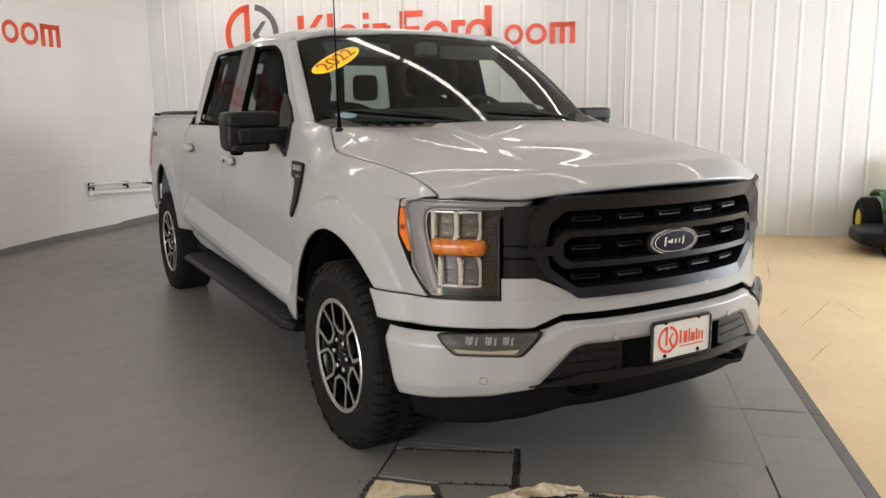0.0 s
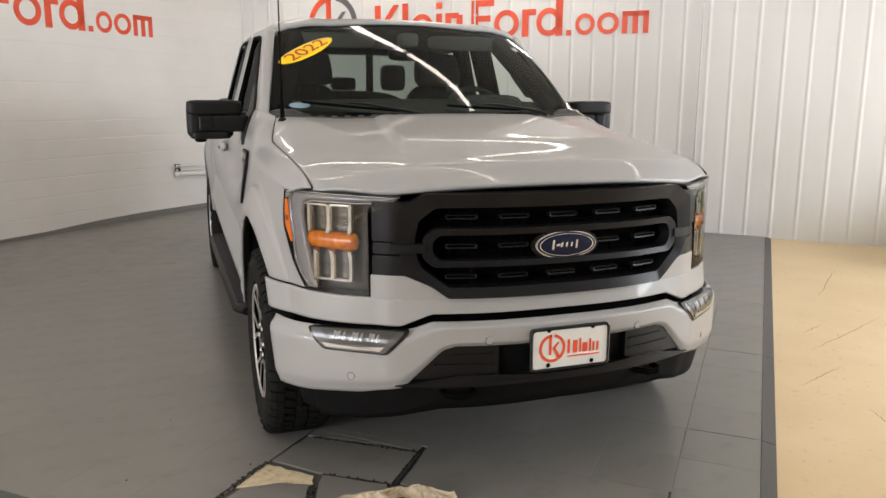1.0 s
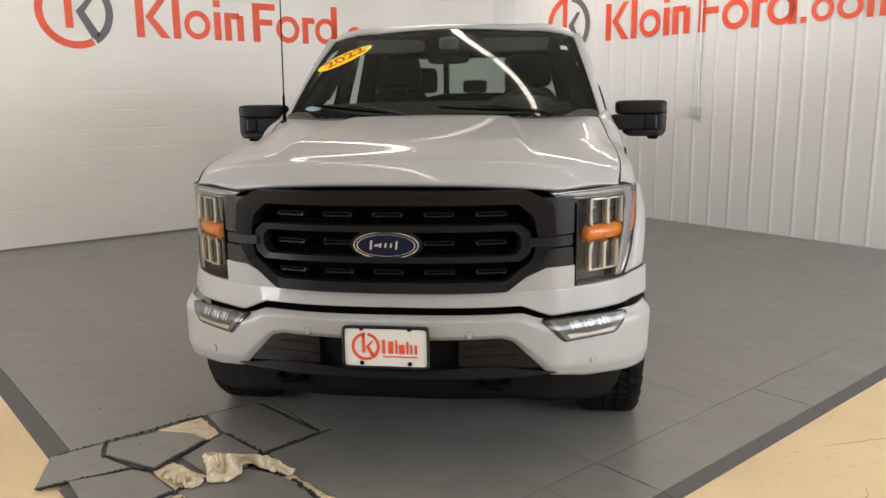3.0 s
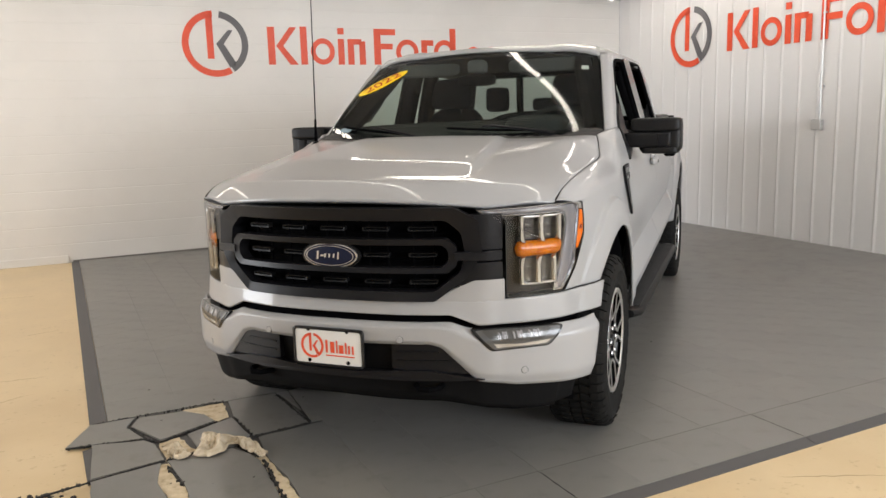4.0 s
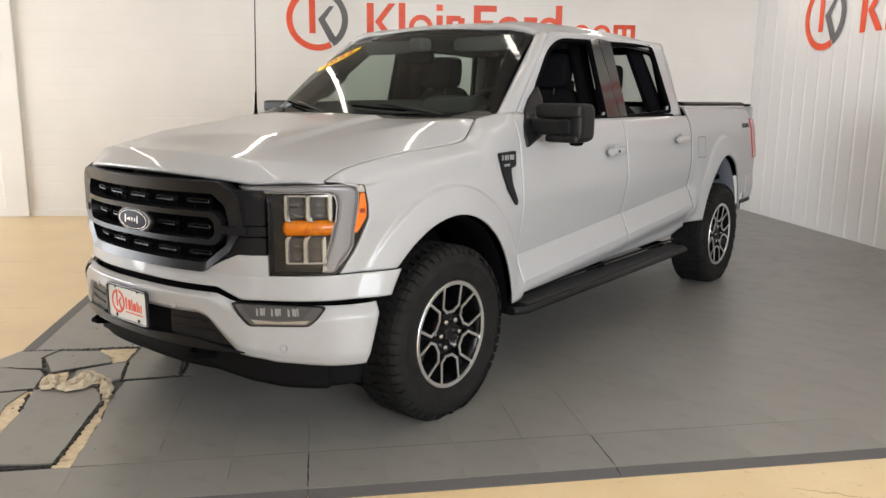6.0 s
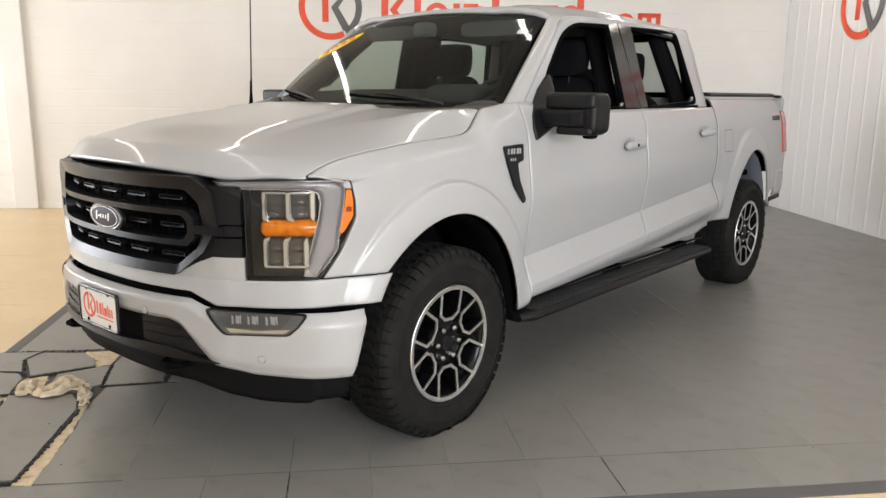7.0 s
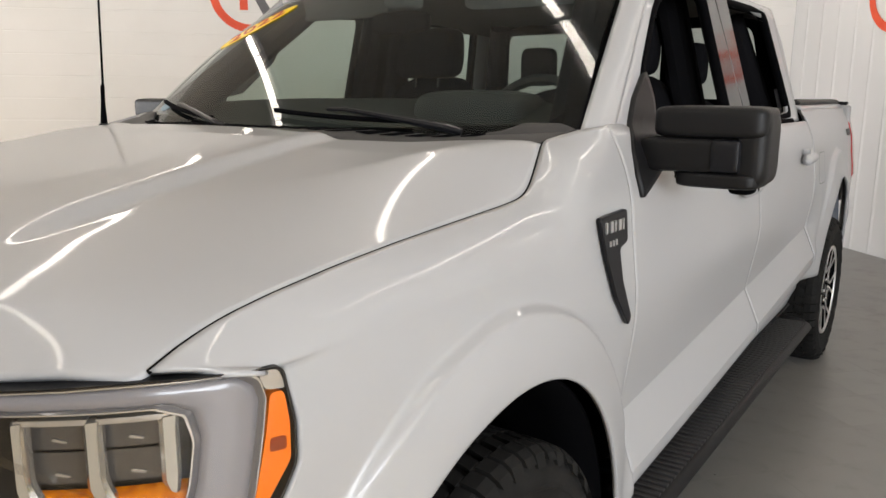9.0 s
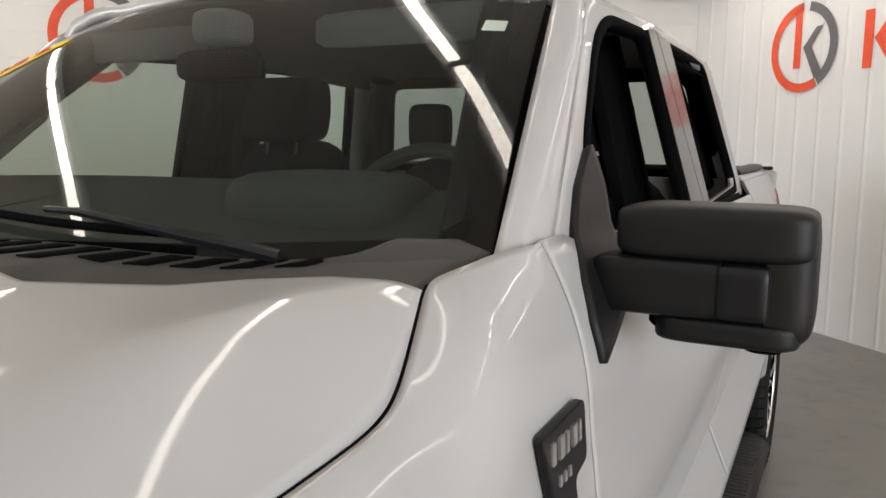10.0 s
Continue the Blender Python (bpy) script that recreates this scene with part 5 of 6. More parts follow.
def wheel():
    """Built with its outer face towards +x, at the hub's middle."""
    h = TYRE_W / 2
    w = part("wheel", lathe([(0.248, -h + 0.03), (0.225, -h + 0.05), (0.215, 0.0), (0.222, h - 0.055), (0.237, h - 0.032), (0.247, h - 0.026), (0.249, h - 0.020), (0.247, h - 0.014), (0.240, h - 0.014)], 72), WHEEL_BLACK, truck, "black and machined alloy wheel with all-terrain tyre")
    prof = [(0.245, -h + 0.030), (0.256, -h + 0.016), (0.293, -h + 0.004), (0.338, -h), (0.375, -h + 0.010), (0.394, -h + 0.028), (0.400, -h + 0.05), (0.401, 0),
            (0.400, h - 0.05), (0.394, h - 0.028), (0.375, h - 0.010), (0.354, h - 0.001), (0.340, h), (0.338, h + 0.0015), (0.330, h + 0.0015), (0.328, h - 0.0005), (0.295, h - 0.003), (0.272, h - 0.010), (0.268, h - 0.009), (0.256, h - 0.016), (0.245, h - 0.030)]
    def rest(bm):
        """Flatten the tread where it stands on the floor."""
        for v in bm.verts:
            if v.co.z < -FLAT:
                v.co.x *= 1 + 0.6 * (-FLAT - v.co.z)
                v.co.z = -FLAT
        return bm
    part("tyre", rest(lathe(prof, 72)), RUBBER, w, "black all-terrain tyre")
    # tread blocks: two shoulder rows and three staggered inner rows
    bm = bmesh.new()
    def block(a0, a1, x0, x1, r0, r1, skew=0.0):
        vs = []
        for r in (r0, r1):
            for x, a in ((x0, a0), (x0, a1), (x1, a1 + skew), (x1, a0 + skew)):
                vs.append(bm.verts.new((x, r * math.cos(a), r * math.sin(a))))
        for q in ((4, 5, 6, 7), (0, 1, 5, 4), (1, 2, 6, 5), (2, 3, 7, 6), (3, 0, 4, 7)):
            bm.faces.new([vs[i] for i in q])
    n = 54
    st = 2 * math.pi / n
    for i in range(n):
        a = i * st
        for sgn in (1, -1):
            vs = []
            lug = 0.372 if i % 2 else 0.384
            rows = [(0.412, sgn * (h - 0.062)), (0.409, sgn * (h - 0.030)), (0.398, sgn * (h - 0.012)), (lug, sgn * (h - 0.002)), (lug, sgn * (h - 0.012)), (0.390, sgn * (h - 0.062))]
            for aa in (a, a + st * 0.78):
                vs.append([bm.verts.new((x, r * math.cos(aa), r * math.sin(aa))) for r, x in rows])
            for j in range(5):
                bm.faces.new((vs[0][j], vs[0][j + 1], vs[1][j + 1], vs[1][j]))
            bm.faces.new(vs[0])
            bm.faces.new(vs[1][::-1])
        for row, (x0, x1, sk) in enumerate(((-0.072, -0.030, 0.03), (-0.022, 0.022, -0.03), (0.030, 0.072, 0.03))):
            o = a + st * (0.5 if row == 1 else 0.15)
            block(o, o + st * 0.62, x0, x1, 0.395, 0.412, sk)
    rest(bm)
    bmesh.ops.recalc_face_normals(bm, faces=bm.faces)
    part("tread", bm, RUBBER, w, "deep blocky tread", smooth=False)
    rim = w
    SPIN = radians(28)
    part("rim_flange", lathe([(0.250, h - 0.022), (0.2505, h - 0.013), (0.248, h - 0.010), (0.232, h - 0.012), (0.2305, h - 0.018)], 72), SILVER, rim, "machined silver rim edge")
    part("brake_disc", lathe([(0.06, 0.0), (0.165, 0.0), (0.165, -0.025), (0.06, -0.025)], 48), STEEL, rim, "grey brake disc", m=pose(-0.04, 0, 0))
    part("hub_back", lathe([(0.0, -0.05), (0.20, -0.05)], 36), DEEP_BLACK, rim)
    part("hub", lathe([(0.0, h - 0.030), (0.030, h - 0.030), (0.034, h - 0.036), (0.060, h - 0.040), (0.092, h - 0.044), (0.112, h - 0.050), (0.112, 0.02)], 48), WHEEL_BLACK, rim, "gloss black hub")
    part("hub_cap", lathe([(0.0, h - 0.024), (0.026, h - 0.025), (0.030, h - 0.031)], 32), GREY_PLASTIC, rim, "dark centre cap")
    def pol(r, a, x):
        return Vector((x, r * math.cos(a), r * math.sin(a)))
    def bar(ra, aa, rb, ab, w0, w1, x0, x1, depth, bm):
        p, q = Vector((ra * math.cos(aa), ra * math.sin(aa))), Vector((rb * math.cos(ab), rb * math.sin(ab)))
        d = (q - p).normalized()
        nrm = Vector((-d.y, d.x))
        vs = []
        for dx in (0, -depth):
            for pt, wd, xx in ((p, w0, x0), (q, w1, x1)):
                for sg in (-1, 1):
                    c = pt + nrm * wd * sg
                    vs.append(bm.verts.new((xx + dx, c.x, c.y)))
        for f in ((0, 1, 3, 2), (4, 6, 7, 5), (0, 4, 5, 1), (2, 3, 7, 6), (0, 2, 6, 4), (1, 5, 7, 3)):
            bm.faces.new([vs[i] for i in f])
    xf, xm = h - 0.014, h - 0.022
    for i in range(6):
        a = i * math.pi / 3 + SPIN
        wd = radians(15.5)
        wi = radians(24.5)
        # dark spoke body and bright machined face of the U
        dark, bright = bmesh.new(), bmesh.new()
        for sg in (-1, 1):
            bar(0.234, a + sg * wd, 0.140, a + sg * wi, 0.010, 0.010, xf - 0.004, xm - 0.004, 0.05, dark)
            bar(0.238, a + sg * wd, 0.138, a + sg * wi, 0.0058, 0.0058, xf, xm, 0.006, bright)
            bar(0.140, a + sg * wi, 0.108, a + sg * radians(15), 0.010, 0.010, xm - 0.004, xm - 0.010, 0.05, dark)
            bar(0.142, a + sg * wi, 0.109, a + sg * radians(14), 0.0058, 0.0058, xm, xm - 0.004, 0.006, bright)
            bar(0.225, a + sg * radians(24), 0.085, a + sg * radians(24), 0.012, 0.020, xm - 0.020, xm - 0.026, 0.05, dark)
        bar(0.108, a - radians(16), 0.108, a + radians(16), 0.0058, 0.0058, xm - 0.004, xm - 0.004, 0.006, bright)
        bmesh.ops.recalc_face_normals(dark, faces=dark.faces)
        bmesh.ops.recalc_face_normals(bright, faces=bright.faces)
        part("spoke", dark, WHEEL_BLACK, rim, "gloss black spoke", smooth=False)
        part("spoke_face", bright, SILVER, rim, "machined silver spoke edge", smooth=False)
        an = a + math.pi / 6
        part("lug_nut", lathe([(0.0, 0.024), (0.009, 0.022), (0.013, 0.016), (0.013, 0.0)], 6), CHROME, rim, "chrome lug nut", m=Matrix.Translation(pol(0.068, an, h - 0.040)), smooth=False)
    return w


w0 = wheel()
TRACK = 0.860
w0.matrix_basis = pose(TRACK, 0, WHEEL_Z)
for x, y, turn in ((TRACK, WHEELBASE, 0), (-TRACK, 0, 180), (-TRACK, WHEELBASE, 180)):
    copy_thing(w0, pose(x, y, WHEEL_Z, 0, 0, turn))


# ---- mirrors ----
def rbox(x0, x1, y0, y1, z0, z1, sx=1, n=14, p=5.0, taper=0.0):
    """A box with softly rounded faces."""
    c, s = Vector(((x0 + x1) / 2, (y0 + y1) / 2, (z0 + z1) / 2)), Vector(((x1 - x0) / 2, (y1 - y0) / 2, (z1 - z0) / 2))
    bm = bmesh.new()
    bmesh.ops.create_cube(bm, size=2.0)
    bmesh.ops.subdivide_edges(bm, edges=bm.edges, cuts=n, use_grid_fill=True)
    for v in bm.verts:
        q = v.co
        l = (abs(q.x) ** p + abs(q.y) ** p + abs(q.z) ** p) ** (1 / p)
        q = q / l
        v.co = Vector((sx * (c.x + q.x * s.x * (1 - taper * (q.y + 1) / 2 * 0)), c.y + q.y * s.y, c.z + q.z * s.z))
    if sx < 0:
        bmesh.ops.reverse_faces(bm, faces=bm.faces)
    return bm


def mirror(sx):
    sail = [(0.640, 1.205), (0.810, 1.268), (0.885, 1.345), (0.905, 1.45), (0.885, 1.515), (0.862, 1.507), (0.775, 1.448), (0.705, 1.374), (0.655, 1.32), (0.632, 1.265)]
    m0 = part("side_mirror", fill(outline(sail, 0.012, 3, 6), lambda y, z: Vector((sx * (flank(y, min(z, 1.39)).x * (1 - smoothstep(1.35, 1.41, z)) + (green(y, z).x + 0.004) * smoothstep(1.35, 1.41, z) + 0.009), y, z)), 8, sx < 0), BLACK_PLASTIC, truck, "black towing-style side mirror", solid=0.016)
    part("mirror_arm", rbox(0.91, 1.115, 0.705, 0.80, 1.268, 1.352, sx, 8, 7), BLACK_PLASTIC, m0, "black mirror arm")
    part("arm_cover", rbox(1.092, 1.160, 0.698, 0.80, 1.272, 1.350, sx, 8, 9), GREY_PLASTIC, m0)
    head = rbox(0.985, 1.215, 0.715, 0.880, 1.235, 1.424, sx, 14, 6.5)
    # upper shell overhangs, lower part wraps the arm
    for v in head.verts:
        if v.co.z < 1.36 and abs(v.co.x) < 1.15 and v.co.y < 0.76:
            v.co.y += 0.045 * smoothstep(1.36, 1.345, v.co.z)
    part("mirror_shell", head, BLACK_PLASTIC, m0, "black grained mirror shell", angle=50)
    part("mirror_cap", rbox(0.945, 1.213, 0.704, 0.868, 1.350, 1.427, sx, 12, 6.5), BLACK_PLASTIC, m0, "black upper mirror cap", angle=50)
    part("mirror_skirt", rbox(1.005, 1.20, 0.708, 0.86, 1.232, 1.272, sx, 8, 6), BLACK_PLASTIC, m0)
    part("puddle_lamp", rbox(1.12, 1.18, 0.76, 0.83, 1.215, 1.245, sx, 6, 3), DEEP_BLACK, m0)
    part("mirror_glass", prism(outline([(1.0, 1.25), (1.20, 1.25), (1.20, 1.41), (1.0, 1.41)], 0.02, 4, 2), 0.003, f=lambda x, z, d: Vector((sx * x, 0.876 + d, z))), CHROME, m0, "mirror glass")


sides(mirror)

# ---- cowl, wipers, antenna ----
def cowl(u, v):
    p = shield(u, 0.040 - 0.034 * smoothstep(0.25, 0.75, abs(2 * u - 1))) + Vector((0, -0.004, 0.003))
    q = hood(u, 1.0)
    q = Vector((q.x * 0.985, q.y - 0.02, q.z - 0.012))
    r = q.lerp(p, v)
    return r + Vector((0, 0, 0.004 * math.sin(math.pi * v)))


cow = part("cowl", grid(120, 10, cowl), COWL, truck, "black plastic cowl with slots", solid=0.02)
for j in range(22):
    u = 0.10 + 0.77 * j / 21
    lo_v = 0.50 if abs(u - 0.5) < 0.22 else 0.62
    quad = [cowl(u, lo_v), cowl(u + 0.020, lo_v), cowl(u + 0.030, 0.92), cowl(u + 0.010, 0.92)]
    bm = bmesh.new()
    bm.faces.new([bm.verts.new(p + Vector((0, 0, 0.0025))) for p in quad])
    # No holes are cut; a black quad on top gives each slot's shade.
    part("cowl_slot_shade", bm, DEEP_BLACK, cow, solid=0.002)
# raised end pieces beside the pillars
def cowl_end(u, v, sx):
    x = 0.655 + 0.180 * u
    top = float(np.interp(x, [0.655, 0.685, 0.725, 0.80, 0.835], [0.002, 0.010, 0.040, 0.032, 0.004]))
    p = shield((x / 0.838 + 1) / 2, top * v) + Vector((0, -0.006, 0.006 + 0.006 * math.sin(math.pi * v)))
    p.y -= 0.030 * (1 - v)
    p.z -= 0.010 * (1 - v)
    return Vector((sx * p.x, p.y, p.z))


for sx in (1, -1):
    part("cowl_end", grid(20, 6, lambda u, v: cowl_end(u, v, sx), sx < 0), COWL, cow, solid=0.012)
for x0, x1 in ((-0.68, -0.06), (0.02, 0.62)):
    def on(x, v, lift):
        return shield((x / (0.838 - 0.136 * v) + 1) / 2, v) + Vector((0, -0.012 - lift, 0.010 + lift))
    pts = [on(x0 + (x1 - 0.17 - x0) * t, 0.050 + 0.045 * (1 - t) ** 1.2, 0.002) for t in [i / 14 for i in range(15)]]
    wp = part("wiper", tube(pts, 0.007, sides=6), DEEP_BLACK, truck, "black windshield wiper")
    arm = [on(x1 - 0.02, -0.004, 0.004), on(x1 - 0.06, 0.004, 0.012), on(x1 - 0.16, 0.030, 0.016), on(x0 + 0.27, 0.072, 0.018), on(x0 + 0.20, 0.082, 0.014)]
    part("wiper_arm", tube(arm, [0.010, 0.010, 0.008, 0.006, 0.005], sides=8), GREY_PLASTIC, wp, "dark satin wiper arm")
ant = part("antenna", tube([(-0.800, 0.330, 1.335), (-0.800, 0.333, 1.42), (-0.800, 0.335, 1.47), (-0.800, 0.337, 1.475), (-0.798, 0.352, 2.05), (-0.797, 0.358, 2.25)], [0.012, 0.007, 0.007, 0.004, 0.003, 0.002], sides=8), DEEP_BLACK, truck, "thin black whip antenna")
part("antenna_base", lathe([(0.0, 0.02), (0.016, 0.016), (0.022, 0.0)], 16), BLACK_PLASTIC, ant, m=pose(-0.80, 0.33, 1.330, 0, -90, 0))

# ---- stickers on the windshield ----
def on_glass(u, v, d):
    p, q, r = shield(u, v), shield(u + 0.01, v), shield(u, v + 0.01)
    n = (q - p).cross(r - p).normalized()
    return p + n * d


def oval_loop(cu, cv, ru, rv, tilt, n=40):
    t = radians(tilt)
    return [(cu + (ru * math.cos(a) * math.cos(t) - rv * math.sin(a) * math.sin(t)) / 1.55, cv + (ru * math.cos(a) * math.sin(t) + rv * math.sin(a) * math.cos(t)) / 0.90) for a in [2 * math.pi * i / n for i in range(n)]]


st = part("year_sticker", fill(oval_loop(0.107, 0.645, 0.195, 0.062, 47), lambda u, v: on_glass(u, v, 0.003), 4), YELLOW, truck, "yellow oval sticker reading 2022", solid=0.0005)
fc = bpy.data.curves.new("year_digits", "FONT")
fc.body, fc.size, fc.align_x, fc.align_y, fc.extrude = "2022", 0.105, "CENTER", "CENTER", 0.0006
txt = new("year_digits", fc)
bpy.context.view_layer.update()
me = bpy.data.meshes.new_from_object(txt.evaluated_get(bpy.context.evaluated_depsgraph_get()))
bpy.data.objects.remove(txt)
tl = radians(47)
for v in me.vertices:
    x, y, z = v.co
    x *= 1.35
    X, Y = x * math.cos(tl) - y * math.sin(tl), x * math.sin(tl) + y * math.cos(tl)
    v.co = on_glass(0.107 + X / 1.55, 0.645 + Y / 0.90, 0.0045 + z)
me.materials.append(RED_INK)
dg = new("sticker_digits", me)
dg.parent = st
dg["label"] = "red printed year digits"
part("round_label", fill(oval_loop(0.082, 0.083, 0.045, 0.022, 5), lambda u, v: on_glass(u, v, 0.002), 2), LABEL_BLUE, truck, "small pale blue oval label")
part("window_label", fill([(0.935, 0.73), (0.962, 0.73), (0.962, 0.79), (0.935, 0.79)], lambda u, v: on_glass(u, v, -0.003), 1), LABEL_WHITE, truck, "small white paper label")

# ---- cabin ----
def dashtop(u, v):
    x = 2 * u - 1
    y = 0.36 + 0.16 * x * x + (0.50 - 0.12 * x * x) * v
    return Vector((x * 0.83, y, 1.322 + 0.115 * smoothstep(0.0, 0.95, v) - 0.02 * x * x * v - 0.10 * smoothstep(0.93, 1.0, v)))


dash = part("dashboard", grid(40, 30, dashtop), DASH, truck, "dark grey dashboard", solid=0.03)
part("dash_front", box(-0.82, 0.82, 0.80, 0.845, 0.75, 1.34), DASH, dash, bevel=0.02)
part("cluster_hood", rbox(0.24, 0.60, 0.62, 0.88, 1.30, 1.462, 1, 8, 4), DASH, dash)
part("centre_screen", rbox(-0.16, 0.16, 0.82, 0.87, 1.16, 1.40, 1, 6, 8), GLOSS_BLACK, dash)
sw = part("steering_wheel", tube([(0.45 + 0.19 * math.cos(a), 1.00 + 0.19 * math.sin(a) * 0.40, 1.325 + 0.19 * math.sin(a) * 0.92) for a in [2 * math.pi * i / 40 for i in range(40)]], 0.017, closed=True), DASH, truck, "black steering wheel")
part("steering_hub", rbox(0.37, 0.53, 0.95, 1.03, 1.24, 1.39, 1, 6, 3), DASH, sw)
part("steering_column", tube([(0.45, 0.98, 1.30), (0.45, 0.80, 1.20)], 0.04), DASH, sw)


def seat(x, y, wide, name="front_seat", top=1.53):
    s = part(name, rbox(x - wide, x + wide, y - 0.28, y + 0.26, 0.72, 0.96, 1, 8, 4), FABRIC, truck, "black cloth seat with headrest")
    b = rbox(x - wide * 0.96, x + wide * 0.96, y + 0.16, y + 0.36, 0.88, top, 1, 8, 4)
    for v in b.verts:
        v.co.y += (v.co.z - 0.9) * 0.22
        v.co.x = x + (v.co.x - x) * (1 - 0.22 * smoothstep(1.25, 1.52, v.co.z))
    part("backrest", b, FABRIC, s)
    return s


for x in (-0.44, 0.44):
    s = seat(x, 1.35, 0.27)
    hr = rbox(x - 0.155, x + 0.155, 1.61, 1.73, 1.520, 1.735, 1, 8, 6)
    for v in hr.verts:
        v.co.y += (v.co.z - 1.52) * 0.2
        v.co.x = x + (v.co.x - x) * (1 - 0.10 * smoothstep(1.60, 1.74, v.co.z))
    part("headrest", hr, FABRIC, s)
    for dx in (-0.06, 0.06):
        part("headrest_post", tube([(x + dx, 1.655, 1.45), (x + dx, 1.67, 1.56)], 0.006), DASH, s)
part("console", rbox(-0.13, 0.13, 0.95, 1.65, 0.70, 1.02, 1, 6, 6), DASH, truck)
bench = seat(0, 2.30, 0.68, "rear_bench", 1.50)
for x in (-0.40, 0.0, 0.40):
    hr = rbox(x - 0.095, x + 0.095, 2.58, 2.68, 1.50, 1.70 if x else 1.60, 1, 7, 5)
    part("headrest", hr, FABRIC, bench)
mir = part("interior_mirror", rbox(-0.12, 0.12, 0.90, 0.935, 1.645, 1.715, 1, 8, 4), DEEP_BLACK, truck, "black interior mirror")
part("mirror_mount", rbox(-0.055, 0.055, 0.88, 0.99, 1.72, 1.80, 1, 6, 4), HEADLINER, mir)


def trim(sx):
    for pts in ([(0.89, 0.60, 1.36), (0.70, 1.13, 1.80)], [(0.83, 1.76, 1.30), (0.72, 1.72, 1.80)], [(0.84, 2.72, 1.36), (0.71, 2.56, 1.80)]):
        part("pillar_trim", tube([(sx * (x - 0.105), y, z) for x, y, z in pts], [0.062, 0.055], sides=10), FABRIC, truck, "dark pillar trim")
    part("door_card", box(sx * 0.84, sx * 0.87, 0.66, 1.76, 0.62, 1.325), FABRIC, truck, bevel=0.01)
    part("door_card", box(sx * 0.84, sx * 0.87, 1.80, 2.70, 0.62, 1.325), FABRIC, truck, bevel=0.01)
    part("grab_handle", tube([(sx * 0.735, 0.80, 1.45), (sx * 0.70, 0.83, 1.46), (sx * 0.665, 0.955, 1.575), (sx * 0.685, 0.99, 1.60)], 0.014), DASH, truck, "dark grab handle")
    part("sun_visor", rbox(sx * 0.40 - 0.24, sx * 0.40 + 0.24, 1.05, 1.07, 1.72, 1.80, 1, 4, 6), HEADLINER, truck)


sides(trim)


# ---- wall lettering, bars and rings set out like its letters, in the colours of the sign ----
def on_a(x, z, d):
    return room(x, WALL_A + 0.002 - 0.003 * d, z)


def on_b(x, z, d):
    return room(WALL_B - 0.0115 - 0.003 * d, -x, z)


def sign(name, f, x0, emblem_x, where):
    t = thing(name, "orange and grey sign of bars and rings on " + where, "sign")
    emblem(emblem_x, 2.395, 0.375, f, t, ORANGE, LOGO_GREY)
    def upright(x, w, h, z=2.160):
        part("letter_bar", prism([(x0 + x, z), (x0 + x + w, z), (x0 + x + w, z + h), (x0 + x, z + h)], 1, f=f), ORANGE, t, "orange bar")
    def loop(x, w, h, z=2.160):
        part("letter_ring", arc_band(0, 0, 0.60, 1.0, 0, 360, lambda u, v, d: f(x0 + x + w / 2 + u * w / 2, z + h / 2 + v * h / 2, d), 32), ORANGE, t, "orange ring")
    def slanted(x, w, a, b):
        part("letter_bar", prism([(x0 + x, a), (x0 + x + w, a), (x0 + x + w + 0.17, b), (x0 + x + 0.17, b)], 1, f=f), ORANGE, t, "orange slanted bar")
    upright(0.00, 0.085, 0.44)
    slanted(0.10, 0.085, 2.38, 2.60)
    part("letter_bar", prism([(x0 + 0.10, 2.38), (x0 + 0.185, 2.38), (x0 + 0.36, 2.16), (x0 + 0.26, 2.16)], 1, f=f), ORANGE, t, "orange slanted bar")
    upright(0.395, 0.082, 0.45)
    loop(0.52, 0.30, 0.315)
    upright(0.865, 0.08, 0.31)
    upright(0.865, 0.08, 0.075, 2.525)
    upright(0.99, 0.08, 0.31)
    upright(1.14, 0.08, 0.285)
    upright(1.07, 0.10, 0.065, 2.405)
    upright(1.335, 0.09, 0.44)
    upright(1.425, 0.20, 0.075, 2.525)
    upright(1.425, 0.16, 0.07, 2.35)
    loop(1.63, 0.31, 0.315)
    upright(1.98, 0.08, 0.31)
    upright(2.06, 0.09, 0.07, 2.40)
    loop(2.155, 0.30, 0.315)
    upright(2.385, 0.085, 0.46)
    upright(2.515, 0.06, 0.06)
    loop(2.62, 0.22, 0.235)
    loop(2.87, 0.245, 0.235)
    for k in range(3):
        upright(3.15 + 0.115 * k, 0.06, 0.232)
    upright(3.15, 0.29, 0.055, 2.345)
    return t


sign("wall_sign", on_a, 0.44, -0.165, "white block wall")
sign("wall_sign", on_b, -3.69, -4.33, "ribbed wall")

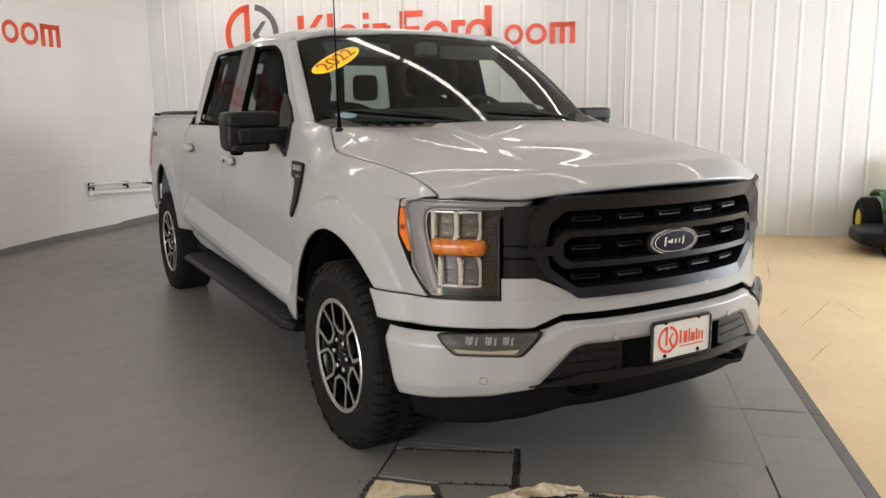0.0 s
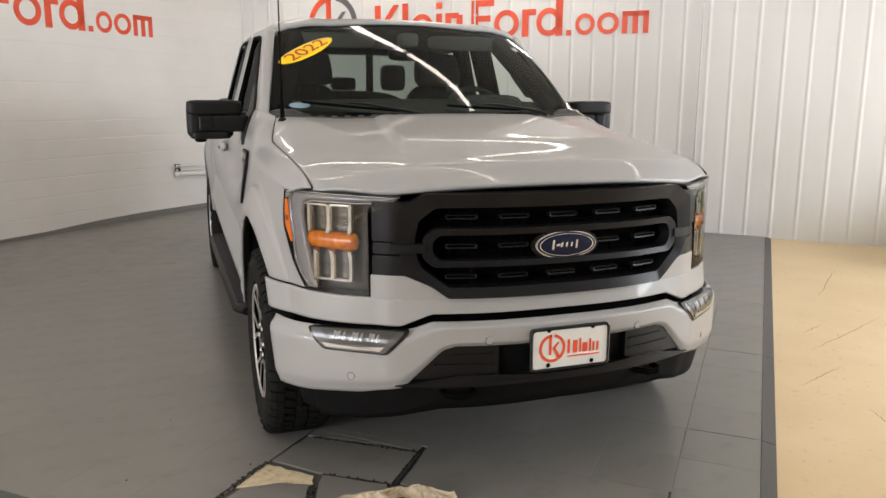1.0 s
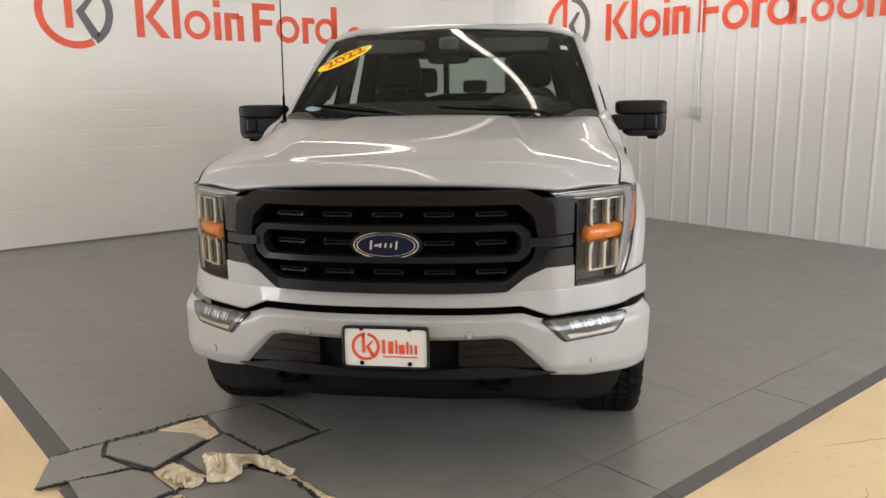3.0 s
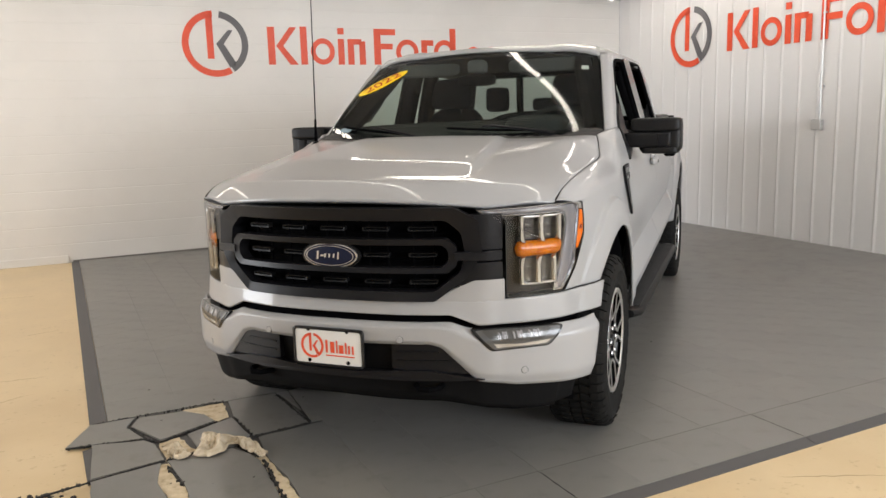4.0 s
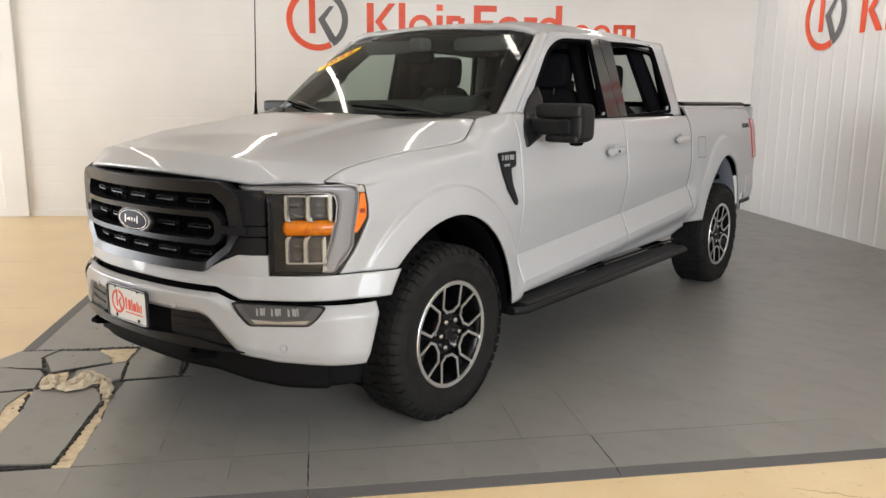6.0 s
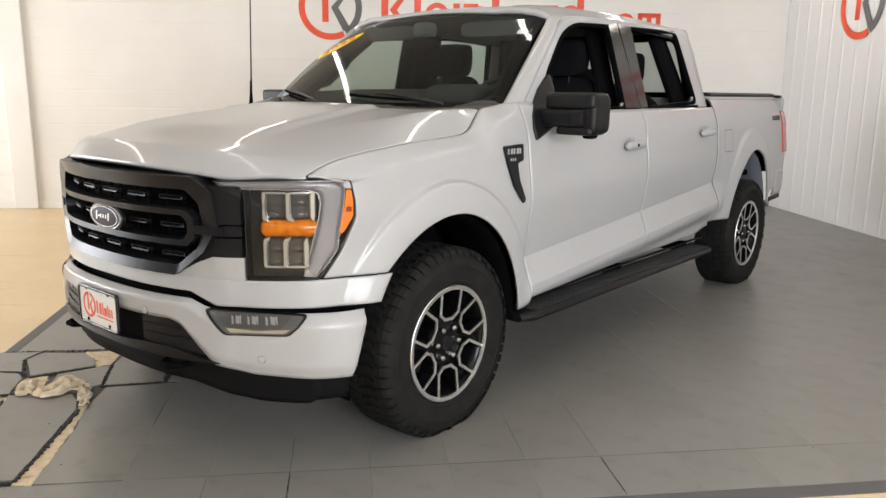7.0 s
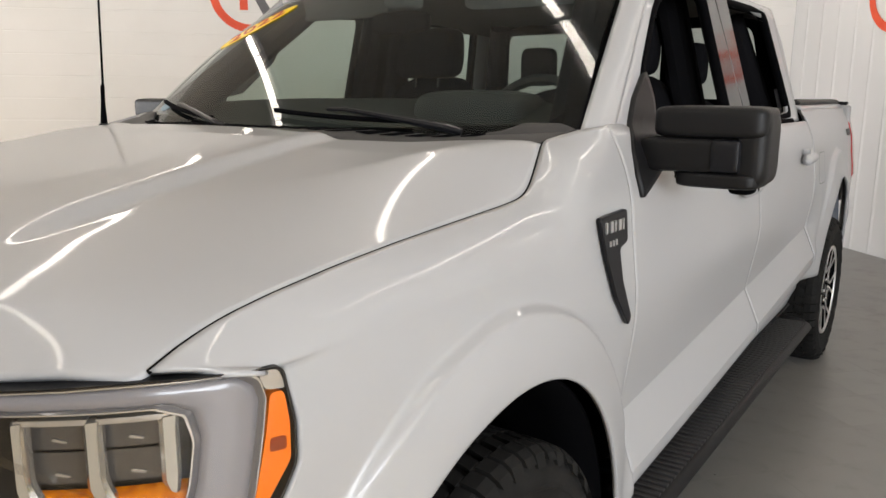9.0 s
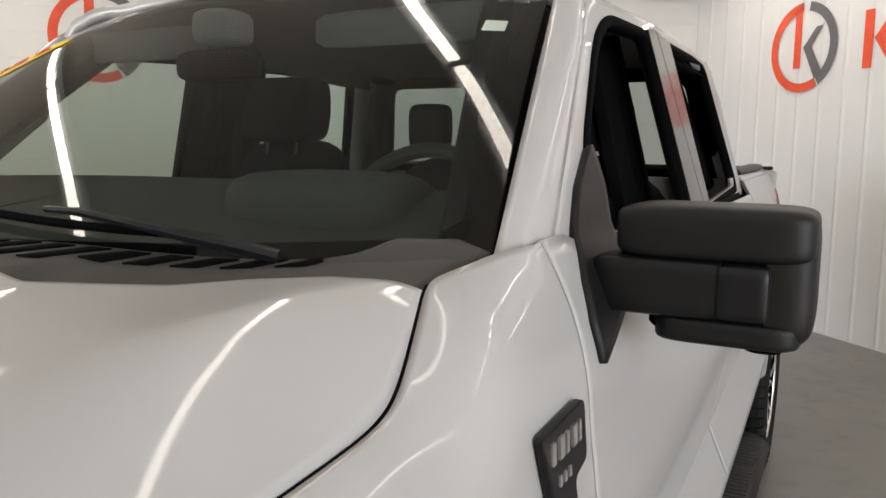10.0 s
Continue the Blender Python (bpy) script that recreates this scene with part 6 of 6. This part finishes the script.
# ---- fittings on the walls ----
def conduit(b, z0, z1, box_z=None):
    t = thing("conduit", "thin galvanised conduit running up the ribbed wall", "conduit")
    part("pipe", tube([room(WALL_B - 0.035, b, z0), room(WALL_B - 0.035, b, z1)], 0.010), GALV, t)
    for z in (z0 + 0.35, z0 + 1.1):
        part("clip", box(-0.006, 0.03, -0.02, 0.02, -0.008, 0.008), GALV, t, m=ROOM @ Matrix.Translation((WALL_B - 0.03, b, z)))
    if box_z:
        bx = part("socket_box", box(-0.05, 0.0, -0.045, 0.075, -0.055, 0.055), GALV, t, "grey metal socket box", m=ROOM @ Matrix.Translation((WALL_B - 0.022, b, box_z)), bevel=0.004)
        for dy in (-0.015, 0.035):
            for dz in (-0.022, 0.022):
                part("socket", box(-0.054, -0.049, dy - 0.012, dy + 0.012, dz - 0.012, dz + 0.012), WHITE_PLASTIC, bx, "white socket", m=ROOM @ Matrix.Translation((WALL_B - 0.022, b, box_z)))


conduit(2.30, 1.33, CEIL, 1.28)
conduit(-0.32, 0.02, CEIL)

rk = thing("wall_rack", "white pipe rails with dark clips along the block wall", "rack")
for z, z2, r in ((0.600, 0.535, 0.014), (0.545, 0.485, 0.010), (0.495, 0.420, 0.028)):
    part("rail", tube([room(4.08, WALL_A - 0.05, z), room(5.30, WALL_A - 0.05, z2)], r), WHITE_PLASTIC, rk, "white rail")
for a, z in ((4.12, 0.598), (4.12, 0.548), (4.75, 0.560), (4.75, 0.515), (5.15, 0.538), (5.25, 0.50)):
    part("clip", box(-0.02, 0.02, -0.06, 0.0, -0.02, 0.02), BLACK_PLASTIC, rk, "dark clip", m=ROOM @ Matrix.Translation((a, WALL_A, z)))

# pilaster at the end of the block wall
pil = part("trim", box(-3.98, -3.70, WALL_A - 0.05, WALL_A + 0.003, -0.015, CEIL), WALL_BLOCK, m=ROOM, smooth=False, bevel=0.01)
tagged(pil, "shallow white painted post on the block wall", "post", kind="structure")
bb = part("baseboard", box(RA0, -1.94, WALL_A - 0.012, WALL_A + 0.003, -0.016, 0.07), WALL_BLOCK, m=ROOM, smooth=False, bevel=0.004)
tagged(bb, "low painted base along the block wall", "baseboard", kind="structure")

cove = part("baseboard", prism([(-1.90, -0.01), (5.50, -0.01), (5.50, 0.080), (4.70, 0.078), (4.62, 0.060), (3.60, 0.074), (2.90, 0.066), (2.2, 0.036), (0.6, 0.026), (-1.90, 0.012)], 0.006, f=lambda a, z, d: Vector((a, WALL_A - d + 0.002, z))), TILE, m=ROOM, smooth=False)
tagged(cove, "grey vinyl turned up along the foot of the block wall", "baseboard", kind="structure")

# ---- ride-on mower beside the ribbed wall ----
mw = thing("ride_on_mower", "green ride-on mower with yellow wheels and black deck", "mower", m=ROOM @ pose(4.78, -3.24, -0.016, 0, 0, 180) @ Matrix.Scale(0.85, 4))
def mbox(*c, **k):
    return rbox(*c, 1, 8, k.get("p", 5))
part("deck", mbox(-0.34, 0.50, -0.74, 0.66, 0.08, 0.29), BLACK_PLASTIC, mw, "black mower deck")
part("hood", mbox(0.05, 0.85, -0.24, 0.24, 0.35, 0.80), MOWER_GREEN, mw, "green rounded hood")
part("frame", mbox(-0.85, 0.80, -0.20, 0.20, 0.25, 0.45), MOWER_GREEN, mw)
for sgn in (1, -1):
    fen = bmesh.new()
    grid(16, 4, lambda u, v: Vector((-0.60 + 0.36 * math.cos(math.pi * u), sgn * (0.10 + 0.25 * v), 0.40 + 0.24 * math.sin(math.pi * u))), sgn < 0, fen)
    part("mudguard", fen, MOWER_GREEN, mw, "green mudguard", solid=0.02)
    for x, r, wd in ((-0.58, 0.280, 0.22), (0.45, 0.17, 0.14)):
        ww = part("wheel", lathe([(r * 0.5, -wd / 2), (r * 0.85, -wd / 2), (r, -wd / 3), (r, wd / 3), (r * 0.85, wd / 2), (r * 0.5, wd / 2)], 32), RUBBER, mw, "black tyre with yellow rim", m=pose(x, sgn * 0.43, r, 0, 0, 90))
        part("rim", lathe([(0.0, -wd / 2.4), (r * 0.5, -wd / 2.2), (r * 0.54, 0), (r * 0.5, wd / 2.2), (0.0, wd / 2.4)], 28), MOWER_YELLOW, ww, "yellow rim")
part("seat", mbox(-0.62, -0.18, -0.24, 0.24, 0.62, 0.74, p=4), MOWER_YELLOW, mw, "yellow seat")
part("seat_back", mbox(-0.70, -0.58, -0.24, 0.24, 0.70, 1.10, p=4), MOWER_YELLOW, mw, "yellow seat back")
part("steering_wheel", tube([(0.06 + 0.06 * math.sin(a), 0.17 * math.cos(a), 0.92 + 0.16 * math.sin(a) * 0.5) for a in [2 * math.pi * i / 24 for i in range(24)]], 0.014, closed=True), BLACK_PLASTIC, mw)
part("dash", mbox(0.02, 0.25, -0.14, 0.14, 0.72, 0.88), BLACK_PLASTIC, mw)

# ---- the mat of grey tiles ----
T, GAP = 0.3048, 0.0005


def in_room(poly):
    """Cut an outline in the mat's axes off at the two walls."""
    c, sn = math.cos(MAT_TURN), math.sin(MAT_TURN)
    for dist in (lambda p: WALL_B - 0.002 - (p[0] * c - p[1] * sn), lambda p: WALL_A - 0.002 - (p[0] * sn + p[1] * c)):
        out = []
        for i, p in enumerate(poly):
            q = poly[(i + 1) % len(poly)]
            dp, dq = dist(p), dist(q)
            if dp >= 0:
                out.append(p)
            if dp * dq < 0:
                k = dp / (dp - dq)
                out.append((p[0] + (q[0] - p[0]) * k, p[1] + (q[1] - p[1]) * k))
        poly = out
        if len(poly) < 3:
            return []
    return poly


def strip(poly, inner):
    """A rubber edge strip that slopes down from its inner side."""
    bm = bmesh.new()
    top = [bm.verts.new((p, q, -0.0005 if i in inner else -0.0125)) for i, (p, q) in enumerate(poly)]
    low = [bm.verts.new((p, q, -0.0158)) for p, q in poly]
    bm.faces.new(top)
    for i in range(len(poly)):
        bm.faces.new((low[i], low[(i + 1) % len(poly)], top[(i + 1) % len(poly)], top[i]))
    bmesh.ops.recalc_face_normals(bm, faces=bm.faces)
    ob = part("edge_strip", bm, BORDER, m=MAT, smooth=False)
    return tagged(ob, "dark grey sloping rubber edge strip of the tile mat", "edge strip", kind="structure")


# the strip is torn off beside the broken tiles
strip([(MAT_A - 0.003, 0.490), (MAT_A - 0.003, 6.06), (MAT_A - 0.084, 6.06), (MAT_A - 0.084, 0.490)], (0, 1))
strip([(MAT_A - 0.050, -0.20), (MAT_A - 0.055, 0.200), (MAT_A - 0.125, 0.185), (MAT_A - 0.115, -0.20)], (0, 1))
strip([(MAT_A - 0.003, MAT_B - 0.062), (MAT_A - 0.003, -0.36), (MAT_A - 0.080, -0.36), (MAT_A - 0.080, MAT_B - 0.062)], (0, 1))
for p0, p1 in ((MAT_A, 0.004), (0.008, 1.2215), (1.2255, 5.455)):
    strip([(p0, MAT_B - 0.003), (p0, MAT_B - 0.062), (p1, MAT_B - 0.062), (p1, MAT_B - 0.003)], (0, 3))
mat_bed = part("floor_mat", prism(in_room([(MAT_A, MAT_B), (8.0, MAT_B), (8.0, 8.0), (MAT_A, 8.0)]), 0.0065), BORDER, m=MAT @ Matrix.Translation((0, 0, -0.0155)), smooth=False)
tagged(mat_bed, "grey interlocking vinyl floor tiles with dark seams", "floor mat", kind="structure")
MAT_BED_LIFT = 0.0155            # the mat's own origin lies this far under the tiles' top


def tile_mesh(w, d):
    bm = box(0, w - GAP, 0, d - GAP, -0.009, 0.0)
    bmesh.ops.bevel(bm, geom=[e for e in bm.edges if all(v.co.z > -0.001 for v in e.verts)], offset=0.0003, segments=1, affect="EDGES")
    me = bpy.data.meshes.new("tile")
    bm.to_mesh(me)
    bm.free()
    me.materials.append(TILE)
    return me


A0, B0 = 0.006 - 5 * T, MAT_B
TORN_A, TORN_B1 = A0 + 3 * T, B0 + 6 * T      # the torn patch in front of the truck
ONE = tile_mesh(T, T)
near, far = [], []
for i in range(24):
    for j in range(26):
        a, b = A0 + i * T, B0 + j * T
        a0, a1, b0, b1 = (MAT_A if i == 0 else a), a + T, b, b + T
        if i < 3 and 1 <= j < 6:
            continue
        cell = in_room([(a0, b0), (a1 - GAP, b0), (a1 - GAP, b1 - GAP), (a0, b1 - GAP)])
        if len(cell) < 3:
            continue
        inside = len(cell) == 4 and a1 < 4.9 and b1 < 5.2
        (near if inside and a + b < 4.4 else far).append((a0, a1, b0, b1, cell))
near.sort(key=lambda c: c[0] + c[2])
far += near[295:]
for a0, a1, b0, b1, cell in near[:295]:
    ob = new("tile", ONE if a1 - a0 < T + 0.001 else tile_mesh(a1 - a0, b1 - b0))
    ob.matrix_basis = Matrix.Translation((a0, b0, MAT_BED_LIFT + random.uniform(-0.0001, 0.0001)))
    ob.parent = mat_bed
verts, faces = [], []
for a0, a1, b0, b1, cell in far:
    k, n = len(verts), len(cell)
    for z in (-0.009, 0.0):
        verts += [(p, q, z + MAT_BED_LIFT) for p, q in cell]
    faces.append(tuple(range(k + n, k + 2 * n)))
    faces += [(k + i, k + (i + 1) % n, k + n + (i + 1) % n, k + n + i) for i in range(n)]
me = bpy.data.meshes.new("tile_field")
me.from_pydata(verts, [], faces)
me.materials.append(TILE)
tf = new("tile_field", me)
tf.parent = mat_bed
tagged(tf, "grey vinyl tiles further back", kind="stuff")


# a few seams that have opened
S0, S4, S3 = A0 + 5 * T, A0 + 9 * T, A0 + 8 * T
for p, q, wd in (((S4, B0 + T), (S4, B0), 0.0062), ((S0, B0 + T), (S0, B0), 0.0068), ((S0, B0 + 2 * T), (S0, B0 + T), 0.0020), ((S3, B0 + 2.4 * T), (S3, B0 + T), 0.0018), ((S4, B0 + 3 * T), (S4, B0 + T), 0.0018),
                 ((TORN_A + 0.02, B0 + T), (S4 + 4 * T, B0 + T), 0.0026), ((TORN_A, TORN_B1), (TORN_A + T, TORN_B1), 0.0018), ((A0 + 4 * T, B0 + T), (A0 + 4 * T, B0 + 0.1), 0.0016)):
    p, q = Vector(p), Vector(q)
    d = (q - p).normalized()
    nrm = Vector((-d.y, d.x))
    mids = [p + (q - p) * (i / 24) + nrm * random.uniform(-0.0012, 0.0012) for i in range(25)]
    wide = [wd * random.uniform(0.5, 1.2) * min(1.0, 0.2 + 6 * min(i, 24 - i) / 24) for i in range(25)]
    ob = part("open_seam", grid(24, 1, lambda u, v: Vector((*(mids[round(u * 24)] + nrm * (v - 0.5) * wide[round(u * 24)]), 0.0010 + MAT_BED_LIFT))), TEETH, mat_bed, "dark open seam between tiles")


# ---- the torn patch: loose tile pieces, bare screed, torn interlocks, a strip of cloth ----
def loose(poly, tilt=(0, 0), lift=0.0, gap=0.006):
    c = sum((Vector(p) for p in poly), Vector((0, 0))) / len(poly)
    pts = []
    for i, p in enumerate(poly):
        p, q = Vector(p), Vector(poly[(i + 1) % len(poly)])
        k = max(1, int((q - p).length / 0.05))
        for j in range(k):
            w = p.lerp(q, j / k) + Vector((random.uniform(-1, 1), random.uniform(-1, 1))) * (0.0025 if j else 0.0)
            pts.append(w - (w - c).normalized() * gap)
    ob = part("tile_piece", prism([(x - c.x, y - c.y) for x, y in pts], 0.008), TILE, m=ROOM @ pose(c.x, c.y, -0.0085 + lift, tilt[0], tilt[1], 0), smooth=False)
    return tagged(ob, "loose broken grey vinyl tile piece lying on the mat", "tile piece", "broken tile pieces")


PIECES = [
    ([(-1.665, 0.410), (-1.450, 0.405), (-1.490, 0.290), (-1.425, 0.100), (-1.770, 0.152)], (0.4, -0.3), 0.001),
    ([(-1.440, 0.395), (-1.215, 0.388), (-1.120, 0.280), (-1.085, 0.165), (-1.355, 0.030), (-1.480, 0.275)], (-0.6, 0.4), 0.002),
    ([(-1.655, 0.125), (-1.425, 0.080), (-1.375, 0.005), (-1.350, -0.195), (-1.655, -0.262)], (0.3, 0.5), 0.0015),
    ([(-1.235, 0.060), (-1.070, 0.145), (-1.005, 0.170), (-0.958, -0.100), (-1.000, -0.125), (-1.050, -0.190), (-1.205, -0.165)], (0.2, -0.5), 0.002),
    ([(-1.000, 0.190), (-0.990, 0.425), (-0.740, 0.425), (-0.672, 0.100), (-0.672, -0.078), (-0.950, -0.112)], (0.0, 0.3), 0.001),
    ([(-1.345, -0.215), (-1.060, -0.205), (-1.000, -0.300), (-0.965, -0.400), (-0.950, -1.060), (-1.265, -1.050), (-1.285, -0.780), (-1.300, -0.500)], (-0.2, 0.3), 0.0025),
    ([(-1.655, -0.285), (-1.370, -0.225), (-1.395, -0.420), (-1.335, -0.750), (-1.290, -1.050), (-1.655, -1.095)], (0.3, 0.0), 0.001),
    ([(-0.930, -0.130), (-0.597, -0.085), (-0.551, -1.075), (-0.875, -1.090), (-0.900, -0.620), (-0.935, -0.400)], (0.0, 0.0), 0.0),
    ([(-0.660, 0.440), (-0.622, 0.446), (-0.598, -0.070), (-0.655, -0.070)], (0.0, 0.0), 0.0),
    ([(-0.730, 0.435), (-0.665, 0.440), (-0.665, 0.110)], (0.0, 0.0), 0.0),
]
for poly, tilt, lift in PIECES:
    loose(poly, tilt, lift)
for poly in ([(-1.225, 0.415), (-1.010, 0.418), (-1.020, 0.200), (-1.075, 0.165), (-1.135, 0.270)],
             [(-1.365, 0.010), (-1.270, 0.050), (-1.210, -0.165), (-1.345, -0.200)],
             [(-1.385, -0.235), (-1.340, -0.230), (-1.293, -0.500), (-1.288, -0.780), (-1.330, -0.745), (-1.400, -0.420)],
             [(-0.985, -0.330), (-0.945, -0.330), (-0.903, -0.620), (-0.872, -1.090), (-0.945, -1.080), (-0.960, -0.450)]):
    pts = [Vector(p) for p in dense(poly, 0.03)]
    ob = part("screed_patch", prism([(p.x + random.uniform(-0.006, 0.006), p.y + random.uniform(-0.006, 0.006)) for p in pts], 0.0035), CONCRETE_DUST, m=ROOM @ Matrix.Translation((0, 0, -0.0085)), smooth=False)
    tagged(ob, "bare dusty screed showing between broken tiles", "screed", kind="structure")


def interlocks(p, q, n, size=0.0075):
    """A row of torn rubber tongues along a tile edge."""
    p, q = Vector(p), Vector(q)
    d = (q - p).normalized()
    s = Vector((-d.y, d.x))
    bm = bmesh.new()
    # a ragged dark lip with tongues standing out of it
    m = max(4, n // 2)
    rows = []
    for i in range(m + 1):
        c, w = p.lerp(q, i / m), random.uniform(0.0025, 0.006)
        rows.append([bm.verts.new((*(c + s * (w * k + random.uniform(-0.0015, 0.0015))), z)) for k, z in ((-1, -0.006), (-0.7, 0.0012), (0.7, 0.0012), (1, -0.006))])
    for u, v in zip(rows, rows[1:]):
        for k in range(3):
            bm.faces.new((u[k], u[k + 1], v[k + 1], v[k]))
    for i in range(int(n * 1.3)):
        if random.random() < 0.25:
            continue
        c = p.lerp(q, (i + random.random()) / (n * 1.3)) + s * random.uniform(-0.005, 0.005)
        w, l, h = size * random.uniform(0.6, 1.2), size * random.uniform(0.6, 1.5), random.uniform(0.001, 0.0045)
        vs = [(c + d * (w * a) + s * (l * b)) for a, b in ((-0.5, -0.9), (0.5, -0.9), (0.75, 0.6), (0.3, 1.0), (-0.3, 1.0), (-0.75, 0.6))]
        lo = [bm.verts.new((v.x, v.y, -0.006)) for v in vs]
        hi = [bm.verts.new((v.x, v.y, h)) for v in vs]
        bm.faces.new(hi)
        for k in range(6):
            bm.faces.new((lo[k], lo[(k + 1) % 6], hi[(k + 1) % 6], hi[k]))
    ob = part("torn_interlocks", bm, TEETH, m=ROOM, smooth=False)
    return tagged(ob, "torn black rubber tongues along a tile edge", "rubber edge", kind="stuff")


for p, q, n in (((-1.655, 0.405), (-1.01, 0.430), 34), ((-1.76, 0.142), (-1.425, 0.090), 18), ((-1.42, 0.09), (-1.36, 0.015), 5), ((-1.49, 0.285), (-1.42, 0.10), 9), ((-1.355, 0.020), (-1.08, 0.155), 16),
                ((-1.85, -0.330), (-1.355, -0.205), 28), ((-1.345, -0.205), (-1.19, -0.180), 8), ((-1.295, -0.790), (-1.28, -1.055), 14), ((-1.65, -1.105), (-0.95, -1.075), 36), ((-0.955, -0.40), (-0.945, -1.06), 34),
                ((-1.0, 0.17), (-0.955, -0.105), 14), ((-0.960, -0.122), (-0.668, -0.082), 16), ((-0.668, -0.08), (-0.735, 0.40), 20), ((-1.03, -0.20), (-0.965, -0.36), 10), ((-1.345, -0.27), (-1.298, -0.50), 11)):
    interlocks(p, q, n)
# fine cracks in the painted floor
for p, q in (((-2.55, 1.75), (-2.20, 1.95)), ((-2.35, 0.95), (-1.95, 1.12)), ((-2.9, 0.35), (-2.45, 0.42)), ((-2.15, 2.55), (-1.85, 2.62)), ((1.9, -2.05), (2.5, -1.98)), ((0.4, -1.95), (0.75, -1.78)), ((2.9, -2.4), (3.2, -2.1)), ((-2.75, 2.15), (-2.25, 2.05)), ((-3.1, 3.1), (-2.4, 3.0)), ((-2.6, 4.1), (-2.05, 4.05)), ((-3.4, 4.7), (-2.7, 4.6)), ((-2.2, 1.45), (-1.9, 1.42)), ((-2.5, 0.62), (-2.0, 0.70)), ((1.55, -1.55), (2.6, -2.0)), ((0.9, -1.50), (1.35, -1.72)), ((1.9, -1.50), (2.2, -1.62)), ((3.0, -1.6), (4.2, -1.75)), ((4.0, -2.2), (4.9, -2.15))):
    p, q = Vector(p), Vector(q)
    d = (q - p).normalized()
    nrm = Vector((-d.y, d.x))
    mids = [p + (q - p) * (i / 16) + nrm * random.uniform(-0.008, 0.008) for i in range(17)]
    ob = part("floor_crack", grid(16, 1, lambda u, v: Vector((*(mids[round(u * 16)] + nrm * (v - 0.5) * 0.007 * math.sin(math.pi * min(1, u + 0.04))), -0.0152))), CRACK, m=ROOM)
    tagged(ob, "thin brown crack in the tan painted floor", "crack", kind="stuff")
# crumbs where the edge strip is torn off
bm = bmesh.new()
for i in range(70):
    a, b, r = random.gauss(-1.86, 0.05), random.gauss(-0.34, 0.035), random.uniform(0.004, 0.014)
    g = bmesh.ops.create_icosphere(bm, subdivisions=1, radius=r)
    for v in g["verts"]:
        v.co = Vector((v.co.x * random.uniform(0.7, 1.4) + a, v.co.y * random.uniform(0.7, 1.4) + b, v.co.z * 0.6 - 0.014))
tagged(part("rubber_crumbs", bm, TEETH, m=ROOM), "black rubber crumbs on the tan floor", "crumbs", kind="stuff")
bm = bmesh.new()
for i in range(46):
    a, b = random.uniform(-2.4, 4.5), random.uniform(-2.6, 3.0)
    if i > 12:
        a, b = random.gauss(-1.2, 0.5), random.gauss(-0.6, 0.7)
    r = random.uniform(0.0015, 0.0045)
    z = 0.0005 if a > -1.5 and b > -1.2 else -0.0155
    g = bmesh.ops.create_icosphere(bm, subdivisions=1, radius=r)
    for v in g["verts"]:
        v.co = Vector((v.co.x * 1.4 + a, v.co.y + b, v.co.z * 0.5 + z + r * 0.3))
tagged(part("floor_specks", bm, TEETH, m=ROOM), "small dark specks of dirt on the floor", "specks", kind="stuff")


def rag(one, two, height, seed):
    """A crumpled cloth between its two long edges, given as points (a, b)."""
    p, q = line_of(one), line_of(two)
    def f(u, v):
        c = p(u).lerp(q(u), v)
        n = noise.noise(Vector((u * 4.0, v * 2.2, seed)))
        m = noise.noise(Vector((u * 9.0 + v * 3.0, v * 4.0, seed + 5)))
        body = math.sin(math.pi * min(1.0, max(0.0, v))) ** 0.6 * math.sin(math.pi * (0.06 + 0.88 * u)) ** 0.8
        # folds with sharp crests, lying flat along the rim
        z = height * body * (0.25 + 1.1 * (1 - abs(2.2 * n)) * (0.6 + 0.4 * v)) + 0.35 * height * body * (1 - abs(2.0 * m)) ** 2
        rim = 0.012 * noise.noise(Vector((u * 14.0, v * 2.0, seed + 9))) + 0.006 * noise.noise(Vector((u * 40.0, v * 3.0, seed)))
        return Vector((c.x + rim, c.y + 0.9 * rim + 0.25 * z * (n + 0.2), 0.004 + max(z, 0.0) + 0.003 * (1 + m)))
    return grid(70, 26, f)


ob = part("cloth_strip", rag([(-1.228, -0.225), (-1.205, -0.15), (-1.185, -0.08), (-1.165, 0.005), (-1.105, -0.025), (-1.055, -0.07), (-0.985, -0.165), (-0.952, -0.26), (-0.934, -0.365)],
                             [(-1.232, -0.235), (-1.20, -0.258), (-1.15, -0.270), (-1.105, -0.250), (-1.075, -0.185), (-1.045, -0.180), (-1.00, -0.285), (-0.960, -0.370), (-0.945, -0.380)], 0.034, 2.4), CLOTH, m=ROOM, solid=0.002, angle=28)
tagged(ob, "crumpled beige cloth tape strip on the torn tiles", "cloth strip")
ob = part("cloth_scrap", rag([(-1.350, -0.055), (-1.325, -0.035), (-1.290, -0.045), (-1.265, -0.12), (-1.242, -0.215)],
                             [(-1.352, -0.065), (-1.335, -0.12), (-1.318, -0.19), (-1.300, -0.238), (-1.250, -0.232)], 0.022, 7.7), CLOTH, m=ROOM, solid=0.002, angle=28)
tagged(ob, "small scrap of beige cloth tape between tiles", "cloth scrap")
